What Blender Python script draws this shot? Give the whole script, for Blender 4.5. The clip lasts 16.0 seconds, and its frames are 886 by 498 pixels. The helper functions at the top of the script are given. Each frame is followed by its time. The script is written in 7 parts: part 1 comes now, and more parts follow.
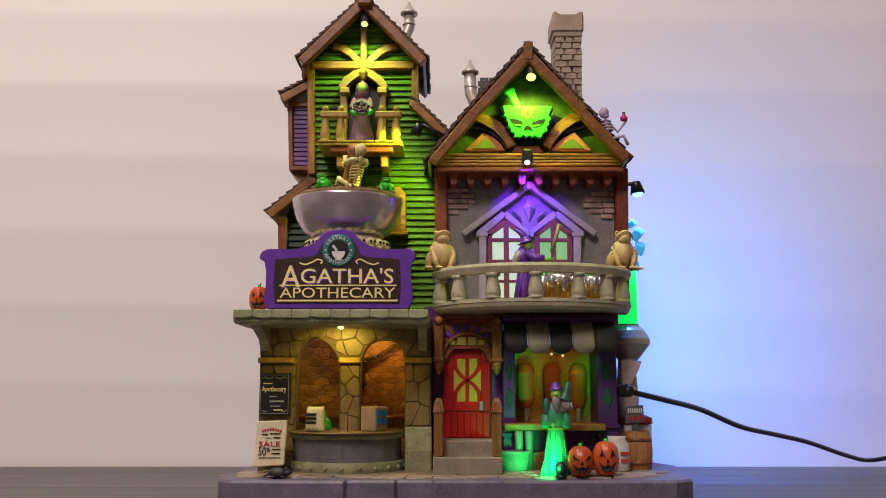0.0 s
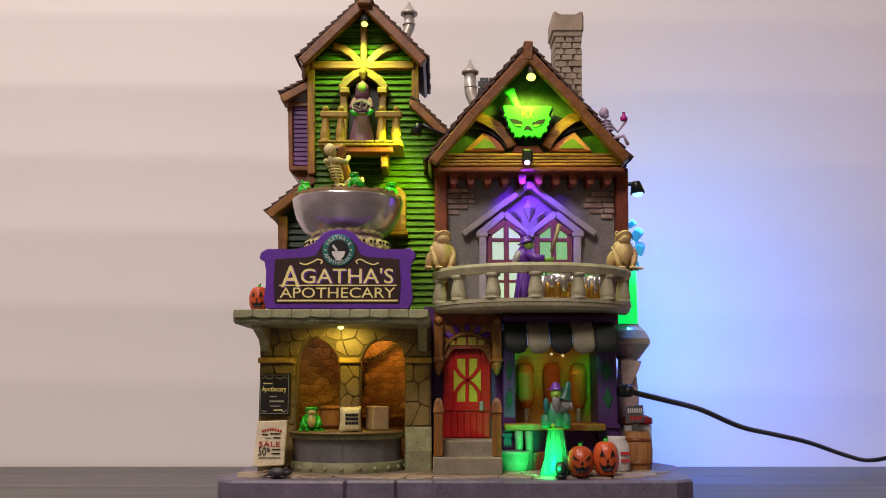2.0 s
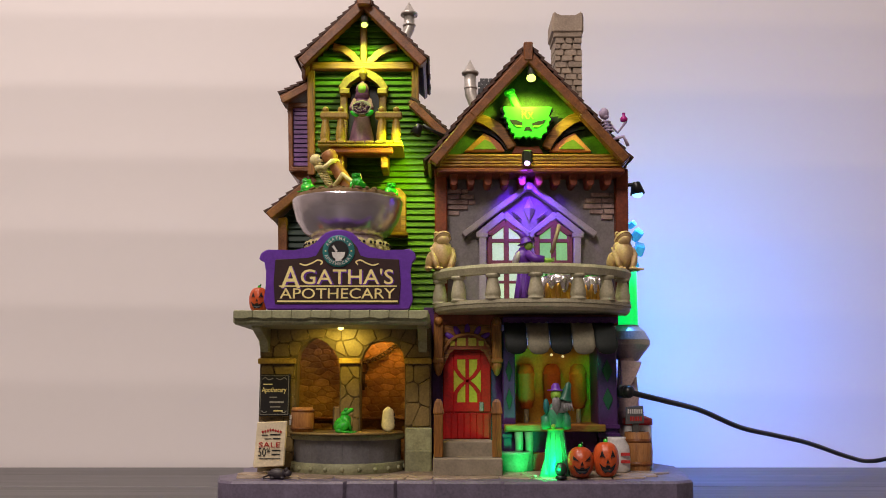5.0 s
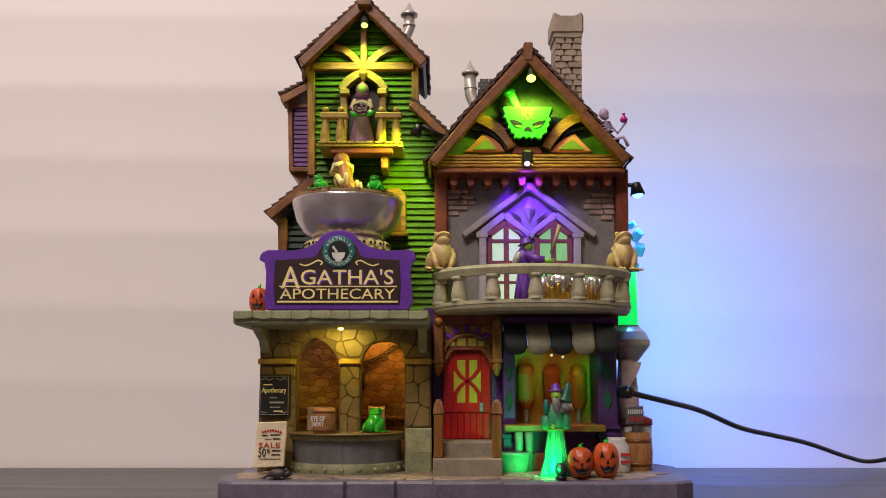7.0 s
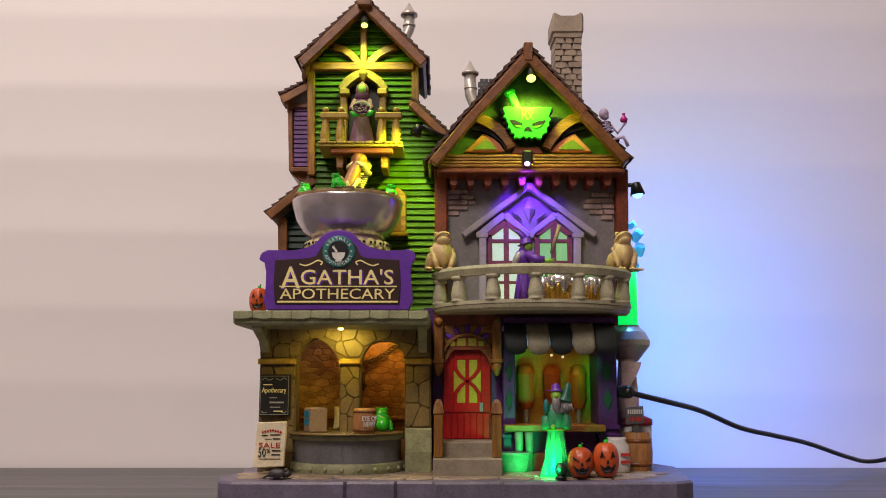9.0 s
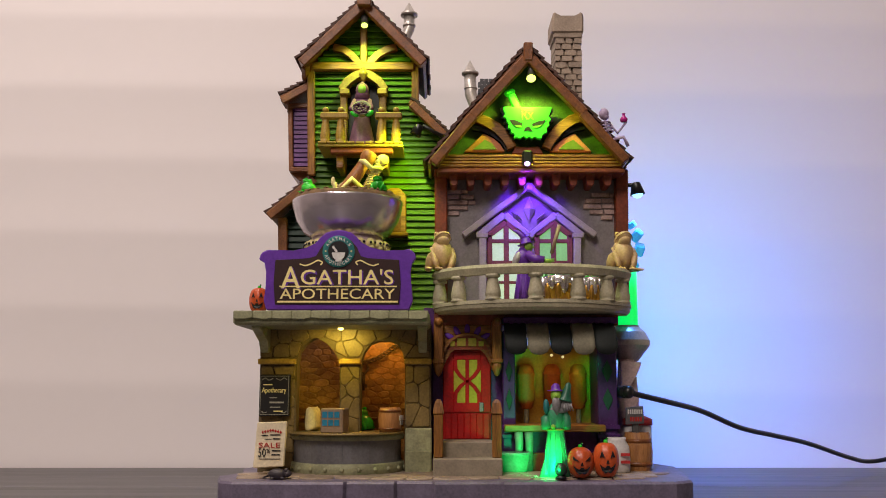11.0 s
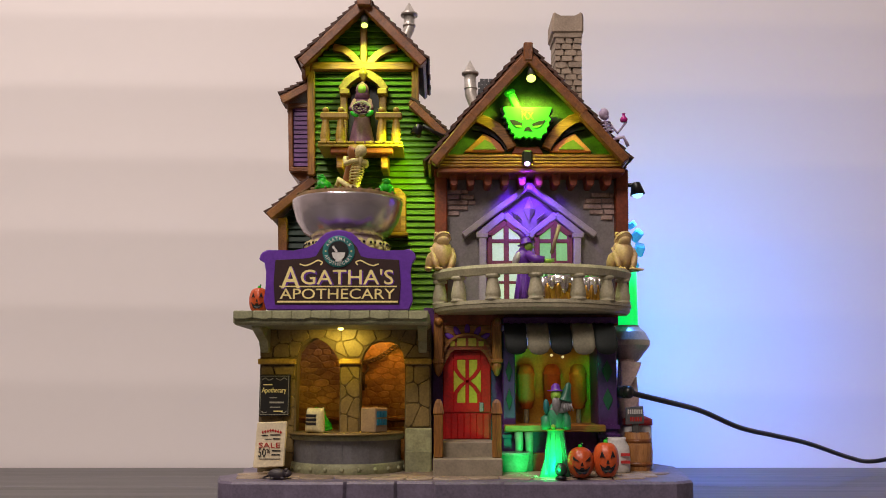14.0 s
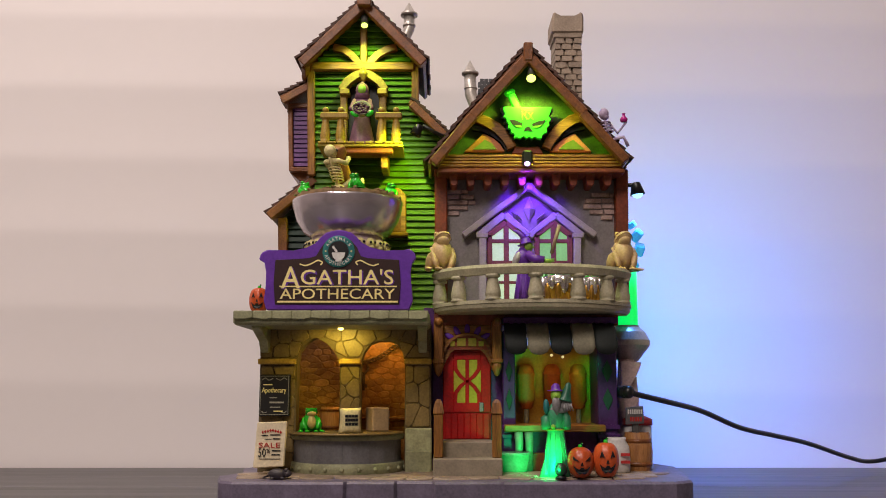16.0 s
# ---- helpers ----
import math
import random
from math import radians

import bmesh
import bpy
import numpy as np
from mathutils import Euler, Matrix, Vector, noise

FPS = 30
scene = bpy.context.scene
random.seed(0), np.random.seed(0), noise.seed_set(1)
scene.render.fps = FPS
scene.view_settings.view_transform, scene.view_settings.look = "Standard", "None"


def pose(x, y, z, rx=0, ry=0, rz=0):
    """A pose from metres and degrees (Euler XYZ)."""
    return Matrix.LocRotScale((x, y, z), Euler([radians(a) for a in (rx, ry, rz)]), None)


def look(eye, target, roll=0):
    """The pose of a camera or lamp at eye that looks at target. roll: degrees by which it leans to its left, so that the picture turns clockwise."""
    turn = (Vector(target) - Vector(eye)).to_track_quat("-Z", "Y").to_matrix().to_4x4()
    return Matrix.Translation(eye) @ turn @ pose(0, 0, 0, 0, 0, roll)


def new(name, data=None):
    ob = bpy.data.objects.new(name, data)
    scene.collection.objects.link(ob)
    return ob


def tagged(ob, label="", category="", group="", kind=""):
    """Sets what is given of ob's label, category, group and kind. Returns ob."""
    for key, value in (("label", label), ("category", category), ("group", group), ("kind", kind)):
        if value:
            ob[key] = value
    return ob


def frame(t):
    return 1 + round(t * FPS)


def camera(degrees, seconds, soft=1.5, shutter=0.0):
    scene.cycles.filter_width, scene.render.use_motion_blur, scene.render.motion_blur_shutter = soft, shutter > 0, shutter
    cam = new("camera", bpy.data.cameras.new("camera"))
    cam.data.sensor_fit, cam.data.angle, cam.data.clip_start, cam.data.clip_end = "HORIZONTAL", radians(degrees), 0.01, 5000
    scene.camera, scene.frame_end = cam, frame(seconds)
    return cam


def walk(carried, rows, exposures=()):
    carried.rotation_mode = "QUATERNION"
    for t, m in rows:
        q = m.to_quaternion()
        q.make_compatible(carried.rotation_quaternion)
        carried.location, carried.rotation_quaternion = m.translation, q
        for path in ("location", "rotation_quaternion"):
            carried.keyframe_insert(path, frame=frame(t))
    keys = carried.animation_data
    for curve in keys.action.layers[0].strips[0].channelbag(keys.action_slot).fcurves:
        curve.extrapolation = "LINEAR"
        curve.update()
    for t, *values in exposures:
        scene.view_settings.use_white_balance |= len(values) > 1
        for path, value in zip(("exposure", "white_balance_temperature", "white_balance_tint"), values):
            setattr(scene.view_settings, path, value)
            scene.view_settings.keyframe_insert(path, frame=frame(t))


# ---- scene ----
cam = camera(50, 16.0, soft=0.95)
EYE = (0, -0.6725, 0.0805)
TILT = [(0.0, 98.4), (1.5, 98.4), (3.5, 98.42), (7.0, 98.468), (16.0, 98.468)]
walk(cam, [(t, pose(*EYE, a)) for t, a in TILT])

# ---- world and lights ----
world = bpy.data.worlds.new("world")
world.use_nodes = True
world.node_tree.nodes["Background"].inputs[0].default_value = (1.0, 0.86, 0.8, 1)
world.node_tree.nodes["Background"].inputs[1].default_value = 0.25
scene.world = world
scene.view_settings.exposure = 0.0


def lamp(name, kind, place, power, color, target=None, size=0.004, angle=80, blend=0.6):
    data = bpy.data.lights.new(name, kind)
    data.energy, data.color = power, color
    if kind == "AREA":
        data.size = size
    else:
        data.shadow_soft_size = size
    if kind == "SPOT":
        data.spot_size, data.spot_blend = radians(angle), blend
    ob = new(name, data)
    ob.matrix_world = look(place, target) if target else Matrix.Translation(place)
    return ob


# room lamp above and in front
lamp("room_light", "AREA", (-0.45, -0.38, 1.55), 12.5, (1.0, 0.85, 0.8), (-0.2, 0.3, 0.2), size=0.4)
lamp("far_room_light", "AREA", (-0.4, -1.45, 1.4), 19, (1.0, 0.86, 0.79), (-0.5, 0.35, 0.0), size=0.5)
lamp("gable_led", "SPOT", (-0.05957, 0.016, 0.3507), 0.3, (0.62, 1.0, 0.07), (-0.06089, 0.04, 0.29685), angle=125)
lamp("townhouse_gable_led", "SPOT", (0.06263, -0.022, 0.29587), 0.36, (0.66, 1.0, 0.07), (0.06292, 0.012, 0.24097), angle=130)
lamp("violet_led", "SPOT", (0.05993, -0.012, 0.23699), 0.45, (0.15, 0.02, 1.0), (0.06357, 0.02, 0.20432), angle=88, blend=0.9)
lamp("blue_led", "SPOT", (0.14959, 0.045, 0.22645), 0.8, (0.08, 0.32, 1.0), (0.1587, 0.09, 0.12043), angle=150)
lamp("stall_led", "SPOT", (-0.06989, -0.026, 0.11918), 0.085, (1.0, 0.78, 0.12), (-0.07137, 0.03, 0.04369), angle=150)
lamp("stall_inner_led", "POINT", (-0.04669, 0.03, 0.12144), 0.05, (1.0, 0.5, 0.08))
lamp("shop_led", "SPOT", (0.07793, 0, 0.10224), 0.014, (1.0, 0.6, 0.12), (0.08138, 0.035, 0.06788), angle=130)
lamp("shop_green_led", "SPOT", (0.104, -0.002, 0.1035), 0.035, (0.02, 1.0, 0.1), (0.109, 0.042, 0.085), angle=62, blend=0.9)
lamp("ground_green_led", "SPOT", (0.0675, -0.06, 0.0305), 0.32, (0.0, 1.0, 0.2), (0.07, -0.01, 0.044), angle=92, blend=0.8)
lamp("wall_spot_led", "SPOT", (-0.0235, -0.008, 0.2625), 0.38, (0.75, 1.0, 0.03), (-0.05, 0.03, 0.228), angle=125, blend=0.8)
# two unseen spots aimed at the backdrop, added for its blue and green wash
lamp("backdrop_blue_spot", "SPOT", (0.168, 0.1, 0.115), 5.0, (0.012, 0.12, 1.0), (0.29, 0.353, 0.13), angle=138, blend=1.0)
lamp("backdrop_green_spot", "SPOT", (0.166, 0.1, 0.16926), 0.55, (0.02, 1.0, 0.5), (0.24, 0.353, 0.18), angle=140, blend=1.0)
lamp("window_led", "POINT", (0.06818, 0.055, 0.18395), 0.12, (0.75, 1.0, 0.5))


# ---- materials ----
def mat(name, color, rough=0.6, metal=0.0, scale=160.0, vary=0.25, bump=0.15, second=None, rand=0.12, glow=None, stretch=(1, 1, 1), coat=0.0, spec=0.45):
    m = bpy.data.materials.new(name)
    m.use_nodes = True
    nt = m.node_tree
    n, ln = nt.nodes, nt.links
    b = n["Principled BSDF"]
    b.inputs["Roughness"].default_value = rough
    b.inputs["Metallic"].default_value = metal
    b.inputs["Coat Weight"].default_value = coat
    b.inputs["Specular IOR Level"].default_value = spec
    co = n.new("ShaderNodeTexCoord")
    mp = n.new("ShaderNodeMapping")
    mp.inputs["Scale"].default_value = stretch
    ln.new(co.outputs["Object"], mp.inputs["Vector"])
    fine = n.new("ShaderNodeTexNoise")
    fine.inputs["Scale"].default_value, fine.inputs["Detail"].default_value = scale * 4, 6
    big = n.new("ShaderNodeTexNoise")
    big.inputs["Scale"].default_value, big.inputs["Detail"].default_value = scale * 0.6, 3
    ln.new(mp.outputs[0], fine.inputs["Vector"])
    ln.new(mp.outputs[0], big.inputs["Vector"])
    mix = n.new("ShaderNodeMix")
    mix.data_type = "RGBA"
    dark = second or tuple(c * (1 - vary) * 0.8 for c in color)
    lite = tuple(min(1, c * (1 + vary * 0.6)) for c in color)
    mix.inputs[6].default_value, mix.inputs[7].default_value = (*dark, 1), (*lite, 1)
    add = n.new("ShaderNodeMath")
    add.operation = "MULTIPLY_ADD"
    add.inputs[1].default_value = 0.5
    half = n.new("ShaderNodeMath")
    half.operation = "MULTIPLY"
    half.inputs[1].default_value = 0.55
    ln.new(big.outputs[0], half.inputs[0])
    ln.new(fine.outputs[0], add.inputs[0])
    ln.new(half.outputs[0], add.inputs[2])
    ramp = n.new("ShaderNodeMapRange")
    ramp.inputs[1].default_value, ramp.inputs[2].default_value = 0.35, 0.7
    ln.new(add.outputs[0], ramp.inputs[0])
    ln.new(ramp.outputs[0], mix.inputs[0])
    info = n.new("ShaderNodeObjectInfo")
    vr = n.new("ShaderNodeMapRange")
    vr.inputs[3].default_value, vr.inputs[4].default_value = 1 - rand, 1 + rand
    ln.new(info.outputs["Random"], vr.inputs[0])
    hsv = n.new("ShaderNodeHueSaturation")
    ln.new(vr.outputs[0], hsv.inputs["Value"])
    ln.new(mix.outputs[2], hsv.inputs["Color"])
    ln.new(hsv.outputs[0], b.inputs["Base Color"])
    if bump:
        bp = n.new("ShaderNodeBump")
        bp.inputs["Strength"].default_value, bp.inputs["Distance"].default_value = min(1.0, bump * 1.7), 0.0006
        ln.new(add.outputs[0], bp.inputs["Height"])
        ln.new(bp.outputs[0], b.inputs["Normal"])
    if glow:
        b.inputs["Emission Color"].default_value = (*glow[:3], 1)
        b.inputs["Emission Strength"].default_value = glow[3]
    return m


WALL_PAPER = mat("backdrop_paper", (0.8, 0.755, 0.74), 0.75, scale=20, second=(0.79, 0.745, 0.73), vary=0.0, bump=0, rand=0)
TABLE = mat("table_wood", (0.125, 0.118, 0.12), 0.5, scale=20, vary=0.4, bump=0.25, stretch=(0.3, 6, 1), rand=0)
ROOM = mat("room_paint", (0.6, 0.55, 0.52), 0.8, scale=5, second=(0.57, 0.52, 0.49), vary=0.03, rand=0)
BASE = mat("base_grey", (0.15, 0.125, 0.185), 0.5, vary=0.25, rand=0)
FLAG = mat("flagstone", (0.33, 0.25, 0.18), 0.5, vary=0.3, bump=0.35, rand=0.18)
GREEN = mat("green_siding", (0.085, 0.19, 0.012), 0.5, second=(0.03, 0.075, 0.008), scale=220, bump=0.6, stretch=(0.25, 1, 2), rand=0.32, spec=0.22)
DARKGREEN = mat("dark_green_siding", (0.022, 0.05, 0.035), 0.5, rand=0.2, scale=220, stretch=(0.35, 1, 2))
BROWN = mat("brown_wood", (0.25, 0.09, 0.024), 0.36, second=(0.1, 0.032, 0.009), scale=200, bump=0.5)
TAN = mat("tan_wood", (0.42, 0.18, 0.035), 0.36, second=(0.08, 0.028, 0.006), scale=240, bump=0.55, stretch=(0.16, 1, 1.6))
TANUP = mat("tan_upright_wood", (0.36, 0.15, 0.03), 0.42, second=(0.08, 0.028, 0.006), scale=240, bump=0.55, stretch=(1.6, 1, 0.16))
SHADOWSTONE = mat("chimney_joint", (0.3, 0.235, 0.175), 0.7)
YELLOW = mat("ochre_wood", (0.46, 0.3, 0.05), 0.45, second=(0.24, 0.14, 0.02), scale=180, bump=0.3)
LAVENDER = mat("faded_purple_paint", (0.2, 0.085, 0.27), 0.45, vary=0.25, scale=220)
SHINGLE = mat("roof_shingle", (0.075, 0.03, 0.018), 0.65, vary=0.4, rand=0.3)
GREYSHINGLE = mat("grey_shingle", (0.08, 0.08, 0.085), 0.65, rand=0.3)
GABLE = mat("gable_green", (0.05, 0.11, 0.015), 0.5, second=(0.02, 0.045, 0.008), scale=300, bump=0.6)
STONE = mat("stall_stone", (0.22, 0.15, 0.05), 0.48, second=(0.12, 0.08, 0.025), bump=0.45, rand=0.12)
MORTAR = mat("dark_mortar", (0.13, 0.09, 0.035), 0.7)
BACKMORTAR = mat("brown_mortar", (0.29, 0.14, 0.042), 0.6)
BACKSTONE = mat("back_wall_stone", (0.34, 0.17, 0.05), 0.55, second=(0.2, 0.085, 0.02), bump=0.3, rand=0.35)
SAGE = mat("sage_concrete", (0.34, 0.34, 0.19), 0.55, vary=0.25, bump=0.25)
RAIL = mat("balcony_concrete", (0.46, 0.42, 0.28), 0.55, vary=0.2, bump=0.2, rand=0.05)
PLASTER = mat("grey_plaster", (0.25, 0.225, 0.23), 0.5, vary=0.15, rand=0)
LILAC = mat("pale_trim", (0.42, 0.37, 0.4), 0.5, vary=0.12, rand=0.05)
REDBROWN = mat("red_brown_wood", (0.26, 0.055, 0.02), 0.5, second=(0.12, 0.025, 0.01), bump=0.3)
WINRED = mat("window_frame_red", (0.24, 0.07, 0.06), 0.5, rand=0.04)
PURPLE = mat("purple_paint", (0.15, 0.035, 0.42), 0.4, vary=0.12)
DARKPURPLE = mat("deep_purple_paint", (0.075, 0.017, 0.135), 0.45, vary=0.3)
DARKPANEL = mat("sign_panel", (0.035, 0.013, 0.012), 0.4, vary=0.15, bump=0.05)
GOLD = mat("gold_letter", (1.0, 0.83, 0.36), 0.3, vary=0.08, bump=0.0, rand=0)
TEAL = mat("teal_paint", (0.02, 0.2, 0.2), 0.4)
WHITE = mat("white_paint", (0.72, 0.7, 0.66), 0.5, vary=0.1)
SILVER = mat("silver_paint", (0.76, 0.7, 0.75), 0.24, metal=0.85, vary=0.08, bump=0.05)
RED = mat("red_door_paint", (0.5, 0.008, 0.008), 0.38, vary=0.25, bump=0.25)
STEP = mat("step_stone", (0.3, 0.25, 0.18), 0.6, vary=0.15)
KEYIRON = mat("rusty_iron", (0.07, 0.042, 0.02), 0.45, metal=0.3, vary=0.3)
COUNTERGREY = mat("counter_grey", (0.17, 0.165, 0.17), 0.45, vary=0.2, rand=0.04, bump=0.25)
IRON = mat("dark_iron", (0.1, 0.1, 0.095), 0.45, metal=0.1, vary=0.25)
PIPE = mat("dull_metal_paint", (0.6, 0.56, 0.51), 0.36, metal=0.45, vary=0.15)
BLACK = mat("black_plastic", (0.012, 0.012, 0.013), 0.35, vary=0.1, bump=0)
CREAM = mat("cream_cloth", (0.27, 0.25, 0.17), 0.7, vary=0.15)
BONE = mat("bone", (0.8, 0.68, 0.32), 0.45, vary=0.25)
FROGSTONE = mat("frog_stone", (0.66, 0.47, 0.24), 0.42, second=(0.5, 0.33, 0.15), bump=0.35)
FROGBELLY = mat("frog_belly", (0.62, 0.5, 0.16), 0.4, vary=0.15)
FROGGREEN = mat("frog_green", (0.03, 0.55, 0.025), 0.25, second=(0.012, 0.32, 0.015), coat=0.4)
# emblem paint, no lamp: a faint glow stands in for light on it
GLOWGREEN = mat("emblem_green_glow", (0.03, 0.62, 0.02), 0.4, vary=0.08, bump=0.05, glow=(0.03, 0.9, 0.02, 0.12))
ORANGE = mat("pumpkin_orange", (0.58, 0.1, 0.025), 0.32, second=(0.4, 0.06, 0.014))
CHIMNEY = mat("chimney_stone", (0.38, 0.295, 0.22), 0.6, vary=0.2, bump=0.6, rand=0.08)
WICKER = mat("barrel_wood", (0.42, 0.2, 0.07), 0.42, second=(0.27, 0.11, 0.035), bump=0.35, stretch=(2, 2, 0.3), rand=0.05)
PINKWHITE = mat("pink_white", (0.6, 0.45, 0.42), 0.5)
HERB = mat("dried_herbs", (0.2, 0.11, 0.05), 0.75, second=(0.07, 0.05, 0.018), scale=420, vary=0.5, bump=0.6)
SKIN = mat("witch_green", (0.3, 0.55, 0.06), 0.5)
PANE_WARM = mat("lit_pane_warm", (0.3, 0.34, 0.28), 0.3, bump=0, rand=0.05, glow=(0.56, 0.78, 0.46, 0.75))
PANE_GREEN = mat("lit_pane_green", (0.15, 0.3, 0.1), 0.3, bump=0, rand=0.05, glow=(0.25, 0.62, 0.2, 0.6))
PANE_YELLOW = mat("lit_pane_yellow", (0.3, 0.28, 0.03), 0.3, bump=0, glow=(0.5, 0.46, 0.03, 0.16))
PANE_DIM = mat("dim_yellow_pane", (0.32, 0.26, 0.04), 0.3, bump=0, glow=(0.5, 0.46, 0.03, 0.05))
BULB_WHITE = mat("led_green_white", (0.1, 0.1, 0.02), bump=0, glow=(0.8, 1.0, 0.14, 3.0))
BULB_VIOLET = mat("led_violet", (0.1, 0.05, 0.1), bump=0, glow=(0.7, 0.45, 1.0, 2.5))
BULB_BLUE = mat("led_blue", (0.05, 0.1, 0.2), bump=0, glow=(0.25, 0.6, 1.0, 2.5))
BULB_DIM = mat("led_dim_yellow", (0.4, 0.35, 0.15), bump=0, glow=(1.0, 0.8, 0.35, 0.8))
BULB_YELLOW = mat("led_yellow", (0.2, 0.15, 0.05), bump=0, glow=(1.0, 0.8, 0.2, 4))
TUBE_GREEN = mat("glowing_green_tube", (0.1, 0.8, 0.2), 0.3, bump=0, glow=(0.0, 0.9, 0.12, 0.95))
CRYSTAL = mat("blue_glow_crystal", (0.1, 0.4, 0.7), 0.2, bump=0, glow=(0.05, 0.35, 0.8, 0.45))

# ---- building blocks ----
ORIGIN = {}


def thing(name, at, label, category, group="", kind=""):
    ob = new(name)
    ob.location = at
    ob.empty_display_size = 0.01
    ORIGIN[ob.name] = Vector(at)
    return tagged(ob, label, category, group, kind)


def part(name, bm, material, parent, label=""):
    o = ORIGIN[parent.name]
    bm.transform(Matrix.Translation(-o))
    me = bpy.data.meshes.new(name)
    bm.normal_update()
    bm.to_mesh(me)
    bm.free()
    me.materials.append(material)
    ob = new(name, me)
    ob.parent = parent
    ORIGIN[ob.name] = o
    return tagged(ob, label)


def solo(name, bm, material, at, label, category, group="", kind="", more=()):
    """A thing that is one mesh, with its origin at its base."""
    bm.transform(Matrix.Translation(-Vector(at)))
    me = bpy.data.meshes.new(name)
    bm.normal_update()
    bm.to_mesh(me)
    bm.free()
    for m in (material, *more):
        me.materials.append(m)
    ob = new(name, me)
    ob.location = at
    ORIGIN[ob.name] = Vector(at)
    return tagged(ob, label, category, group, kind)


def paint(bm, start, slot):
    """Gives the faces made since start another of the mesh's colours."""
    for i, f in enumerate(bm.faces):
        if i >= start:
            f.material_index = slot
    return len(bm.faces)


def B():
    return bmesh.new()


def soften(bm, faces, bev, seg=1):
    if bev > 0:
        edges = list({e for f in faces for e in f.edges})
        bmesh.ops.bevel(bm, geom=edges, offset=bev, segments=seg, affect="EDGES", profile=0.6)
    return bm


def box(bm, x0, x1, z0, z1, y0, y1, bev=0.0):
    vs = [bm.verts.new(p) for p in ((x0, y0, z0), (x1, y0, z0), (x1, y1, z0), (x0, y1, z0), (x0, y0, z1), (x1, y0, z1), (x1, y1, z1), (x0, y1, z1))]
    fs = [bm.faces.new([vs[i] for i in q]) for q in ((3, 2, 1, 0), (4, 5, 6, 7), (0, 1, 5, 4), (1, 2, 6, 5), (2, 3, 7, 6), (3, 0, 4, 7))]
    return soften(bm, fs, bev)


def prism(bm, pts, y0, y1, bev=0.0):
    """An outline in x and z, drawn out from y0 (front) to y1."""
    area = sum(pts[i - 1][0] * p[1] - p[0] * pts[i - 1][1] for i, p in enumerate(pts))
    if area < 0:
        pts = pts[::-1]
    a = [bm.verts.new((x, y0, z)) for x, z in pts]
    b = [bm.verts.new((x, y1, z)) for x, z in pts]
    fs = [bm.faces.new(a), bm.faces.new(b[::-1])]
    k = len(pts)
    for i in range(k):
        j = (i + 1) % k
        fs.append(bm.faces.new((a[j], a[i], b[i], b[j])))
    return soften(bm, fs, bev)


def chip(bm, pts, y0, y1, inset):
    """A stone: an outline whose front edge is drawn in."""
    cx, cz = sum(p[0] for p in pts) / len(pts), sum(p[1] for p in pts) / len(pts)
    r = max(1e-6, sum(math.hypot(p[0] - cx, p[1] - cz) for p in pts) / len(pts))
    k = max(0.3, 1 - inset / r)
    area = sum(pts[i - 1][0] * p[1] - p[0] * pts[i - 1][1] for i, p in enumerate(pts))
    if area < 0:
        pts = pts[::-1]
    mid = y0 + (y1 - y0) * 0.4
    rings = [[bm.verts.new((cx + (x - cx) * s, y, cz + (z - cz) * s)) for x, z in pts] for s, y in ((k, y0), (1, mid), (1, y1))]
    bm.faces.new(rings[0])
    for a, b in zip(rings, rings[1:]):
        for i in range(len(pts)):
            j = (i + 1) % len(pts)
            bm.faces.new((a[j], a[i], b[i], b[j]))
    return bm


def bar(bm, p, q, w, d, bev=0.0):
    """A beam from p to q, w across in the front view and d deep."""
    p, q = Vector(p), Vector(q)
    ax = (q - p).normalized()
    side = ax.cross(Vector((0, 1, 0))).normalized()
    dep = side.cross(ax).normalized()
    vs = []
    for c in (p, q):
        vs += [bm.verts.new(c + side * a * w / 2 + dep * b * d / 2) for a, b in ((-1, -1), (1, -1), (1, 1), (-1, 1))]
    fs = [bm.faces.new([vs[i] for i in k]) for k in ((3, 2, 1, 0), (4, 5, 6, 7), (0, 1, 5, 4), (1, 2, 6, 5), (2, 3, 7, 6), (3, 0, 4, 7))]
    bmesh.ops.recalc_face_normals(bm, faces=fs)
    return soften(bm, fs, bev)


def lathe(bm, prof, c, seg=24, sx=1.0, sy=1.0, turn=None, smooth=True):
    """Radius and height pairs, turned about an upright axis through c."""
    m = Matrix.Translation(c) @ (turn or Matrix())
    rings = []
    for r, z in prof:
        if r < 1e-5:
            rings.append([bm.verts.new(m @ Vector((0, 0, z)))])
        else:
            rings.append([bm.verts.new(m @ Vector((r * sx * math.cos(i * math.tau / seg), r * sy * math.sin(i * math.tau / seg), z))) for i in range(seg)])
    fs = []
    for a, b in zip(rings, rings[1:]):
        for i in range(seg):
            j = (i + 1) % seg
            if len(a) == 1 and len(b) == 1:
                continue
            if len(a) == 1:
                fs.append(bm.faces.new((a[0], b[j], b[i])))
            elif len(b) == 1:
                fs.append(bm.faces.new((a[i], a[j], b[0])))
            else:
                fs.append(bm.faces.new((a[i], a[j], b[j], b[i])))
    for ring in (rings[0], rings[-1]):
        if len(ring) > 1:
            fs.append(bm.faces.new(ring))
    for f in fs:
        f.smooth = smooth
    bmesh.ops.recalc_face_normals(bm, faces=fs)
    return bm


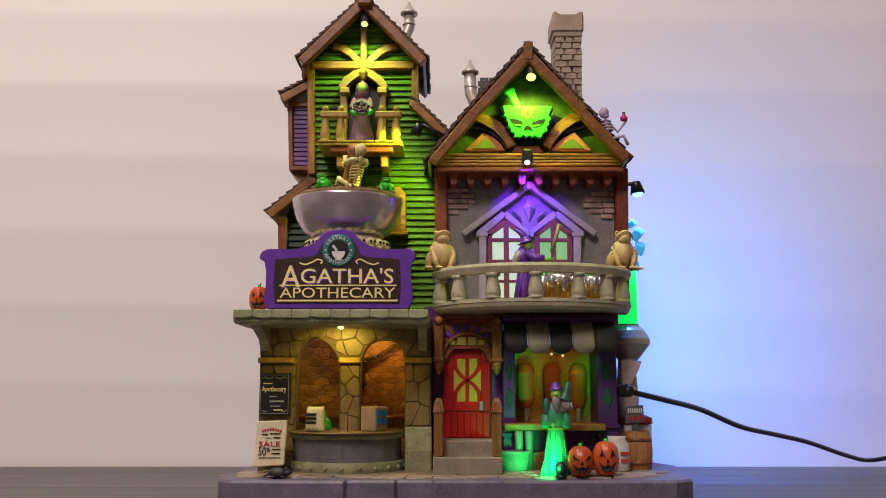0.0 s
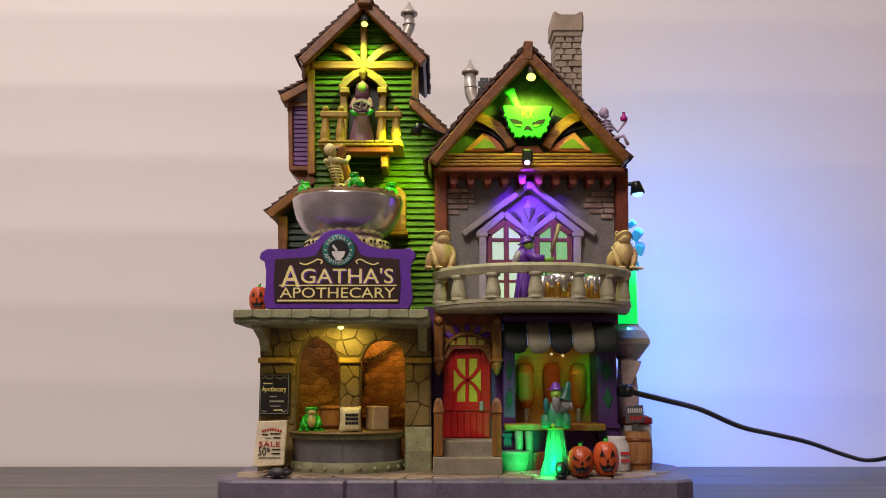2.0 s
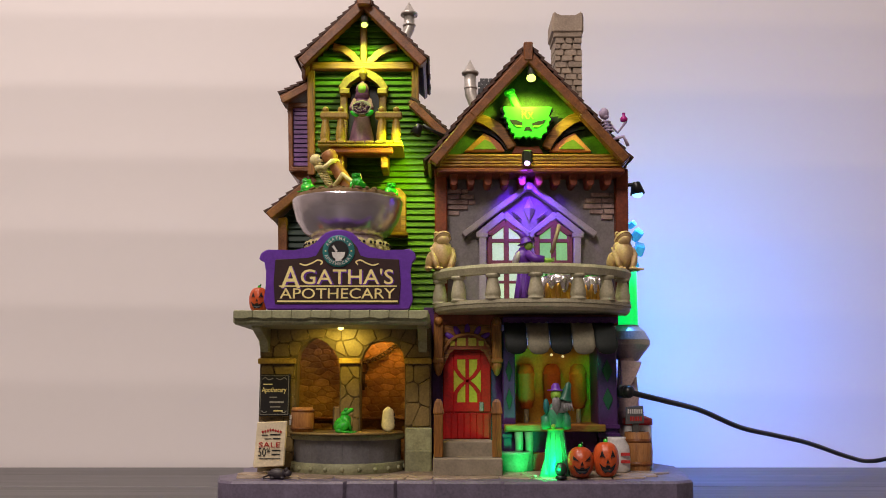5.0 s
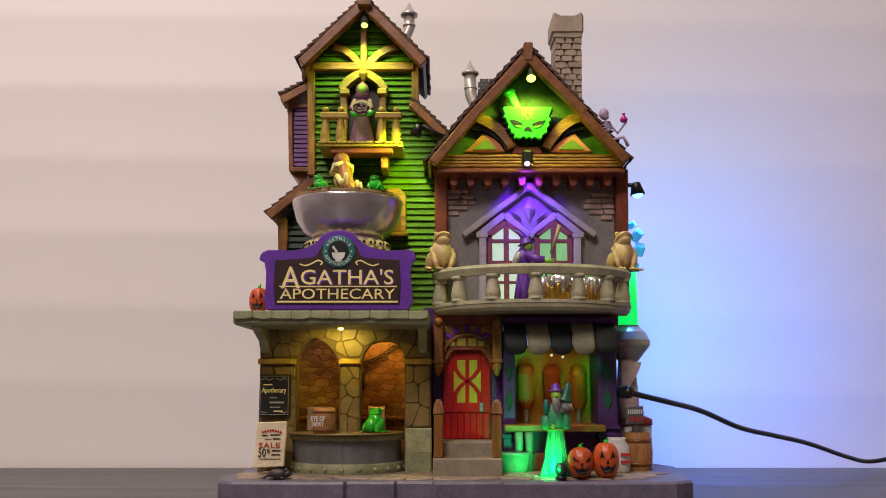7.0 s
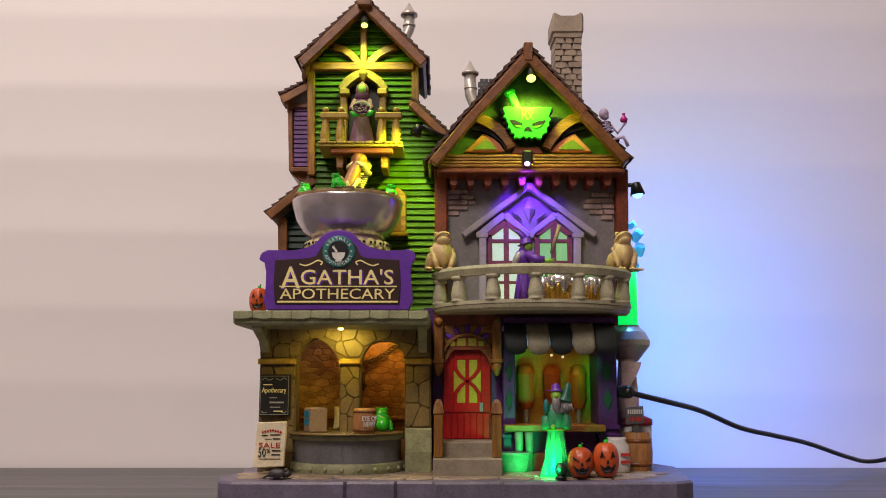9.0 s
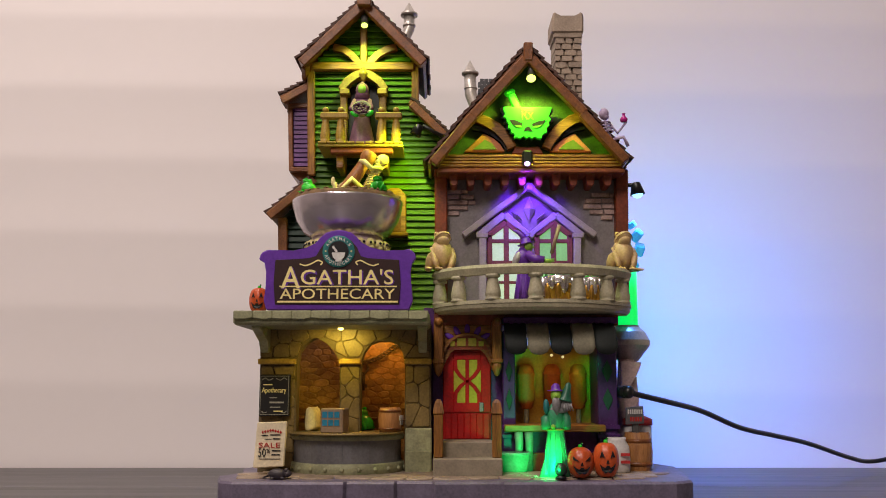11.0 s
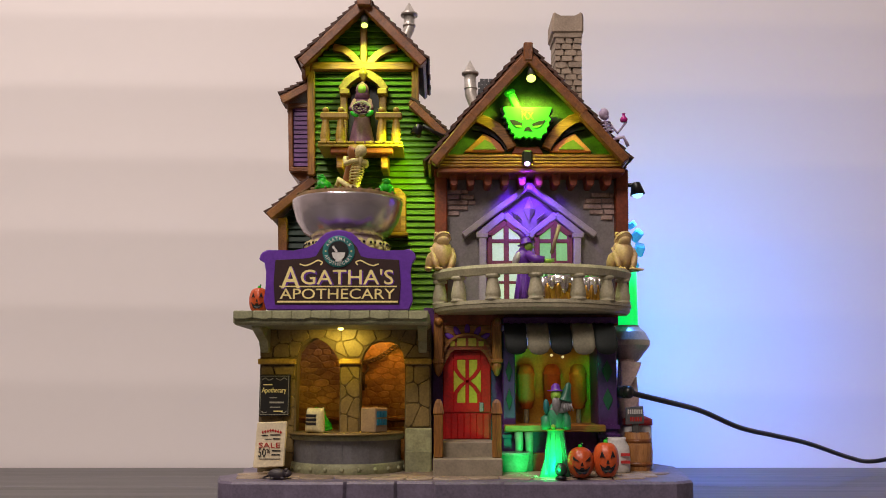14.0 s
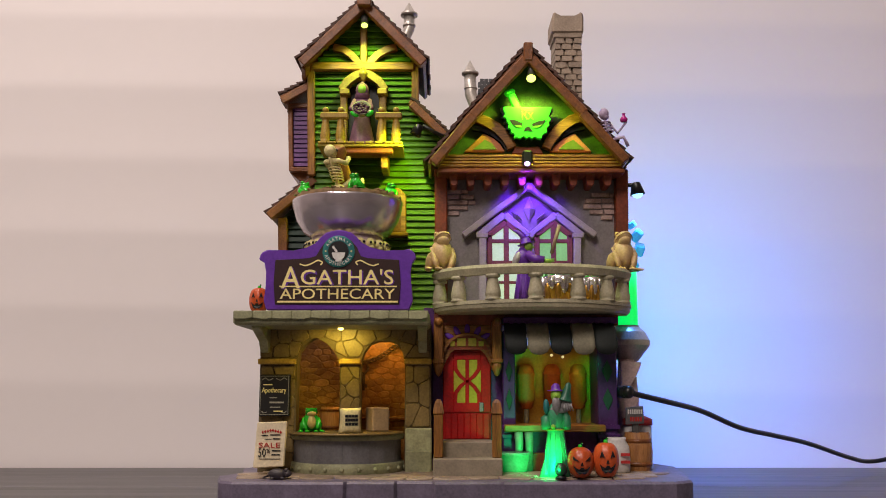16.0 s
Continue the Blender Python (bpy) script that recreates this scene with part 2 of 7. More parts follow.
def tube(bm, pts, r, seg=8, r2=None):
    pts = [Vector(p) for p in pts]
    rings = []
    for i, p in enumerate(pts):
        ax = (pts[min(i + 1, len(pts) - 1)] - pts[max(i - 1, 0)]).normalized()
        up = Vector((0, 0, 1)) if abs(ax.z) < 0.9 else Vector((1, 0, 0))
        a = ax.cross(up).normalized()
        b = ax.cross(a)
        rr = r if r2 is None else r + (r2 - r) * i / max(1, len(pts) - 1)
        rings.append([bm.verts.new(p + (a * math.cos(k * math.tau / seg) + b * math.sin(k * math.tau / seg)) * rr) for k in range(seg)])
    fs = [bm.faces.new(rings[0]), bm.faces.new(rings[-1])]
    for a, b in zip(rings, rings[1:]):
        for i in range(seg):
            j = (i + 1) % seg
            fs.append(bm.faces.new((a[i], a[j], b[j], b[i])))
    for f in fs:
        f.smooth = True
    bmesh.ops.recalc_face_normals(bm, faces=fs)
    return bm


def ball(bm, c, rx, ry=None, rz=None, turn=None, seg=14):
    ry, rz = ry or rx, rz or rx
    m = Matrix.Translation(c) @ (turn or Matrix()) @ Matrix.Diagonal((rx, ry, rz, 1))
    made = bmesh.ops.create_uvsphere(bm, u_segments=seg, v_segments=max(6, seg // 2 + 1), radius=1, matrix=m)
    for f in {f for v in made["verts"] for f in v.link_faces}:
        f.smooth = True
    return bm


def curve(p, q, bow, n=8):
    """Points from p to q, pushed out in the middle by bow."""
    p, q, bow = Vector(p), Vector(q), Vector(bow)
    return [p.lerp(q, i / n) + bow * 4 * (i / n) * (1 - i / n) for i in range(n + 1)]


def strip(bm, pts, w, y0, y1, bev=0.0):
    """A flat band of width w along points in x and z."""
    left, right = [], []
    for i, p in enumerate(pts):
        a, b = pts[max(i - 1, 0)], pts[min(i + 1, len(pts) - 1)]
        d = Vector((b[0] - a[0], b[1] - a[1])).normalized()
        left.append((p[0] - d.y * w / 2, p[1] + d.x * w / 2))
        right.append((p[0] + d.y * w / 2, p[1] - d.x * w / 2))
    return prism(bm, left + right[::-1], y0, y1, bev)


def span(poly, z):
    xs = []
    for i, q in enumerate(poly):
        p = poly[i - 1]
        if (p[1] - z) * (q[1] - z) < 0:
            xs.append(p[0] + (q[0] - p[0]) * (z - p[1]) / (q[1] - p[1]))
    return (min(xs), max(xs)) if xs else None


def inside(poly, x, z):
    hit = False
    for i, q in enumerate(poly):
        p = poly[i - 1]
        if (p[1] > z) != (q[1] > z) and x < p[0] + (q[0] - p[0]) * (z - p[1]) / (q[1] - p[1]):
            hit = not hit
    return hit


def cells(x0, x1, z0, z1, w, h, seed, jitter=0.32):
    """A rectangle broken into irregular stones of about w by h."""
    rnd = random.Random(seed)
    nx, nz = max(1, round((x1 - x0) / w)), max(1, round((z1 - z0) / h))
    pts = []
    for j in range(nz):
        for i in range(nx):
            s = 0.25 if j % 2 else -0.25
            pts.append((x0 + (i + 0.5 + s + rnd.uniform(-jitter, jitter)) * (x1 - x0) / nx, (z0 + (j + 0.5 + rnd.uniform(-jitter, jitter)) * (z1 - z0) / nz)))
    k = w / h
    out = []
    for i, (ax, az) in enumerate(pts):
        poly = [(x0, z0), (x1, z0), (x1, z1), (x0, z1)]
        for j, (bx, bz) in enumerate(pts):
            if i == j or abs(ax - bx) > 3 * w or abs(az - bz) > 3 * h:
                continue
            nxx, nzz = bx - ax, (bz - az) * k * k
            lim = nxx * (ax + bx) / 2 + nzz * (az + bz) / 2
            cut = []
            for q in range(len(poly)):
                p, r = poly[q - 1], poly[q]
                dp, dr = nxx * p[0] + nzz * p[1] - lim, nxx * r[0] + nzz * r[1] - lim
                if (dp < 0) != (dr < 0):
                    t = dp / (dp - dr)
                    cut.append((p[0] + (r[0] - p[0]) * t, p[1] + (r[1] - p[1]) * t))
                if dr < 0:
                    cut.append(r)
            poly = cut
            if len(poly) < 3:
                break
        if len(poly) >= 3:
            out.append(poly)
    return out


def rounded(poly, gap):
    """A stone's outline, drawn in by gap and with its corners cut."""
    cx, cz = sum(p[0] for p in poly) / len(poly), sum(p[1] for p in poly) / len(poly)
    out = []
    for i, p in enumerate(poly):
        a, b = poly[i - 1], poly[(i + 1) % len(poly)]
        for o in (a, b):
            d = math.hypot(o[0] - p[0], o[1] - p[1])
            t = min(0.3, 0.0012 / max(d, 1e-6))
            out.append((p[0] + (o[0] - p[0]) * t, p[1] + (o[1] - p[1]) * t))
    res = []
    for x, z in out:
        d = math.hypot(x - cx, z - cz)
        s = max(0.5, 1 - gap / max(d, 1e-6))
        res.append((cx + (x - cx) * s, cz + (z - cz) * s))
    return res


def words(text, material, parent, cx, cz, y, width, height, name="lettering", depth=0.0004, turn=None, bold=0.0):
    """Raised letters facing the front, fitted to a width and height."""
    cu = bpy.data.curves.new("letters", "FONT")
    cu.body, cu.size, cu.extrude, cu.offset = text, 1.0, 0.02, bold
    cu.resolution_u = 3
    tmp = new("letters", cu)
    me = bpy.data.meshes.new_from_object(tmp.evaluated_get(bpy.context.evaluated_depsgraph_get()))
    bpy.data.objects.remove(tmp)
    co = np.array([v.co for v in me.vertices])
    lo, hi = co.min(0), co.max(0)
    bm = B()
    vs = [bm.verts.new(v.co) for v in me.vertices]
    for f in me.polygons:
        bm.faces.new([vs[k] for k in f.vertices])
    bpy.data.meshes.remove(me)
    sx, sz = width / (hi[0] - lo[0]), height / (hi[1] - lo[1])
    for v in bm.verts:
        x, z, d = (v.co.x - (lo[0] + hi[0]) / 2) * sx, (v.co.y - (lo[1] + hi[1]) / 2) * sz, v.co.z
        v.co = Vector((x, -d / 0.02 * depth / 2, z))
    bm.transform(Matrix.Translation((cx, y, cz)) @ (turn or Matrix()))
    return part(name, bm, material, parent)


def glide(pts, n=6):
    """A smooth line in x and z through points."""
    out = []
    for i in range(len(pts) - 1):
        p0, p1, p2, p3 = (Vector(pts[max(0, min(len(pts) - 1, i + k))]) for k in (-1, 0, 1, 2))
        for k in range(n):
            t = k / n
            q = 0.5 * (2 * p1 + (p2 - p0) * t + (2 * p0 - 5 * p1 + 4 * p2 - p3) * t * t + (3 * p1 - p0 - 3 * p2 + p3) * t ** 3)
            out.append((q.x, q.y))
    return out + [tuple(pts[-1])]


# ---- room, table, backdrop ----
def room():
    bm = B()
    n, w = 150, 50
    x0, x1, z0, z1 = -0.95, 0.95, -0.012, 1.0
    grid = []
    for j in range(n + 1):
        z = z0 + (z1 - z0) * j / n
        row = []
        for i in range(w + 1):
            x = x0 + (x1 - x0) * i / w
            y = 0.353 + 0.0019 * abs(math.sin(z * 38 + 0.25 * math.sin(x * 2.3))) ** 0.8 * (0.75 + 0.5 * noise.noise((x * 1.2, 0, z * 3))) + 0.0015 * noise.noise((x * 1.2, 3, z * 7))
            row.append(bm.verts.new((x, y, z)))
        grid.append(row)
    for j in range(n):
        for i in range(w):
            bm.faces.new((grid[j][i], grid[j][i + 1], grid[j + 1][i + 1], grid[j + 1][i])).smooth = True
    back = bmesh.ops.extrude_face_region(bm, geom=bm.faces[:])
    bmesh.ops.translate(bm, verts=[v for v in back["geom"] if isinstance(v, bmesh.types.BMVert)], vec=(0, 0.012, 0))
    bmesh.ops.recalc_face_normals(bm, faces=bm.faces[:])
    solo("backdrop", bm, WALL_PAPER, (0, 0.353, 0), "white backdrop sheet with faint horizontal ripples behind the model", "backdrop", kind="structure")
    th = thing("table", (0, 0, -0.8), "dark grey wooden table top of narrow boards under the model", "table")
    for i in range(9):
        part("board", box(B(), -0.95, 0.95, -0.03, 0, -0.55 + i * 0.1 + 0.0003, -0.45 + i * 0.1 - 0.0003, 0.0006), TABLE, th)
    for x in (-0.88, 0.88):
        for y in (-0.48, 0.28):
            part("leg", box(B(), x - 0.03, x + 0.03, -0.8, -0.03, y - 0.03, y + 0.03, 0.003), TABLE, th)
    for nm, b in (("wall_north", (-2, 2, -0.8, 1.9, 0.5, 0.6)), ("wall_south", (-2, 2, -0.8, 1.9, -2.6, -2.5)), ("wall_west", (-2.1, -2, -0.8, 1.9, -2.5, 0.5)), ("wall_east", (2, 2.1, -0.8, 1.9, -2.5, 0.5)), ("ceiling", (-2, 2, 1.9, 2.0, -2.5, 0.5)), ("floor", (-2, 2, -0.9, -0.8, -2.5, 0.5))):
        solo(nm, box(B(), *b), ROOM, ((b[0] + b[1]) / 2, (b[4] + b[5]) / 2, b[2]), "plain warm off-white painted room surface", nm.split("_")[0], kind="structure")


room()

TOP = 0.0245  # height of the model's base


def display_base():
    th = thing("display_base", (0, 0.03, 0), "purple-grey stepped base of the model with paved top", "model base")
    outline = [(-0.14379, -0.048), (-0.1344, -0.056), (-0.06328, -0.058), (-0.06114, -0.055), (-0.03128, -0.056), (-0.02915, -0.053), (-0.00711, -0.054), (-0.00498, -0.057),
               (0.03697, -0.056), (0.03875, -0.058), (0.14788, -0.056), (0.16097, -0.045), (0.16485, -0.01), (0.17271, 0.05), (0.15, 0.13), (-0.12, 0.13), (-0.14466, 0.03), (-0.13833, 0.0), (-0.1486, -0.03)]
    bm = B()
    a = [bm.verts.new((x, y, 0)) for x, y in outline]
    b = [bm.verts.new((x, y, TOP - 0.0028 if y < -0.03 else TOP - 0.002)) for x, y in outline]
    c = [bm.verts.new((x * 0.994, y * 0.975, TOP - 0.0012 if y < -0.03 else TOP)) for x, y in outline]
    bm.faces.new(a[::-1])
    d = [bm.verts.new((x * 0.97, -0.026 if y < -0.03 else y * 0.94, TOP)) for x, y in outline]
    bm.faces.new(d)
    for p, q in ((a, b), (b, c), (c, d)):
        for i in range(len(p)):
            j = (i + 1) % len(p)
            bm.faces.new((p[i], p[j], q[j], q[i]))
    bmesh.ops.recalc_face_normals(bm, faces=bm.faces[:])
    part("body", bm, BASE, th)
    shrunk = [(x * 0.995, y * 0.985) for x, y in outline]
    stones = [rounded(c, 0.0004) for c in cells(-0.165, 0.17, -0.058, 0.0, 0.022, 0.012, 5)]
    for poly in stones:
        if sum(inside(shrunk, x, y) for x, y in poly) < len(poly):
            continue
        bm = chip(B(), poly, -0.0009, 0.0006, 0.0005)
        bm.transform(Matrix(((1, 0, 0, 0), (0, 0, 1, 0), (0, -1, 0, TOP), (0, 0, 0, 1))))
        for v in bm.verts:
            v.co.z -= max(0.0, (-0.026 - v.co.y)) / 0.029 * 0.0012
        part("flagstone", bm, FLAG, th)


display_base()


def shingled(parent, p, q, y0, y1, n, thick, material, lift=0.0021):
    """Roof courses from the ridge p to the eave q, both (x, z), each course lapping over the next, and broken into shingles."""
    p, q = Vector((p[0], 0, p[1])), Vector((q[0], 0, q[1]))
    ax = (q - p).normalized()
    up = ax.cross(Vector((0, 1, 0)))
    if up.z < 0:
        up = -up
    step = (q - p).length / n
    rnd = random.Random(n)
    shared = None
    m = 7
    dy = (y1 - y0) / m
    for i in range(n):
        for k in range(m):
            j = rnd.uniform(-0.0006, 0.0006)
            if shared is None:
                bm = B()
                vs = []
                for t, h in ((-0.2, 0.0), (1.1, 1.0)):
                    for yy in (0.0002, dy - 0.0002):
                        for hh in (0, thick):
                            vs.append(bm.verts.new(ax * step * t + up * (h * lift + hh) + Vector((0, yy, 0))))
                fs = [bm.faces.new([vs[i] for i in f]) for f in ((0, 1, 3, 2), (4, 6, 7, 5), (0, 4, 5, 1), (2, 3, 7, 6), (1, 5, 7, 3), (0, 2, 6, 4))]
                bmesh.ops.recalc_face_normals(bm, faces=fs)
                shared = bpy.data.meshes.new("shingle")
                bm.to_mesh(shared)
                bm.free()
                shared.materials.append(material)
            ob = new("shingle", shared)
            ob.parent = parent
            ob.location = p + ax * (step * i + j) + Vector((0, y0 + k * dy, 0)) - ORIGIN[parent.name]


def roof(th, ridge, left, right, y0, y1, n, thick=0.003, material=None, over=None):
    """Two slopes with a deck below the shingles."""
    out = []
    for side in (left, right):
        if side is None:
            continue
        a, b = Vector((ridge[0], ridge[1])), Vector((side[0], side[1]))
        d = (b - a).normalized()
        nrm = Vector((-d.y, d.x))
        if nrm.y > 0:
            nrm = -nrm
        deck = part("roof", prism(B(), [tuple(a), tuple(b), tuple(b + nrm * thick), tuple(a + nrm * thick)], y0 + 0.001, y1), BROWN, th)
        shingled(deck, ridge, side, y0, y1, n, 0.0016, material or SHINGLE)
        out.append(deck)
    return out


def siding(th, poly, y, pitch, material, z0, z1, holes=()):
    """Clapboards over a wall outline; each board leans out towards its lower edge."""
    z = z0
    while z < z1:
        s = span(poly, z + pitch * 0.5)
        if s:
            parts = [s]
            for h in holes:
                hs = span(h, z + pitch * 0.5)
                if hs:
                    parts = [q for a, b in parts for q in ((a, min(b, hs[0])), (max(a, hs[1]), b)) if q[1] - q[0] > 0.001]
            for a, b in parts:
                bm = B()
                pts = [(y - 0.0022, z + 0.0003), (y - 0.0026, z + 0.0008), (y - 0.0006, z + pitch), (y + 0.001, z + pitch), (y + 0.001, z + 0.0003)]
                cut = max(1, round((b - a) / 0.02))
                rows = []
                for i in range(cut + 1):
                    x = a + (b - a) * i / cut
                    w = 0.00025 * noise.noise((x * 90, z * 200, 1))
                    rows.append([bm.verts.new((x, yy + w, zz + w)) for yy, zz in pts])
                bm.faces.new(rows[0])
                bm.faces.new(rows[-1][::-1])
                for r, t in zip(rows, rows[1:]):
                    for i in range(5):
                        j = (i + 1) % 5
                        bm.faces.new((r[i], t[i], t[j], r[j]))
                bmesh.ops.recalc_face_normals(bm, faces=bm.faces[:])
                part("board", bm, material, th)
        z += pitch


def baluster(bm, c, h, r):
    return lathe(bm, [(r, 0), (r, h * 0.07), (r * 0.84, h * 0.1), (r * 0.98, h * 0.16), (r * 0.96, h * 0.32), (r * 0.66, h * 0.8), (r * 0.62, h * 0.86), (r * 0.92, h * 0.9), (r * 0.92, h)], c, 12)


# ---- tower ----
def tower():
    y = 0.045
    th = thing("tower_house", (-0.05721, 0.08, TOP), "tall crooked tower house with green clapboards and steep brown gable", "house")
    wall = [(-0.09691, 0.1351), (-0.10084, 0.33418), (-0.06231, 0.38085), (-0.02266, 0.33418), (-0.02252, 0.30385), (0.00351, 0.27567), (0.00342, 0.1351)]
    door = [(-0.07455, 0.26845), (-0.07519, 0.31208), (-0.06249, 0.32219), (-0.04954, 0.31208), (-0.04911, 0.26845)]
    body = part("wall", prism(B(), wall, y + 0.0012, y + 0.1), DARKGREEN, th)
    siding(th, wall, y, 0.00488, GREEN, 0.1351, 0.37802, [door])
    # doorway's shaded recess, put in as a flat black panel
    part("doorway", prism(B(), door, y - 0.0002, y + 0.0011), BLACK, th, "flat black panel for the shaded pointed doorway")
    for nm, a, b, w, d in (("corner_post", (-0.10321, 0.043, 0.33348), (-0.10096, 0.043, 0.24378), 0.00562, 0.008), ("corner_post", (-0.02171, 0.043, 0.33348), (-0.02155, 0.043, 0.29685), 0.00562, 0.008), ("tie_beam", (-0.10192, 0.0405, 0.3303), (-0.0225, 0.0405, 0.3303), 0.00605, 0.006), ("king_post", (-0.06221, 0.0405, 0.36589), (-0.0618, 0.0405, 0.33259), 0.00519, 0.005)):
        part(nm, bar(B(), a, b, w, d, 0.0006), TAN if nm == "tie_beam" else TANUP, th)
    for pts in ([(-0.08581, 0.34623), (-0.07782, 0.34438), (-0.07157, 0.34023), (-0.06708, 0.33471), (-0.06438, 0.33058)], [(-0.03627, 0.34623), (-0.04422, 0.34438), (-0.05125, 0.34023), (-0.05605, 0.33471), (-0.05865, 0.33058)]):
        part("brace", strip(B(), pts, 0.00519, y - 0.007, y, 0.0004), TAN, th)
    # roof and bargeboards
    roof(th, [(-0.06107, 0.38011)][0], [(-0.1112, 0.3316)][0], [(-0.0134, 0.3316)][0], 0.026, 0.122, 11)
    for a, b in (((-0.06242, 0.026, 0.37381), (-0.10811, 0.026, 0.32747)), ((-0.05936, 0.026, 0.37381), (-0.0147, 0.026, 0.32747))):
        part("bargeboard", bar(B(), a, b, 0.00725, 0.008, 0.0008), BROWN, th)
    part("ridge_cap", box(B(), -0.06541, -0.05502, 0.37129, 0.38222, 0.016, 0.03, 0.0008), BROWN, th)
    part("purlin", bar(B(), (-0.10536, 0.028, 0.32682), (-0.10772, 0.045, 0.32357), 0.004, 0.006, 0.0005), BROWN, th)
    # side lean-to roof on the right
    roof(th, [(-0.02456, 0.30229)][0], None, [(0.00436, 0.27431)][0], 0.034, 0.12, 7)
    part("bargeboard", bar(B(), (-0.02434, 0.034, 0.29817), (0.00346, 0.034, 0.2709), 0.00597, 0.007, 0.0007), BROWN, th)
    # jettied bay with purple louvres
    bay = part("bay", prism(B(), [(-0.12347, 0.30618), (-0.10454, 0.30618), (-0.10318, 0.23857), (-0.11444, 0.24493), (-0.12126, 0.25085)], 0.06, 0.12, 0.0006), BROWN, th)
    part("panel_backing", box(B(), -0.11908, -0.1061, 0.25381, 0.30448, 0.0585, 0.0605), DARKPURPLE, bay)
    for i in range(13):
        z = 0.25494 + (0.30325 - 0.25494) * i / 13
        part("louvre", soften(box(B(), -0.11759, -0.10641, z, z + 0.0026, 0.0562, 0.0585), [], 0), LAVENDER, bay)
    for a, b in (((-0.12118, 0.057, 0.30572), (-0.119, 0.057, 0.25061)), ((-0.10592, 0.057, 0.30572), (-0.10434, 0.057, 0.25061)), ((-0.12276, 0.056, 0.30356), (-0.10394, 0.056, 0.30356)), ((-0.11975, 0.056, 0.25174), (-0.1029, 0.056, 0.25174))):
        part("frame", bar(B(), a, b, 0.00356, 0.005, 0.0005), BROWN, bay)
    roof(th, [(-0.10378, 0.32269)][0], [(-0.12851, 0.30972)][0], None, 0.048, 0.12, 5)
    part("bargeboard", bar(B(), (-0.10402, 0.048, 0.31766), (-0.12638, 0.048, 0.30478), 0.0057, 0.006, 0.0006), BROWN, th)
    # lower lean-to
    low = part("lean_to_wall", prism(B(), [(-0.12808, 0.18941), (-0.12864, 0.21183), (-0.10168, 0.239), (-0.10069, 0.18941)], 0.062, 0.13), DARKGREEN, th)
    siding(low, [(-0.12067, 0.13858), (-0.12254, 0.21634), (-0.09989, 0.239), (-0.09794, 0.13858)], 0.062, 0.00511, DARKGREEN, 0.13858, 0.23218)
    part("post", bar(B(), (-0.12491, 0.058, 0.21336), (-0.12219, 0.058, 0.13826), 0.00711, 0.008, 0.0006), BROWN, th)
    roof(th, [(-0.09779, 0.24603)][0], [(-0.13536, 0.21496)][0], None, 0.046, 0.13, 7)
    part("bargeboard", bar(B(), (-0.09871, 0.046, 0.24179), (-0.13374, 0.046, 0.2125), 0.00654, 0.007, 0.0007), BROWN, th)
    # pointed arch round the doorway
    for nm, a, b, w in (("arch_post", (-0.07697, 0.041, 0.31079), (-0.07634, 0.041, 0.2692), 12), ("arch_post", (-0.04662, 0.041, 0.31079), (-0.04624, 0.041, 0.2692), 12)):
        part(nm, bar(B(), a, b, w * 0.00043, 0.009, 0.0006), YELLOW, th)
    for pts in ([(-0.07863, 0.31009), (-0.07437, 0.31734), (-0.06831, 0.32189), (-0.06177, 0.32416)], [(-0.04456, 0.31009), (-0.049, 0.31734), (-0.05517, 0.32189), (-0.06177, 0.32416)]):
        part("arch", strip(B(), pts, 0.00559, 0.034, 0.045, 0.0005), YELLOW, th)
    part("impost", box(B(), -0.0797, -0.0723, 0.30628, 0.31079, 0.033, 0.045, 0.0006), YELLOW, th)
    part("impost", box(B(), -0.05052, -0.04312, 0.30628, 0.31079, 0.033, 0.045, 0.0006), YELLOW, th)
    part("finial", lathe(B(), [(0, 0.007), (0.0034, 0.0015), (0.003, 0), (0.0018, -0.003), (0.0018, -0.0045)], (-0.06139, 0.032, 0.32052), 8), YELLOW, th)
    # balcony
    zf = 0.25981
    deck = part("balcony_floor", box(B(), -0.09211, -0.02946, zf - 0.002, zf, 0.006, 0.046, 0.0005), YELLOW, th)
    for i in range(9):
        a = -0.09211 + i * (-0.02946 - -0.09211) / 9
        part("plank", box(B(), a + 0.0002, a + 0.0064, zf, zf + 0.0016, 0.0045, 0.046, 0.0004), YELLOW, deck)
    zb, hb = zf + 0.0016, 0.28241 - zf - 0.0016
    for x in (-0.08717, -0.07585, -0.04568, -0.03478):
        part("baluster", ball(baluster(B(), (x, 0.011, zb), hb, 0.0038), (x, 0.011, zb + hb + 0.0042), 0.0025), YELLOW, th)
    part("handrail", box(B(), -0.09082, -0.07031, 0.27966, 0.28441, 0.0075, 0.0145, 0.0008), YELLOW, th)
    part("handrail", box(B(), -0.05022, -0.03055, 0.27966, 0.28441, 0.0075, 0.0145, 0.0008), YELLOW, th)
    part("bearer", box(B(), -0.08301, -0.03689, 0.2535, 0.25781, 0.009, 0.017, 0.0006), REDBROWN, th)
    for u in ((-0.07675, 0.018, 0.25792), (-0.04386, 0.018, 0.25792)):
        part("bracket", prism(B(), [(u[0] - 0.0028, u[2]), (u[0] + 0.0028, u[2]), (u[0] + 0.0028, u[2] - 0.0145), (u[0] - 0.0022, u[2] - 0.0145)], 0.015, 0.046, 0.0006), TAN, th)
    # small window behind the bowl
    win = part("window", prism(B(), [(-0.04822, 0.19732), (-0.04852, 0.22805), (-0.04077, 0.2338), (-0.03296, 0.2338), (-0.02816, 0.22805), (-0.02799, 0.19732)], 0.04, 0.046, 0.0008), TAN, th)
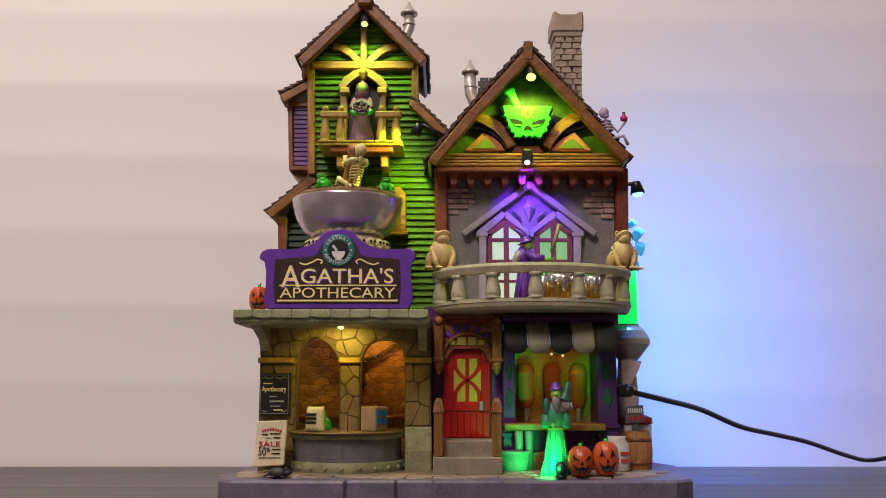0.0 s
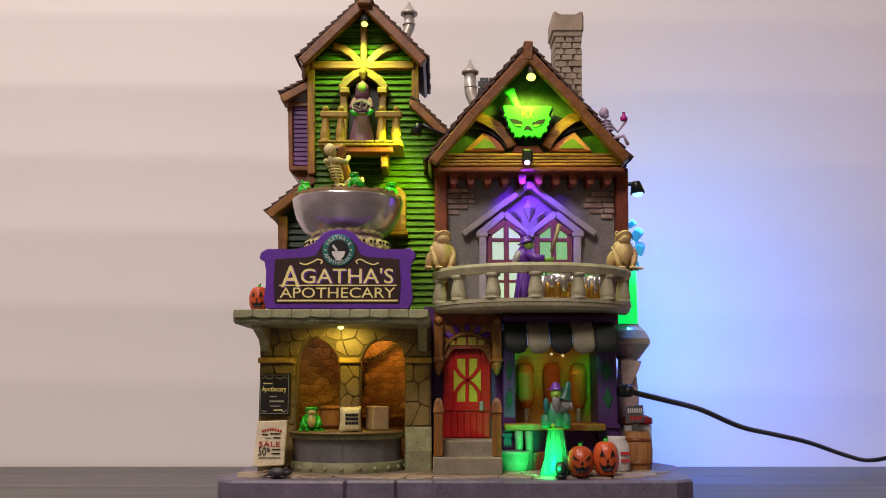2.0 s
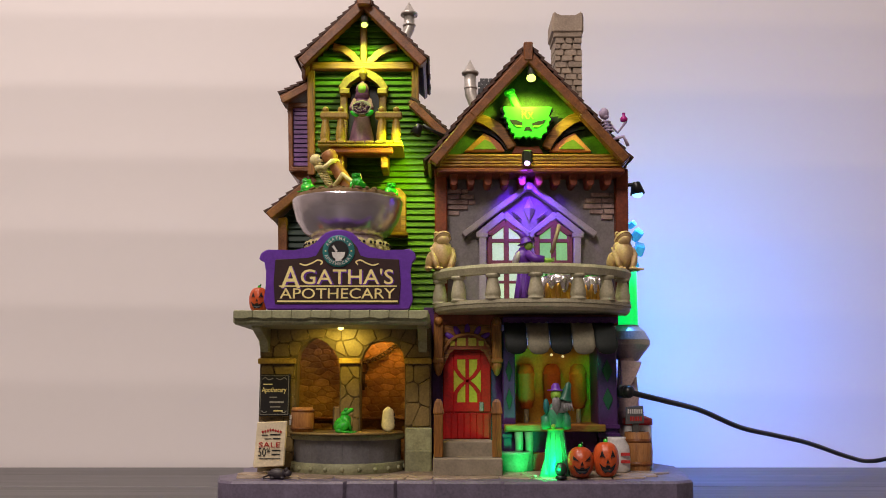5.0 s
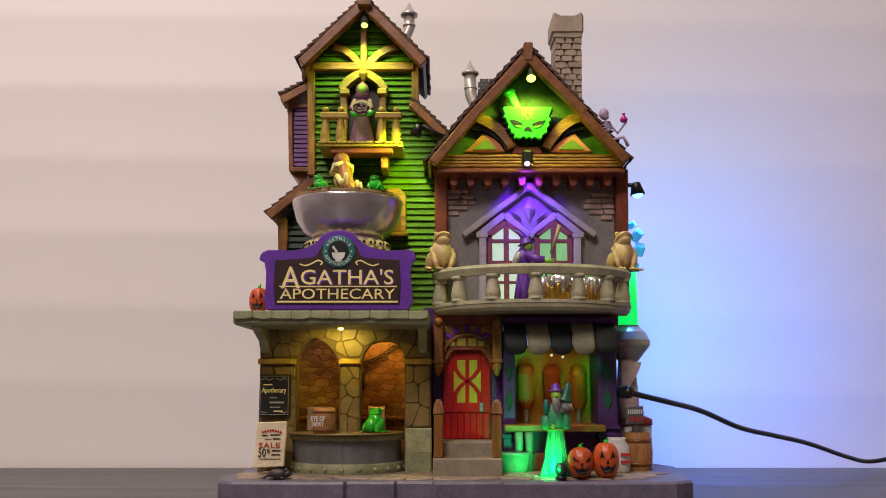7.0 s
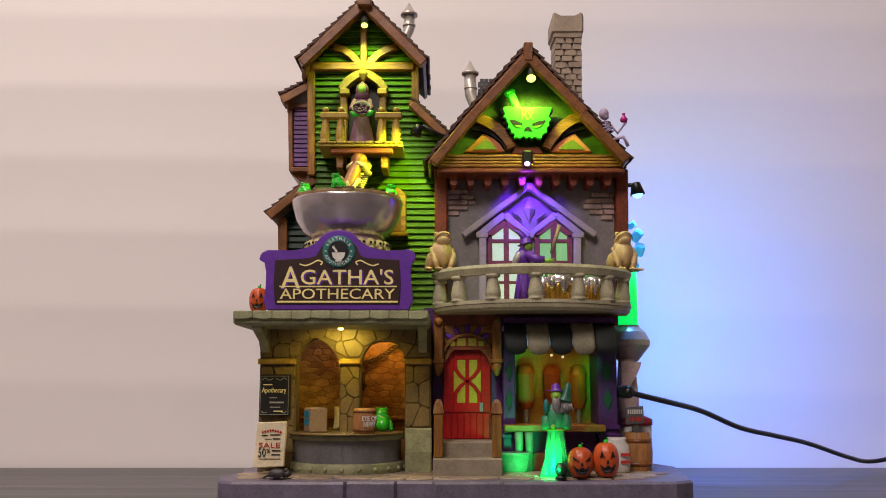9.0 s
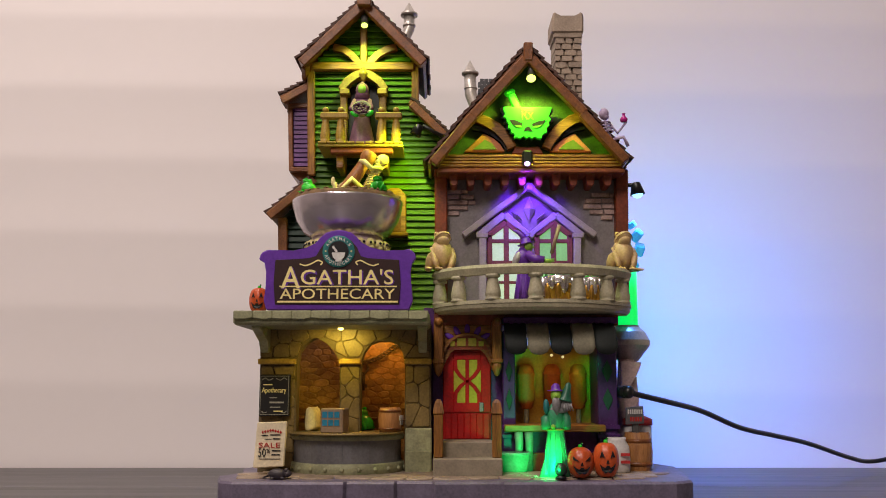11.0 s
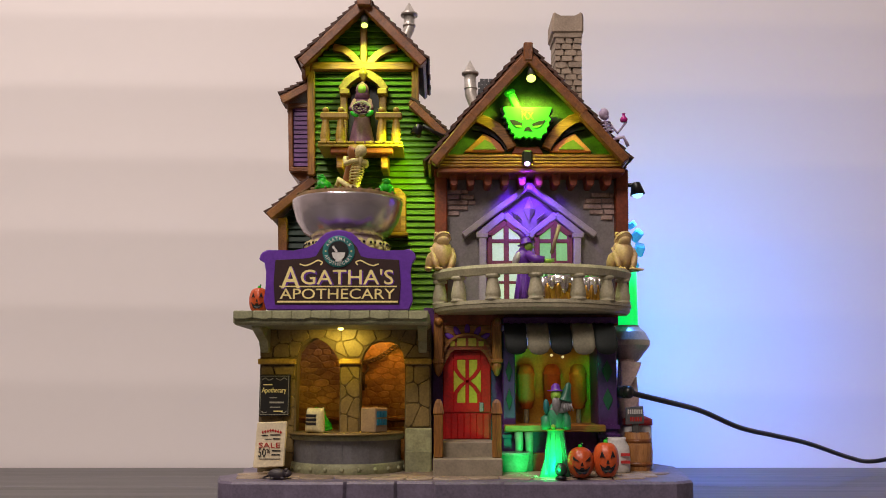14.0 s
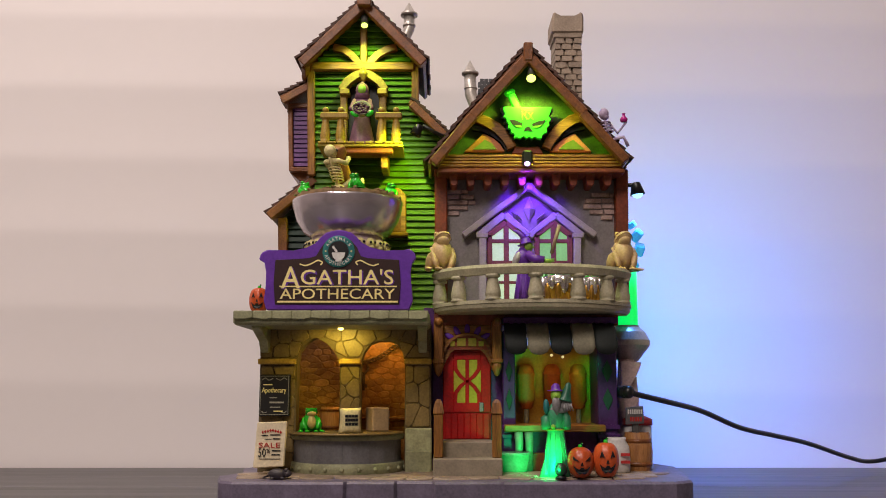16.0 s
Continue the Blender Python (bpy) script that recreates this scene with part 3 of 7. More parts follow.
    part("pane", prism(B(), [(-0.0429, 0.19988), (-0.04312, 0.22523), (-0.03841, 0.22875), (-0.03409, 0.22875), (-0.03191, 0.22523), (-0.03175, 0.19988)], 0.0394, 0.0404), BROWN, win)
    part("sill", box(B(), -0.04953, -0.02647, 0.19548, 0.19851, 0.034, 0.046, 0.0005), TAN, win)
    # gable lamp
    led = part("lamp_housing", lathe(B(), [(0.0026, 0.006), (0.0032, 0.0), (0.0028, 0.0)], (-0.06068, 0.028, 0.36089), 12), IRON, th)
    part("led", ball(B(), (-0.06053, 0.0265, 0.35892), 0.0026, 0.0026, 0.0019), BULB_WHITE, led)
    # stove pipe
    pipe = part("stove_pipe", tube(B(), [(-0.03218, 0.09, 0.36339), (-0.0313, 0.09, 0.37478), (-0.02848, 0.09, 0.38073), (-0.02854, 0.09, 0.39169)], 0.00463, 14), PIPE, th, "silver stove pipe")
    part("pipe_cap", lathe(B(), [(0.0072, 0.0), (0.0072, 0.0022), (0.0055, 0.0028), (0.0, 0.0125)], (-0.02854, 0.09, 0.39219), 16), PIPE, pipe)
    part("pipe_collar", lathe(B(), [(0.0052, 0), (0.0056, 0.001), (0.0052, 0.002)], (-0.02849, 0.09, 0.38272), 16), PIPE, pipe)


tower()


def wall_spotlight():
    th = thing("spot_lamp", (-0.01654, 0.02, 0.27237), "small dark swivel spot lamp on an arm by the roof", "spot lamp")
    part("arm", tube(B(), [(0.00473, 0.03, 0.26983), (-0.00597, 0.024, 0.27303), (-0.01528, 0.02, 0.27717)], 0.0016, 8), BLACK, th)
    m = Matrix.Rotation(radians(25), 4, "Y")
    part("head", lathe(B(), [(0.0024, 0.004), (0.003, 0.003), (0.0044, -0.0045), (0.0038, -0.0045), (0.0018, 0.001)], (-0.01898, 0.016, 0.27299), 14, turn=m), BLACK, th)


wall_spotlight()


# ---- bowl on its foot ----
BOWL = (-0.06853, 0.0, 0.21467)


def mortar_bowl():
    r = 0.03957
    x, y, z = BOWL
    th = thing("mortar_bowl", (x, y, 0.17606), "large silver mortar bowl on a skull-studded foot above the sign", "bowl")
    h = z - 0.18614
    prof = [(r * 0.5, -h * 1.02), (r * 0.6, -h), (r * 0.78, -h * 0.82), (r * 0.92, -h * 0.5), (r * 0.985, -h * 0.2), (r, -h * 0.06), (r * 1.0, -0.0004), (r * 0.985, 0), (r * 0.96, -0.0006), (r * 0.94, -h * 0.2), (0, -h * 0.25)]
    part("bowl", lathe(B(), prof, (x, y, z), 64), SILVER, th)
    zf = 0.17606
    rf = 0.02856
    part("foot", lathe(B(), [(rf, 0), (rf * 1.02, 0.002), (rf * 0.96, 0.004), (rf * 0.93, 0.0085), (rf * 0.88, 0.0115), (rf * 0.6, 0.013)], (x, y, zf), 48), PINKWHITE, th)
    for i in range(22):
        a = i * math.tau / 22
        c = Vector((x + rf * 0.97 * math.cos(a), y + rf * 0.97 * math.sin(a), zf + 0.0055))
        bm = ball(B(), c, 0.0034, 0.0034, 0.0036, seg=10)
        ball(bm, c + Vector((0.0012 * math.cos(a), 0.0012 * math.sin(a), -0.0028)), 0.0022, 0.0022, 0.0018, seg=8)
        skull = part("skull", bm, BONE, th)
        if math.sin(a) < 0.2:
            for e in (-0.11, 0.11):
                part("eye_socket", ball(B(), (x + (rf * 0.97 + 0.003) * math.cos(a + e * 0.5), y + (rf * 0.97 + 0.003) * math.sin(a + e * 0.5), zf + 0.0058), 0.001, seg=8), BLACK, skull)


mortar_bowl()


# ---- sign ----
def shop_sign():
    y = -0.042
    th = thing("shop_sign", (-0.07008, -0.038, 0.13298), "purple shop sign with gold lettering on a dark panel", "sign")
    outline = [(-0.11756, 0.13336), (-0.11961, 0.13977), (-0.11836, 0.14922), (-0.11749, 0.15871), (-0.11881, 0.16557), (-0.12339, 0.1671), (-0.12201, 0.17169), (-0.1179, 0.17399), (-0.11334, 0.1736), (-0.10764, 0.17284), (-0.10007, 0.17322), (-0.09062, 0.17475), (-0.085, 0.17782), (-0.0828, 0.18205), (-0.07868, 0.18552), (-0.07377, 0.18706), (-0.07035, 0.18744), (-0.06616, 0.18706), (-0.06158, 0.18552), (-0.05735, 0.18205), (-0.05464, 0.17782), (-0.04891, 0.17475), (-0.03942, 0.17322), (-0.03184, 0.17284), (-0.02616, 0.1736), (-0.02237, 0.17475), (-0.01895, 0.17169), (-0.01779, 0.16786), (-0.02157, 0.16557), (-0.02267, 0.15871), (-0.02111, 0.14922), (-0.01994, 0.13977), (-0.02253, 0.13336)]
    board = part("board", prism(B(), outline, y, y + 0.006, 0.0008), PURPLE, th)
    inner = [(-0.11184, 0.13704), (-0.11296, 0.151), (-0.11224, 0.16696), (-0.09034, 0.16773), (-0.0847, 0.16925), (-0.08179, 0.17537), (-0.07808, 0.17997), (-0.07357, 0.18227), (-0.07017, 0.18266), (-0.06599, 0.18227), (-0.0614, 0.17997), (-0.05755, 0.17537), (-0.0552, 0.16925), (-0.04989, 0.16773), (-0.02948, 0.16696), (-0.02824, 0.151), (-0.02927, 0.13704)]
    part("panel", prism(B(), inner, y - 0.0008, y + 0.0004, 0.0003), DARKPANEL, th)
    part("border", strip(B(), [(-0.11021, 0.13883), (-0.06898, 0.13883), (-0.02999, 0.13883)], 0.00115, y - 0.0013, y - 0.0006), GOLD, th)
    part("underline", strip(B(), [(-0.10897, 0.149), (-0.06914, 0.149), (-0.03081, 0.149)], 0.00084, y - 0.0013, y - 0.0006), GOLD, th)
    for pts in ([(-0.09578, 0.16416), (-0.09198, 0.16302), (-0.08749, 0.16454), (-0.08376, 0.16644), (-0.08072, 0.1653), (-0.08181, 0.1634)], [(-0.04299, 0.16416), (-0.04675, 0.16302), (-0.05129, 0.16454), (-0.05508, 0.16644), (-0.05809, 0.1653), (-0.05693, 0.1634)]):
        part("scroll", strip(B(), glide(pts), 0.00092, y - 0.0014, y - 0.0006), GOLD, th)
    for text, cx, cz, w, h in (("A", -0.10161, 0.15505, 0.01266, 0.01458), ("GATHA'S", -0.06397, 0.15543, 0.06178, 0.01036)):
        words(text, PURPLE, th, cx + 0.0007, cz - 0.0006, y - 0.0009, w, h, name="letter_shadow", bold=0.02)
    words("A", GOLD, th, -0.10161, 0.15505, y - 0.0012, 0.01266, 0.01458, bold=0.006)
    words("GATHA'S", GOLD, th, -0.06397, 0.15543, y - 0.0012, 0.06178, 0.01036, bold=0.006)
    words("APOTHECARY", GOLD, th, -0.07019, 0.14409, y - 0.0012, 0.07674, 0.00691, bold=0.004)
    c = (-0.06989, -0.044, 0.17254)
    turn = Matrix.Rotation(radians(90), 4, "X")
    med = part("medallion", lathe(B(), [(0.01074, 0), (0.01074, 0.0012), (0.00998, 0.0016), (0, 0.0016)], (c[0], y - 0.0004, c[2]), 40, turn=turn, smooth=False), TEAL, th, "teal round medallion with a white mortar emblem")
    part("emblem_ground", lathe(B(), [(0.00691, 0), (0.00691, 0.0004), (0, 0.0004)], (c[0], y - 0.002, c[2]), 32, turn=turn, smooth=False), BLACK, med)
    part("emblem", prism(B(), [(-0.0743, 0.17164), (-0.06525, 0.17164), (-0.06595, 0.16859), (-0.06781, 0.16669), (-0.06741, 0.16555), (-0.07193, 0.16555), (-0.07157, 0.16669), (-0.07349, 0.16859)], y - 0.003, y - 0.0023), WHITE, med)
    part("emblem", strip(B(), [(-0.07361, 0.17583), (-0.07091, 0.17202)], 0.00153, y - 0.003, y - 0.0023), WHITE, med)
    for text, mid, step in (("AGATHA'S", 90, -17), ("APOTHECARY", 270, 15)):
        for i, ch in enumerate(text):
            a = radians(mid + step * (i - (len(text) - 1) / 2))
            lean = math.pi / 2 - a if step < 0 else -math.pi / 2 - a
            small = ch == "'"
            words(ch, WHITE, med, c[0] + 0.00863 * math.cos(a), c[2] + 0.00863 * math.sin(a), y - 0.0022, 0.0005 if small else 0.0018, 0.0008 if small else 0.0022, turn=Matrix.Rotation(lean, 4, "Y"), bold=0.01)
    for a in (0, math.pi):
        part("mark", ball(B(), (c[0] + 0.0086 * math.cos(a), y - 0.0022, c[2]), 0.0006, 0.0003, 0.0006, seg=8), GOLD, med)


shop_sign()


# ---- stone stall ----
def market_stall():
    th = thing("market_stall", (-0.07109, 0.03, TOP), "stone market stall with two arches under a sage ledge", "stall")
    y = 0.0
    left = [(-0.12707, 0.02607), (-0.12988, 0.12568), (-0.1043, 0.12568), (-0.10204, 0.02607)]
    a1 = [(-0.1026, 0.05066), (-0.10372, 0.09987), (-0.10149, 0.10699), (-0.09685, 0.11333), (-0.09094, 0.11691), (-0.08815, 0.11691), (-0.0821, 0.11333), (-0.07643, 0.10778), (-0.07312, 0.09987), (-0.07233, 0.05066)]
    a2 = [(-0.05779, 0.05066), (-0.05842, 0.09987), (-0.05572, 0.10699), (-0.0514, 0.11254), (-0.04625, 0.11492), (-0.03748, 0.11492), (-0.03228, 0.11254), (-0.02866, 0.10699), (-0.02702, 0.09987), (-0.02673, 0.05066)]
    # front wall in three piers and a top, cut round the arches
    x0, x1, zb, zt = -0.12848, -0.0083, TOP, 0.12687
    wall = B()
    top1 = a1[1:-1]
    top2 = a2[1:-1]
    out = [(x0, zb), (x0, zt), (x1, zt), (x1, zb), (a2[-1][0], zb)] + [(a2[-1][0], a2[-2][1])] + top2[::-1][1:-1] + [(a2[0][0], a2[1][1]), (a2[0][0], zb), (a1[-1][0], zb), (a1[-1][0], a1[-2][1])] + top1[::-1][1:-1] + [(a1[0][0], a1[1][1]), (a1[0][0], zb)]
    w = part("wall", prism(wall, out, y, y + 0.014), MORTAR, th)
    for x_0, x_1, z_0, z_1, ww, hh, sd in (
            (-0.1273, -0.10366, 0.0276, 0.0979, 0.011, 0.0095, 3), (-0.07173, -0.05833, 0.0276, 0.0979, 0.0085, 0.011, 8), (-0.02609, -0.00909, 0.0553, 0.0979, 0.011, 0.014, 6), (-0.12876, -0.00917, 0.10343, 0.12528, 0.0105, 0.0095, 11)):
        for poly in cells(x_0, x_1, z_0, z_1, ww, hh, sd):
            r = rounded(poly, 0.00018)
            cut = False
            for a in (a1, a2):
                for k in range(len(r)):
                    px, pz = r[k]
                    if inside(a, px, pz):
                        cx, cz = sum(p[0] for p in r) / len(r), sum(p[1] for p in r) / len(r)
                        for _ in range(12):
                            px, pz = px + (cx - px) * 0.12, pz + (cz - pz) * 0.12
                            if not inside(a, px, pz):
                                break
                        r[k] = (px, pz)
                cx, cz = sum(p[0] for p in r) / len(r), sum(p[1] for p in r) / len(r)
                cut |= inside(a, cx, cz)
            if not cut:
                part("stone", chip(B(), r, y - 0.0011, y + 0.0005, 0.0005), STONE, th)
    part("string_course", box(B(), -0.12959, -0.10312, 0.09858, 0.1025, -0.004, 0.006, 0.0006), YELLOW, th)
    part("string_course", box(B(), -0.07309, -0.05768, 0.09858, 0.1025, -0.004, 0.006, 0.0006), YELLOW, th)
    part("string_course", box(B(), -0.02726, -0.0079, 0.09858, 0.1025, -0.004, 0.006, 0.0006), YELLOW, th)
    part("plinth", box(B(), -0.02613, -0.0078, TOP, 0.05468, -0.004, 0.006, 0.0008), SAGE, th)
    part("plinth", box(B(), -0.02605, -0.00778, TOP, 0.03947, -0.0065, 0.004, 0.0008), SAGE, th)
    # inner back wall of warm rubble
    bx0, bx1, bz0, bz1 = -0.12495, -0.01658, 0.03437, 0.12475
    back = part("back_wall", box(B(), bx0, bx1, bz0 - 0.01, bz1, 0.05, 0.058), BACKMORTAR, th, "back wall of orange-brown rubble stone")
    for poly in cells(bx0, bx1, bz0, bz1, 0.0088, 0.0046, 21, 0.36):
        part("stone", chip(B(), rounded(poly, 0.0003), 0.0494, 0.0502, 0.0006), BACKSTONE, back)
    part("side_wall", box(B(), bx0 - 0.004, bx0, bz0 - 0.01, bz1, 0.014, 0.058), MORTAR, th)
    part("side_wall", box(B(), bx1, bx1 + 0.004, bz0 - 0.01, bz1, 0.014, 0.058), MORTAR, th)
    part("rail", box(B(), -0.11113, -0.02694, 0.05855, 0.06062, 0.046, 0.05, 0.0005), BROWN, th)
    # ledge
    zl0, zl1 = 0.12292, 0.13141
    ledge = part("ledge", box(B(), -0.13734, -0.00886, zl0, zl1, -0.052, 0.04, 0.0015), SAGE, th)
    for i in range(10):
        a = -0.13661 + i * (-0.0096 - -0.13661) / 10
        w10 = (-0.0096 - -0.13661) / 10
        part("slab_edge", prism(B(), [(a, zl1 + 0.0006), (a + w10 - 0.0001, zl1 + 0.0006), (a + w10 - 0.0001, zl1 - 0.0042 - 0.0004 * (i % 3)), (a + w10 * 0.6, zl1 - 0.0046 - 0.0003 * (i % 2)), (a, zl1 - 0.0042 - 0.0004 * ((i + 2) % 3))], -0.0545, 0.0, 0.0005), SAGE, ledge)
    for x in (-0.12453, -0.01414):
        bm = B()
        z1, z2 = 0.12404, 0.10679
        pts = [(-0.04, z1), (0.0, z1), (0.0, z2), (-0.006, z2), (-0.012, z2 + 0.008), (-0.026, z1 - 0.006), (-0.04, z1 - 0.003)]
        prism(bm, pts, x - 0.003, x + 0.003, 0.0006)
        for v in bm.verts:
            v.co = Vector((v.co.y, v.co.x, v.co.z))
        bmesh.ops.recalc_face_normals(bm, faces=bm.faces[:])
        part("bracket", bm, SAGE, th)
    part("led", ball(B(), (-0.07015, -0.02, 0.1224), 0.002, 0.002, 0.0013), BULB_YELLOW, th)
    # chain and key hanging on the back wall
    pts = [(-0.06029, 0.046, 0.10119), (-0.05481, 0.046, 0.10457), (-0.04931, 0.046, 0.10753), (-0.04338, 0.046, 0.10965), (-0.0366, 0.046, 0.11303)]
    for i in range(12):
        t = i / 11
        p = Vector(pts[0]).lerp(Vector(pts[-1]), t) + Vector((0, 0, -0.0022 * math.sin(math.pi * t)))
        ring = [p + Vector((0.0019 * math.cos(k * math.tau / 8), 0.0011 * (1 if i % 2 else -1) * math.sin(k * math.tau / 8), 0.0012 * math.sin(k * math.tau / 8))) for k in range(9)]
        part("chain_link", tube(B(), ring, 0.0006, 6), KEYIRON, th)
    key = B()
    c = Vector((-0.05939, 0.046, 0.09698))
    tube(key, [c + Vector((0.003 * math.cos(k * math.tau / 14), 0, 0.004 * math.sin(k * math.tau / 14))) for k in range(15)], 0.001, 6)
    tube(key, [c + Vector((0, 0, -0.004)), c + Vector((0.0, 0, -0.0165))], 0.0012, 6)
    box(key, c.x - 0.001, c.x + 0.0025, c.z - 0.0145, c.z - 0.0115, c.y - 0.0005, c.y + 0.0005)
    part("key", key, KEYIRON, th, "dark iron key")


market_stall()


def serving_counter():
    cx, cy = -0.06675, 0.008
    r = 0.03879
    th = thing("serving_counter", (cx, cy, TOP), "round-fronted stall counter with grey staves and riveted foot", "counter")
    zt, zd = 0.05089, 0.0471
    zf = 0.0321
    part("top", lathe(B(), [(r * 1.0, zd), (r * 1.02, zd + 0.0015), (r * 1.02, zt - 0.0008), (r * 1.0, zt), (0, zt)], (cx, cy, 0), 72), SAGE, th)
    for i in range(10):
        a0, a1 = radians(180 + i * 18 + 0.08), radians(180 + i * 18 + 17.92)
        bm = B()
        ring = []
        for z in (zf - 0.002, zd + 0.0004):
            ring.append([bm.verts.new((cx + q * math.cos(a), cy + q * math.sin(a), z)) for a, q in ((a0, r * 0.9), (a0, r * 0.962), ((a0 + a1) / 2, r * 0.972), (a1, r * 0.962), (a1, r * 0.9))])
        bm.faces.new(ring[0][::-1])
        bm.faces.new(ring[1])
        for k in range(5):
            j = (k + 1) % 5
            bm.faces.new((ring[0][k], ring[0][j], ring[1][j], ring[1][k]))
        bmesh.ops.recalc_face_normals(bm, faces=bm.faces[:])
        part("stave", bm, COUNTERGREY, th)
    foot = part("foot", lathe(B(), [(r * 1.0, TOP), (r * 1.02, TOP + 0.001), (r * 1.02, zf - 0.001), (r * 1.0, zf), (r * 0.9, zf)], (cx, cy, 0), 72), SAGE, th)
    for i in range(11):
        a = radians(180 + 8 + i * 16.4)
        part("rivet", ball(B(), (cx + r * 1.02 * math.cos(a), cy + r * 1.02 * math.sin(a), (TOP + zf) / 2), 0.0016, seg=8), SAGE, foot)
    return zt


COUNTER_Z = serving_counter()


# ---- right-hand house ----
def townhouse():
    th = thing("townhouse", (0.06343, 0.08, TOP), "grey plaster townhouse with brown gable and lit double window", "house")
    y = 0.02
    ux0, ux1 = 0.00167, 0.12753
    z0, z1 = 0.13319, 0.24457
    wall = part("upper_wall", box(B(), ux0, ux1, z0, z1, y, y + 0.1), PLASTER, th)
    for a, b in (((-0.00168, 0.018, 0.24238), (-0.00123, 0.018, 0.13469)), ((0.13199, 0.018, 0.24238), (0.12988, 0.018, 0.13469))):
        part("corner_post", bar(B(), a, b, 0.00922, 0.012, 0.0009), REDBROWN, th)
    # gable wall and roof
    gy = 0.012
    gable = [(-0.00375, 0.24438), (0.00669, 0.25723), (0.02269, 0.28183), (0.06326, 0.33135), (0.10595, 0.284), (0.11966, 0.26024), (0.1318, 0.24524)]
    part("gable_wall", prism(B(), gable, gy, gy + 0.1), GABLE, th, "dark green gable")
    for rdg, l, n in (([(0.06225, 0.32982)][0], [(0.01807, 0.27925)][0], 9), ([(0.06225, 0.32982)][0], [(0.1045, 0.28094)][0], 9), ([(0.0189, 0.28094)][0], [(-0.011, 0.24306)][0], 6), ([(0.10396, 0.28264)][0], [(0.1342, 0.24473)][0], 6)):
        roof(th, rdg, l, None, -0.006, 0.095, n)
    for a, b in (((0.06052, -0.008, 0.31887), (0.02121, -0.008, 0.27595)), ((0.0634, -0.008, 0.31887), (0.10204, -0.008, 0.27806)), ((0.02203, -0.008, 0.27637), (-0.00729, -0.008, 0.24126)), ((0.10041, -0.008, 0.27806), (0.13125, -0.008, 0.24292))):
        part("bargeboard", bar(B(), a, b, 0.00685, 0.008, 0.0008), BROWN, th)
    part("ridge_post", box(B(), 0.0586, 0.06515, 0.31659, 0.33069, -0.013, 0.0, 0.0008), BROWN, th)
    beam = part("beam", box(B(), -0.00328, 0.13035, 0.23858, 0.2495, -0.001, 0.02, 0.0007), TAN, th)
    for i in range(4):
        zz = 0.24025 + i * 0.0024
        part("groove_board", box(B(), -0.00245, 0.12915, zz, zz + 0.0021, -0.0022, 0.0, 0.0005), TAN, beam)
    part("drip_trim", box(B(), -0.00448, 0.13104, 0.23555, 0.23847, -0.005, 0.02, 0.0006), REDBROWN, th)
    n = 10
    for i in range(n):
        x = 0.00788 + i * (0.1195 - 0.00788) / (n - 1)
        zt = 0.23923
        part("corbel", prism(B(), [(x - 0.0036, zt), (x + 0.0036, zt), (x + 0.0026, zt - 0.0105), (x + 0.0014, zt - 0.012), (x - 0.0014, zt - 0.012), (x - 0.0026, zt - 0.0105)], 0.002, 0.021, 0.0006), REDBROWN, th)
    # timber arcs and corner lights of the gable
    for pts in ([(0.02423, 0.27936), (0.03256, 0.27635), (0.04003, 0.27162), (0.04705, 0.26432), (0.05071, 0.2562)], [(0.10361, 0.28066), (0.09436, 0.27764), (0.0859, 0.27162), (0.07953, 0.26432), (0.07565, 0.2562)]):
        part("brace", strip(B(), pts, 0.00702, 0.004, 0.0125, 0.0006), TAN, th)
    for pts in ([(0.02168, 0.27162), (0.02877, 0.27119), (0.03667, 0.26775), (0.04329, 0.26261), (0.04779, 0.25535)], [(0.10511, 0.27248), (0.09715, 0.27119), (0.08917, 0.26775), (0.08283, 0.26261), (0.07855, 0.25535)]):
        part("shadow_arch", strip(B(), pts, 0.00289, 0.007, 0.0125, 0.0003), BLACK, th)
    for pts, inner in (([(0.01537, 0.25407), (0.03, 0.26818), (0.03747, 0.26432), (0.04243, 0.25962), (0.0457, 0.25407)], [(0.02238, 0.25568), (0.03072, 0.26293), (0.03568, 0.26037), (0.03937, 0.25568)]), ([(0.10969, 0.25407), (0.09709, 0.26818), (0.0891, 0.26432), (0.08278, 0.25962), (0.07811, 0.25407)], [(0.10403, 0.25568), (0.09588, 0.26293), (0.09044, 0.26037), (0.08538, 0.25568)])):
        w = part("corner_window", prism(B(), pts, 0.008, 0.0125, 0.0006), PEACH, th)
        part("pane", prism(B(), inner, 0.0068, 0.0082), PANE_OLIVE, w)
    for pts in ([(0.0501, 0.25143), (0.05348, 0.25739), (0.06175, 0.25568), (0.07007, 0.25739), (0.07371, 0.25143)], ):
        part("boss", prism(B(), pts, 0.004, 0.0125, 0.0006), REDBROWN, th)
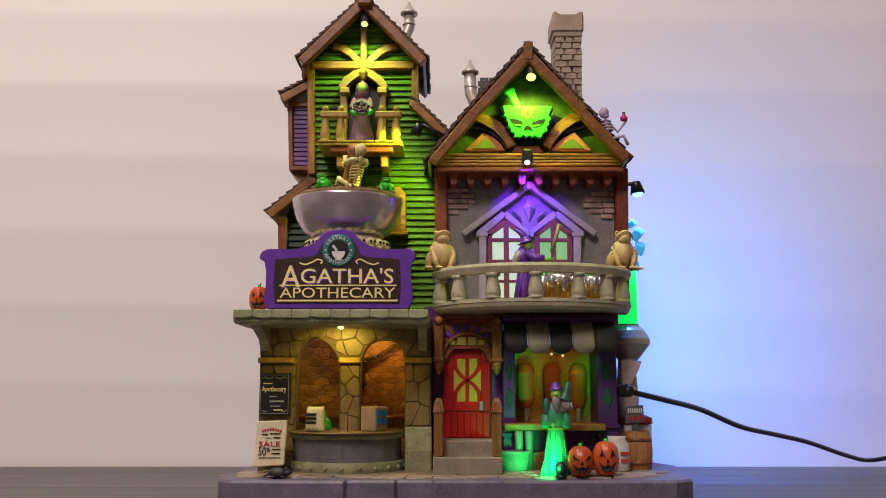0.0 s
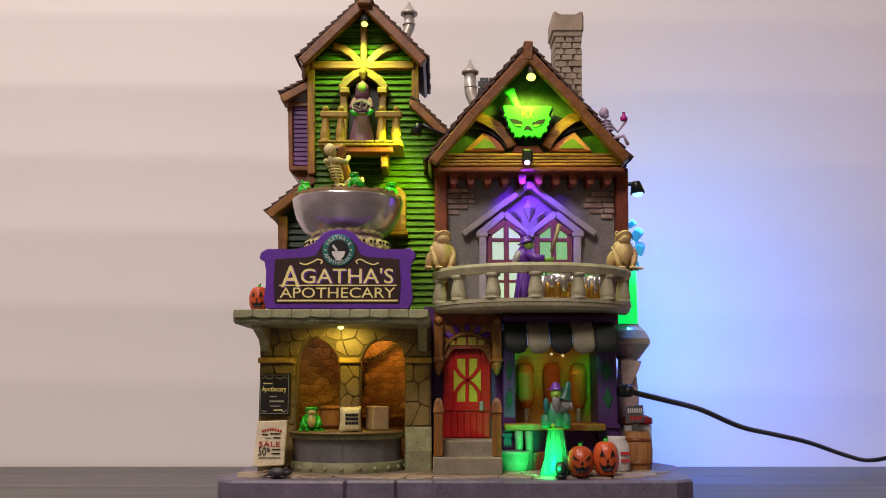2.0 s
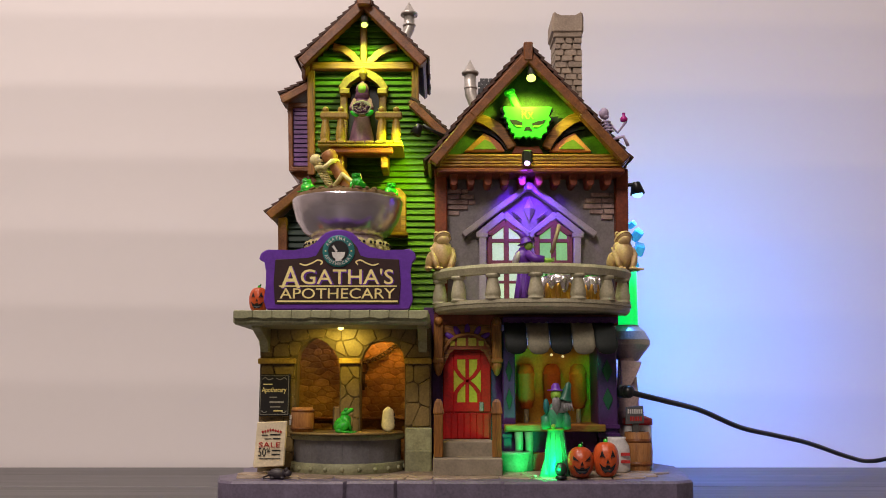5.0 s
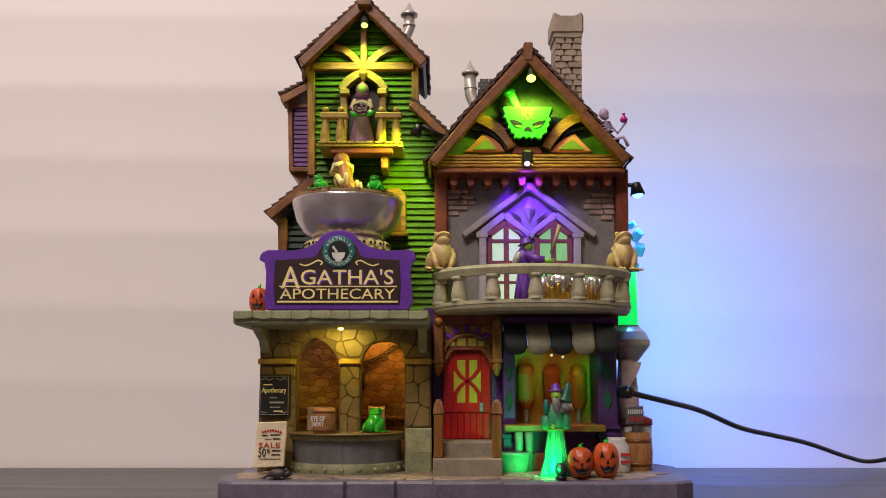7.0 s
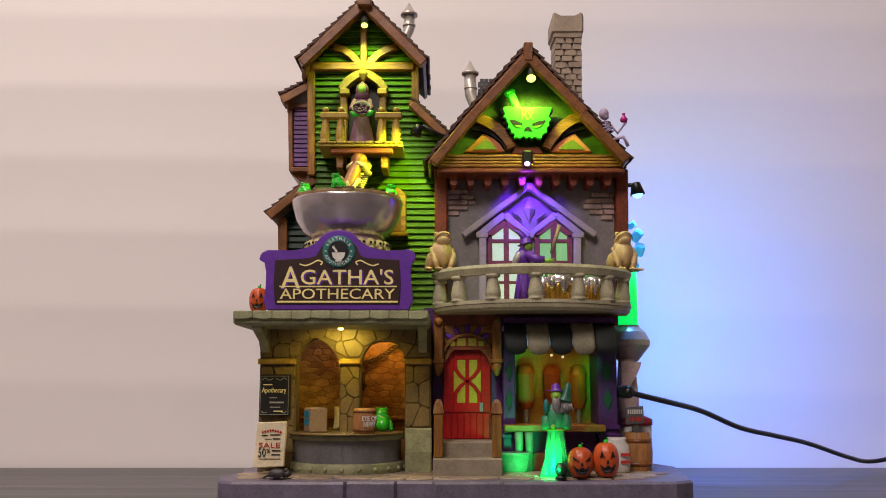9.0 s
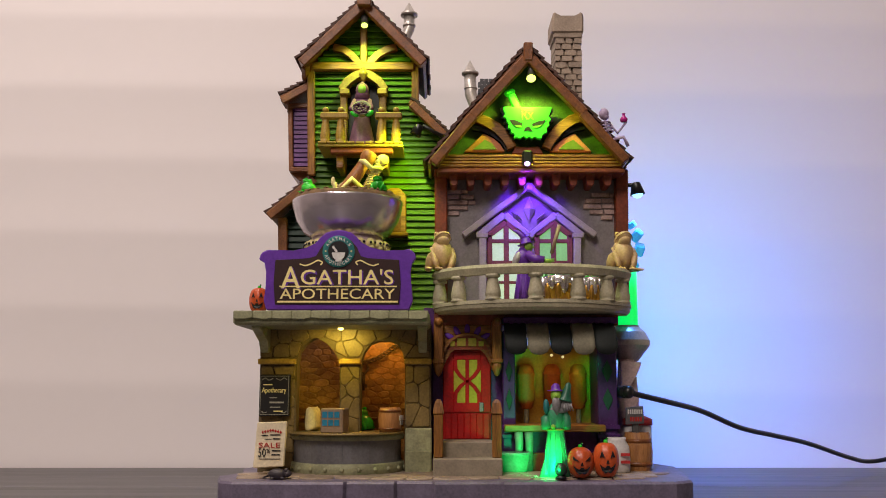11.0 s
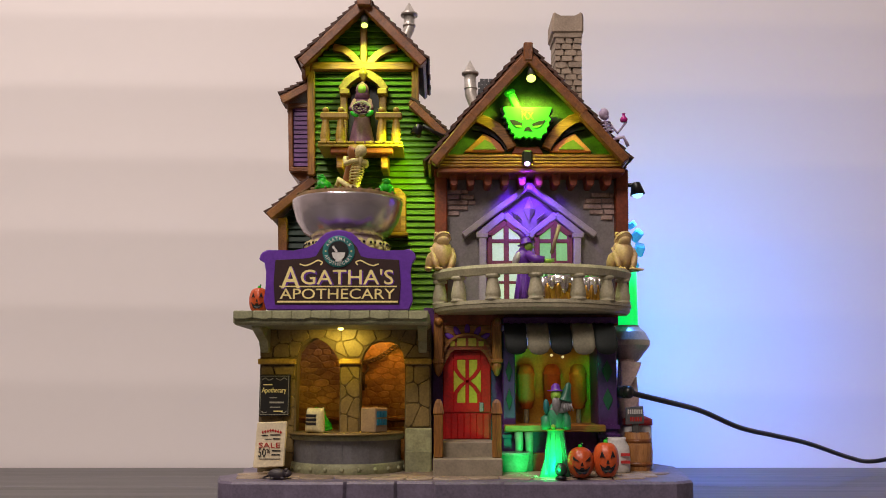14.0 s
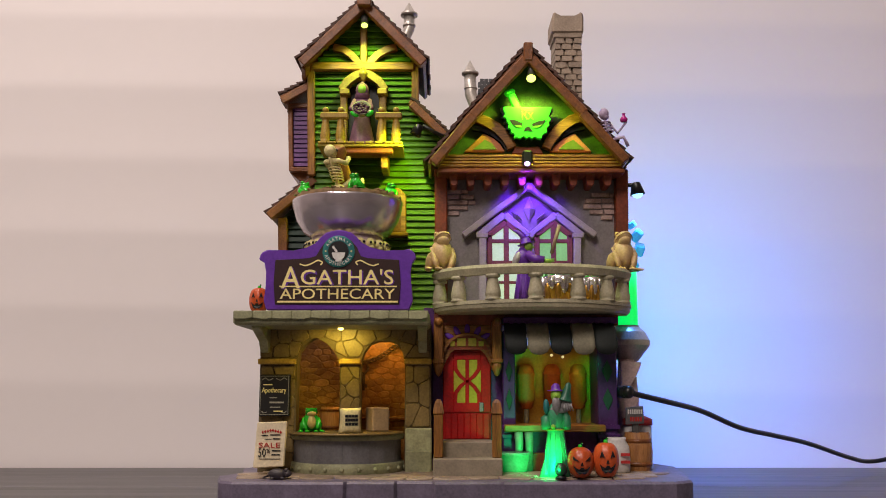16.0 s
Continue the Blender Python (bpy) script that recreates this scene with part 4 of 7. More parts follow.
    # pierced brick patches
    for x0, x1, ztop, zbot, flip in ((0.00251, 0.02426, 0.22822, 0.2082, 0), (0.10369, 0.12711, 0.22566, 0.20481, 1)):
        rnd = random.Random(4 + flip)
        rows = 5
        hh = (ztop - zbot) / rows
        for r in range(rows):
            ragged = (0.75, 0.95, 1.0, 0.8, 0.45)[r]
            wid = (x1 - x0) * ragged
            a = x1 - wid if flip else x0
            xx = a
            while xx < a + wid - 0.002:
                bw = min(rnd.uniform(0.009, 0.017), a + wid - xx)
                z = ztop - (r + 1) * hh
                poly = [(xx + 0.0002, z + 0.0003 + rnd.uniform(0, 0.0004)), (xx + bw - 0.0002, z + 0.0003 + rnd.uniform(0, 0.0004)), (xx + bw - 0.0003, z + hh - rnd.uniform(0.0002, 0.0006)), (xx + 0.0003, z + hh - rnd.uniform(0.0002, 0.0006))]
                part("brick", chip(B(), poly, y - rnd.uniform(0.0014, 0.0026), y + 0.0004, 0.0006), BRICK, wall)
                xx += bw
    # window surround
    sur = part("window_surround", prism(B(), [(0.02632, 0.13798), (0.02664, 0.19467), (0.04594, 0.2116), (0.0641, 0.19467), (0.08395, 0.2116), (0.10156, 0.19467), (0.10035, 0.13798)], 0.0178, 0.0202), PLASTER, th)
    for pts, w in (([(0.01485, 0.19284), (0.06361, 0.22991), (0.11179, 0.19284)], 11), ([(0.02568, 0.19249), (0.04531, 0.20849), (0.06338, 0.19207), (0.08313, 0.20849), (0.10232, 0.19249)], 13)):
        for a, b in zip(pts, pts[1:]):
            part("hood_mould", strip(B(), [a, b], w * 0.00041, 0.0125 if w == 11 else 0.0145, 0.0205, 0.0006), LILAC, sur)
    part("hood_cap", box(B(), 0.06093, 0.0659, 0.22609, 0.23159, 0.011, 0.019, 0.0005), LILAC, sur)
    for a, b in (((0.029, 0.015, 0.19333), (0.02864, 0.015, 0.13445)), ((0.0982, 0.015, 0.19333), (0.09698, 0.015, 0.13445))):
        part("jamb", bar(B(), a, b, 0.00542, 0.007, 0.0005), LILAC, sur)
    part("capital", box(B(), 0.02434, 0.033, 0.19075, 0.19409, 0.011, 0.02, 0.0004), LILAC, sur)
    part("capital", box(B(), 0.09446, 0.10271, 0.19075, 0.19409, 0.011, 0.02, 0.0004), LILAC, sur)
    for c, w, h in (((0.06384, 0.017, 0.2131), 11, 24), ((0.05459, 0.017, 0.20759), 9, 8), ((0.07251, 0.017, 0.20759), 9, 8)):
        bm = B()
        r = [bm.verts.new((c[0] + a * w * 0.0004, 0.0182, c[2] + b * h * 0.0004)) for a, b in (((-1, 0), (0, -1), (1, 0), (0, 1)) if h > 10 else [(k * (1 if c[0] > 0.0638 else -1), j) for k, j in ((-1.2, -0.9), (0.3, -0.4), (1.3, 1.3), (-0.2, 0.3))])]
        t = bm.verts.new((c[0], 0.0128, c[2]))
        for i in range(4):
            bm.faces.new((r[i], r[(i + 1) % 4], t))
        bm.faces.new(r[::-1])
        bmesh.ops.recalc_face_normals(bm, faces=bm.faces[:])
        part("diamond", bm, LILAC, sur)
    wx = ((0.03226, 0.06039), (0.06701, 0.09472))
    for k, (a, b) in enumerate(wx):
        m = (a + b) / 2
        zs, zp, zb = 0.19349, 0.20403, 0.13863
        glass = PANE_WARM if k == 0 else PANE_GREEN
        win = part("window", prism(B(), [(a, zb), (a, zs), (m, zp), (b, zs), (b, zb)], 0.0165, 0.0185), WINRED, th)
        t = 0.0038
        rows = ((0.14651, 0.15724), (0.15932, 0.16886), (0.17428, 0.18724))
        for za, zc in rows:
            for p, q in ((a + t, m - t * 0.5), (m + t * 0.5, b - t)):
                part("pane", box(B(), p, q, za, zc, 0.0158, 0.0166), glass, win)
        zt, zh = 0.19017, 0.19858
        part("pane", prism(B(), [(a + t, zt), (m - t * 0.5, zt), (m - t * 0.5, zh), (a + t, zt + 0.003)], 0.0158, 0.0166), glass, win)
        part("pane", prism(B(), [(m + t * 0.5, zt), (b - t, zt), (b - t, zt + 0.003), (m + t * 0.5, zh)], 0.0158, 0.0166), glass, win)
        # glazing bars stand proud of the glass
        part("mullion", box(B(), m - t * 0.5, m + t * 0.5, zb, zp - 0.002, 0.0146, 0.0166, 0.0004), WINRED, win)
        for z0_, z1_ in ((rows[0][1], rows[1][0]), (rows[1][1], rows[2][0]), (rows[2][1], zt)):
            part("glazing_bar", box(B(), a + 0.0005, b - 0.0005, z0_, z1_, 0.0149, 0.0166, 0.0004), WINRED, win)
        for p, q in ((a, a + t), (b - t, b)):
            part("stile", box(B(), p, q, zb, zs, 0.0145, 0.0166, 0.0004), WINRED, win)
        for p in ((a, zs), (b, zs)):
            part("head", strip(B(), [(p[0], p[1] - 0.0015), (m, zp - 0.0015)], 0.004, 0.0145, 0.0166, 0.0004), WINRED, win)
    # lamps of the front
    lg = part("lamp_housing", lathe(B(), [(0.0022, 0.009), (0.003, 0.0), (0.0026, 0.0)], (0.06424, -0.006, 0.30629), 12), IRON, th)
    part("led", ball(B(), (0.06384, -0.01, 0.30409), 0.0034, 0.003, 0.0028), BULB_WHITE, lg)
    lv = part("lamp_housing", soften(box(B(), 0.05674, 0.06404, 0.24043, 0.2504, -0.012, -0.004, 0.0012), [], 0), BLACK, th)
    part("led", ball(B(), (0.05998, -0.012, 0.24029), 0.0022, 0.0022, 0.0018), BULB_VIOLET, lv)
    # rear wing roof, chimney, pipe
    part("rear_wing", box(B(), 0.02904, 0.04684, 0.28792, 0.32661, 0.09, 0.13), DARKGREEN, th)
    for r in range(4):
        for i in range(5):
            x = 0.02898 + (i + (0.5 if r % 2 else 0)) * 0.0036
            z = 0.32258 + r * 0.0035
            part("shingle", box(B(), x, x + 0.0033, z, z + 0.0042, 0.083 + r * 0.002, 0.0855 + r * 0.002, 0.0003), GREYSHINGLE, th)
    pipe = part("stove_pipe", tube(B(), [(0.02707, 0.05, 0.2953), (0.02489, 0.05, 0.30356), (0.02181, 0.05, 0.31139), (0.02144, 0.05, 0.32758)], 0.00482, 14), PIPE, th, "silver stove pipe")
    part("pipe_cap", lathe(B(), [(0.0066, 0), (0.0068, 0.0018), (0.005, 0.0025), (0, 0.0125)], (0.02143, 0.05, 0.32712), 16), PIPE, pipe)
    part("pipe_collar", lathe(B(), [(0.005, 0), (0.0054, 0.0008), (0.005, 0.0016)], (0.02183, 0.05, 0.31508), 16), PIPE, pipe)
    cx0, cx1, cz0, cz1 = 0.09141, 0.11254, 0.30832, 0.36996
    ch = part("chimney", box(B(), cx0, cx1, cz0 - 0.01, cz1, 0.07, 0.095), SHADOWSTONE, th, "rough grey-brown stone chimney")
    rnd = random.Random(14)
    rows = 12
    hz = (cz1 - cz0) / rows
    for r in range(rows):
        z = cz0 + r * hz
        x = cx0 - rnd.uniform(0.0002, 0.0012)
        end = cx1 + rnd.uniform(0.0002, 0.0012)
        first = True
        while x < end - 0.0015:
            w = rnd.uniform(0.0062, 0.0102) * (0.6 if first and r % 2 else 1.0)
            first = False
            q = end if end - x - w < 0.003 else x + w
            j = [rnd.uniform(-0.0004, 0.0004) for _ in range(6)]
            poly = [(x + 0.0001, z + 0.0003 + j[0]), ((x + q) / 2, z + j[1]), (q - 0.0001, z + 0.0003 + j[2]), (q - 0.0002, z + hz + j[3]), ((x + q) / 2, z + hz + j[4]), (x + 0.0002, z + hz + j[5])]
            part("stone", chip(B(), poly, 0.0676 + rnd.uniform(-0.0007, 0.0005), 0.0955, 0.0007), CHIMNEY, ch)
            x = q
    part("chimney_cap", prism(B(), [(0.0885, 0.3684), (0.089, 0.3832), (0.0905, 0.3868), (0.0928, 0.3862), (0.0955, 0.3815), (0.1085, 0.3815), (0.111, 0.3862), (0.1135, 0.3868), (0.1148, 0.3832), (0.1145, 0.3684)], 0.066, 0.098, 0.0015), CHIMNEY, ch)
    part("chimney_cap", prism(B(), [(0.09001, 0.36455), (0.09008, 0.36888), (0.11352, 0.36888), (0.11343, 0.36455)], 0.067, 0.097, 0.0008), CHIMNEY, ch)
    return th


PANE_OLIVE = mat("olive_pane", (0.14, 0.2, 0.02), 0.35, bump=0.1, glow=(0.2, 0.32, 0.01, 0.25))
PEACH = mat("peach_wood", (0.62, 0.21, 0.08), 0.5, vary=0.15)
BRICK = mat("weathered_brick", (0.42, 0.3, 0.27), 0.6, second=(0.22, 0.14, 0.125), rand=0.15, bump=0.4)
HOUSE = townhouse()


def gable_emblem():
    th = thing("gable_emblem", (0.06164, 0.004, 0.26026), "bright green skull-faced mortar emblem on the gable", "emblem")
    face = [(0.04382, 0.28456), (0.07887, 0.28413), (0.07869, 0.28173), (0.07631, 0.27791), (0.07858, 0.27467), (0.0765, 0.27326), (0.07728, 0.27044), (0.07439, 0.26903), (0.07569, 0.26552), (0.072, 0.26439), (0.07126, 0.26061), (0.06854, 0.26089), (0.06652, 0.26271), (0.06445, 0.26089), (0.06243, 0.26299), (0.06036, 0.26089), (0.05807, 0.26341), (0.05627, 0.26089), (0.05356, 0.26201), (0.05151, 0.26103), (0.05196, 0.26482), (0.0491, 0.26524), (0.04954, 0.26861), (0.04708, 0.26861), (0.04794, 0.27255), (0.04591, 0.27368), (0.04689, 0.27608), (0.04375, 0.27706), (0.04555, 0.27961), (0.04379, 0.28173)]
    cx = sum(p[0] for p in face) / len(face)
    part("backing", prism(B(), [(cx + (x - cx) * 1.1, z + 0.0004) for x, z in face], 0.0, 0.0055), BLACK, th)
    f = part("face", prism(B(), face, -0.0045, -0.0005, 0.0003), GLOWGREEN, th)
    part("pestle", strip(B(), [(0.04941, 0.29492), (0.05476, 0.28314)], 0.0058, -0.004, -0.0005, 0.0008), GLOWGREEN, th)
    part("pestle_knob", strip(B(), [(0.04501, 0.2942), (0.05245, 0.29719)], 0.0042, -0.0043, -0.0005, 0.0012), GLOWGREEN, th)
    for pts in ([(0.04797, 0.27495), (0.0537, 0.27424), (0.05777, 0.27227), (0.0576, 0.26917), (0.05365, 0.26945), (0.05025, 0.27142)], [(0.07489, 0.27467), (0.06872, 0.27354), (0.0646, 0.27185), (0.06483, 0.26889), (0.06866, 0.26931), (0.07279, 0.27157)], [(0.06006, 0.26931), (0.06279, 0.26931), (0.06492, 0.2658), (0.06166, 0.26678), (0.0581, 0.2658)]):
        part("socket", prism(B(), pts, -0.0049, -0.004), BLACK, f)
    for pts in ([(0.05052, 0.27086), (0.05365, 0.2703), (0.05679, 0.2703), (0.05732, 0.26889), (0.05377, 0.26875)], [(0.07251, 0.271), (0.06867, 0.27016), (0.06553, 0.27002), (0.06496, 0.26861), (0.06878, 0.26861)]):
        part("eyelid", prism(B(), pts, -0.0052, -0.0044, 0.0001), RXGREEN, f)
    words("Rx", RXGREEN, f, 0.06155, 0.2789, -0.0048, 0.0088, 0.0082, bold=0.012)


RXGREEN = mat("olive_letter", (0.12, 0.4, 0.02), 0.4, bump=0)
gable_emblem()


# ---- curved balcony ----
BAL = (0.06462, 0.02, 0.0708, 0.058)


def arc_band(bm, prof, seg=56):
    """A profile of outward offsets and heights, swept along the balcony's half ellipse."""
    cx, cy, a, b = BAL
    rows = []
    for i in range(seg + 1):
        t = math.pi + math.pi * i / seg
        rows.append([bm.verts.new((cx + (a + o) * math.cos(t), cy + (b + o) * math.sin(t), z)) for o, z in prof])
    k = len(prof)
    fs = []
    for r, s in zip(rows, rows[1:]):
        for i in range(k):
            j = (i + 1) % k
            f = bm.faces.new((r[i], s[i], s[j], r[j]))
            fs.append(f)
    fs += [bm.faces.new(rows[0]), bm.faces.new(rows[-1][::-1])]
    bmesh.ops.recalc_face_normals(bm, faces=fs)
    return bm


def balcony():
    zb, zs = 0.13407, 0.14128
    zr, zt = 0.15882, 0.16534
    th = thing("curved_balcony", (BAL[0], -0.01, zb), "curved stone-coloured balcony with turned balusters", "balcony")
    part("floor", arc_band(B(), [(-0.069, zs - 0.001), (0.0, zs - 0.001), (0.0006, zs - 0.003), (0.0, zb + 0.002), (-0.002, zb), (-0.069, zb)]), RAIL, th)
    part("kerb", arc_band(B(), [(0.0012, zs - 0.0024), (0.0012, zs), (-0.006, zs), (-0.006, zs - 0.002)]), RAIL, th)
    part("handrail", arc_band(B(), [(0.002, zt - 0.0022), (0.001, zt), (-0.0065, zt), (-0.0075, zt - 0.0022), (-0.006, zr), (0.0004, zr)]), RAIL, th)
    cx, cy, a, b = BAL
    for x in (-0.00241, 0.01092, 0.03408, 0.06251, 0.09176, 0.11352, 0.12746):
        k = max(-0.985, min(0.985, (x - cx) / (a - 0.003)))
        yy = cy - (b - 0.003) * math.sqrt(1 - k * k)
        part("baluster", baluster(B(), (cx + k * (a - 0.003), yy, zs), zr - zs, 0.0055), RAIL, th)
    return zs, zt


BALCONY_FLOOR, RAIL_TOP = balcony()


# ---- ground floor of the house ----
def ground_floor():
    th = HOUSE
    y = 0.016
    zc = 0.13453
    part("lower_wall", box(B(), -0.00729, 0.12385, TOP, 0.10117, 0.046, 0.12), DARKPURPLE, th)
    # added dark block that fills the gap to the stall in place of shade
    part("party_wall", box(B(), -0.01404, -0.0033, TOP, 0.14024, 0.02, 0.06), DARKPURPLE, th)
    part("lintel", box(B(), -0.00654, 0.12581, 0.12689, BALCONY_FLOOR - 0.0065, 0.01, 0.12), REDBROWN, th)
    part("door_wall", prism(B(), [(-0.00723, 0.02461), (-0.00739, 0.12894), (0.04269, 0.12894), (0.04175, 0.02461)], 0.018, 0.05), DARKPURPLE, th)
    # door
    door = part("door", prism(B(), [(0, 0.04571), (0, 0.10916), (0.03455, 0.10916), (0.03408, 0.04571)], 0.0145, 0.0185, 0.0005), RED, th, "red plank door with a cross-braced yellow window")
    for i in range(7):
        a = 0.0012 + i * (0.03292 - 0.0012) / 7
        part("plank", box(B(), a + 0.0001, a + 0.0047, 0.04654, 0.06431, 0.0132, 0.0147, 0.0005), RED, door)
    part("door_rail", box(B(), 0.0004, 0.00767, 0.0651, 0.1075, 0.0134, 0.0147, 0.0004), RED, door)
    part("door_rail", box(B(), 0.02706, 0.03392, 0.0651, 0.1075, 0.0134, 0.0147, 0.0004), RED, door)
    part("door_rail", box(B(), 0.00764, 0.02695, 0.0651, 0.07185, 0.0134, 0.0147, 0.0004), RED, door)
    part("door_rail", box(B(), 0.0077, 0.02717, 0.10226, 0.1075, 0.0134, 0.0147, 0.0004), RED, door)
    part("pane", box(B(), 0.00769, 0.0271, 0.07144, 0.10269, 0.0139, 0.0146), PANE_YELLOW, door)
    for pts in ([(0.01743, 0.10306), (0.01731, 0.07105)], [(0.00892, 0.10266), (0.0089, 0.09542), (0.01253, 0.09061), (0.01696, 0.087), (0.01251, 0.0834), (0.00887, 0.07861), (0.00886, 0.07145)], [(0.02594, 0.10266), (0.0259, 0.09542), (0.02223, 0.09061), (0.01777, 0.087), (0.0222, 0.0834), (0.0258, 0.07861), (0.02576, 0.07145)]):
        part("glazing_bar", strip(B(), pts, 0.0027, 0.0132, 0.0144, 0.0003), RED, door)
    part("knob_plate", box(B(), 0.02571, 0.02893, 0.06552, 0.07226, 0.012, 0.0136, 0.0005), SILVER, door)
    # arched surround with transom
    out = [(-0.00041, 0.12675), (0.03569, 0.12675), (0.03544, 0.09416), (0.03307, 0.10016), (0.02989, 0.10738), (0.02466, 0.111), (0.01739, 0.11261), (0.01011, 0.111), (0.00485, 0.10738), (0.00161, 0.10016), (-0.0004, 0.09416)]
    arch = part("door_arch", prism(B(), out, 0.009, 0.018, 0.0006), TAN, th)
    part("transom", prism(B(), [(0.00244, 0.1092), (0.00448, 0.11406), (0.00979, 0.11813), (0.01754, 0.11975), (0.02528, 0.11813), (0.03015, 0.11406), (0.03256, 0.1092)], 0.0085, 0.0175), REDBROWN, arch)
    part("pane", box(B(), 0.00524, 0.00847, 0.11171, 0.11533, 0.0078, 0.009), PANE_DIM, arch)
    part("pane", box(B(), 0.01008, 0.01613, 0.11171, 0.11734, 0.0078, 0.009), PANE_DIM, arch)
    part("pane", box(B(), 0.01815, 0.0238, 0.11171, 0.11734, 0.0078, 0.009), PANE_DIM, arch)
    part("pane", box(B(), 0.02541, 0.02904, 0.11171, 0.11533, 0.0078, 0.009), PANE_DIM, arch)
    part("arch_mould", strip(B(), [(-0.0004, 0.10406), (0.00121, 0.11047), (0.00524, 0.11608), (0.01089, 0.1193), (0.01734, 0.12051), (0.02379, 0.1193), (0.02941, 0.11608), (0.033, 0.11047), (0.03456, 0.10406)], 0.00165, 0.006, 0.01, 0.0004), TAN, arch)
    for i in range(5):
        a = radians(30 + 30 * i)
        c = (0.01734, 0.008, 0.11372)
        p = Vector((c[0] + math.cos(a) * 0.0145, 0.0086, c[2] + math.sin(a) * 0.0098))
        part("petal", ball(B(), p, 0.0021, 0.0009, 0.0042, Matrix.Rotation(math.pi / 2 - a, 4, "Y"), 10), PURPLE, arch)
    for u in ((-0.0032, 0.004, 0.09998), (0.03798, 0.004, 0.09998)):
        zt, zb = 0.12956, 0.10157
        bm = box(B(), u[0] - 0.0034, u[0] + 0.0034, zb, zt, 0.0, 0.014, 0.0007)
        ball(bm, (u[0], 0.0, zt - 0.001), 0.0032)
        box(bm, u[0] - 0.0042, u[0] + 0.0042, zb - 0.002, zb + 0.001, -0.001, 0.014, 0.0006)
        lathe(bm, [(0.0036, 0), (0.0036, -0.003), (0.0018, -0.008), (0, -0.0095)], (u[0], 0.003, zb - 0.002), 8)
        part("pilaster", bm, TANUP, th)
    # steps and newels
    part("step", box(B(), -0.00154, 0.03467, TOP, 0.0461, -0.016, 0.02, 0.0007), STEP, th)
    part("step", box(B(), -0.00673, 0.03924, TOP, 0.03609, -0.034, 0.018, 0.0007), STEP, th)
    zstep = 0.03609
    for x in (-0.00303, 0.03603):
        zt = 0.0678
        bm = box(B(), x - 0.0031, x + 0.0031, zstep, zt - 0.003, -0.0273, -0.0211, 0.0005)
        rows = []
        for q, z in ((0.0036, zt - 0.003), (0.0038, zt - 0.0022), (0.0034, zt), (0.0026, zt + 0.0045), (0.0012, zt + 0.0068)):
            rows.append([bm.verts.new((x + a * q, -0.0242 + b * q, z)) for a, b in ((-1, -1), (1, -1), (1, 1), (-1, 1))])
        fs = [bm.faces.new(rows[0][::-1]), bm.faces.new(rows[-1])]
        for p, q in zip(rows, rows[1:]):
            fs += [bm.faces.new((p[k], p[(k + 1) % 4], q[(k + 1) % 4], q[k])) for k in range(4)]
        bmesh.ops.recalc_face_normals(bm, faces=fs)
        part("newel", bm, TANUP, th)
    # shop front
    for a, b in ((0.04225, 0.0511), (0.10945, 0.12313)):
        p = part("pier", box(B(), a, b, TOP, 0.12242, 0.006, 0.05, 0.0007), DARKPURPLE, th, "deep purple shop pier")
        m, w = (a + b) / 2, (b - a) / 2
        for zz in (0.09406, 0.07431):
            part("inlay", prism(B(), [(m - w * 0.55, zz), (m, zz - 0.008), (m + w * 0.55, zz), (m, zz + 0.008)], 0.0048, 0.0064, 0.0003), INLAY, p)
        for zz in (0.05511, 0.04888):
            part("band", box(B(), a - 0.001, b + 0.001, zz - 0.0016, zz + 0.0016, 0.0035, 0.008, 0.0005), DARKPURPLE, p)
    part("stall_riser", box(B(), 0.05071, 0.10861, TOP, 0.05328, 0.0115, 0.045), DARKPURPLE, th)
    part("riser_base", box(B(), 0.04911, 0.1093, TOP, 0.03718, 0.0045, 0.012, 0.0006), BROWN, th)
    sill = part("sill", box(B(), 0.04263, 0.11302, 0.05199, 0.05699, -0.004, 0.045, 0.0008), TAN, th)
    back = part("display_back", box(B(), 0.04879, 0.12241, 0.05291, 0.1137, 0.042, 0.046), OCHREWALL, th, "golden display wall with orange remedies")
    for u in ((0.06132, 0.036, 0.0835), (0.08051, 0.036, 0.0835), (0.0997, 0.036, 0.0835)):
        h = 0.0165
        prof = [(0, h), (0.0035, h * 0.97), (0.0056, h * 0.82), (0.0063, h * 0.6), (0.0066, h * 0.58), (0.0066, h * 0.5), (0.0063, h * 0.48), (0.0063, -h * 0.65), (0.0045, -h * 0.8), (0.0045, -h * 0.92), (0.003, -h)]
        b = part("remedy_bottle", lathe(B(), prof, (u[0], 0.036, u[2]), 20, sy=0.7), BOTTLE, th, "orange capsule-shaped bottle")
        part("stand", lathe(B(), [(0.0018, 0), (0.0018, -0.0175)], (u[0], 0.036, u[2] - h), 12), CREAM, b)
    for p in ((0.07593, -0.004, 0.10486), (0.08382, -0.004, 0.10368)):
        part("led", ball(B(), p, 0.001), BULB_DIM, th)
    # awning
    zt, zm, zb = 0.12767, 0.11255, 0.10477
    aw = part("awning", box(B(), 0.04237, 0.12312, zt, zt + 0.004, -0.004, 0.012, 0.0006), DARKPURPLE, th)
    n = 5
    a0, a1 = 0.04265, 0.12052
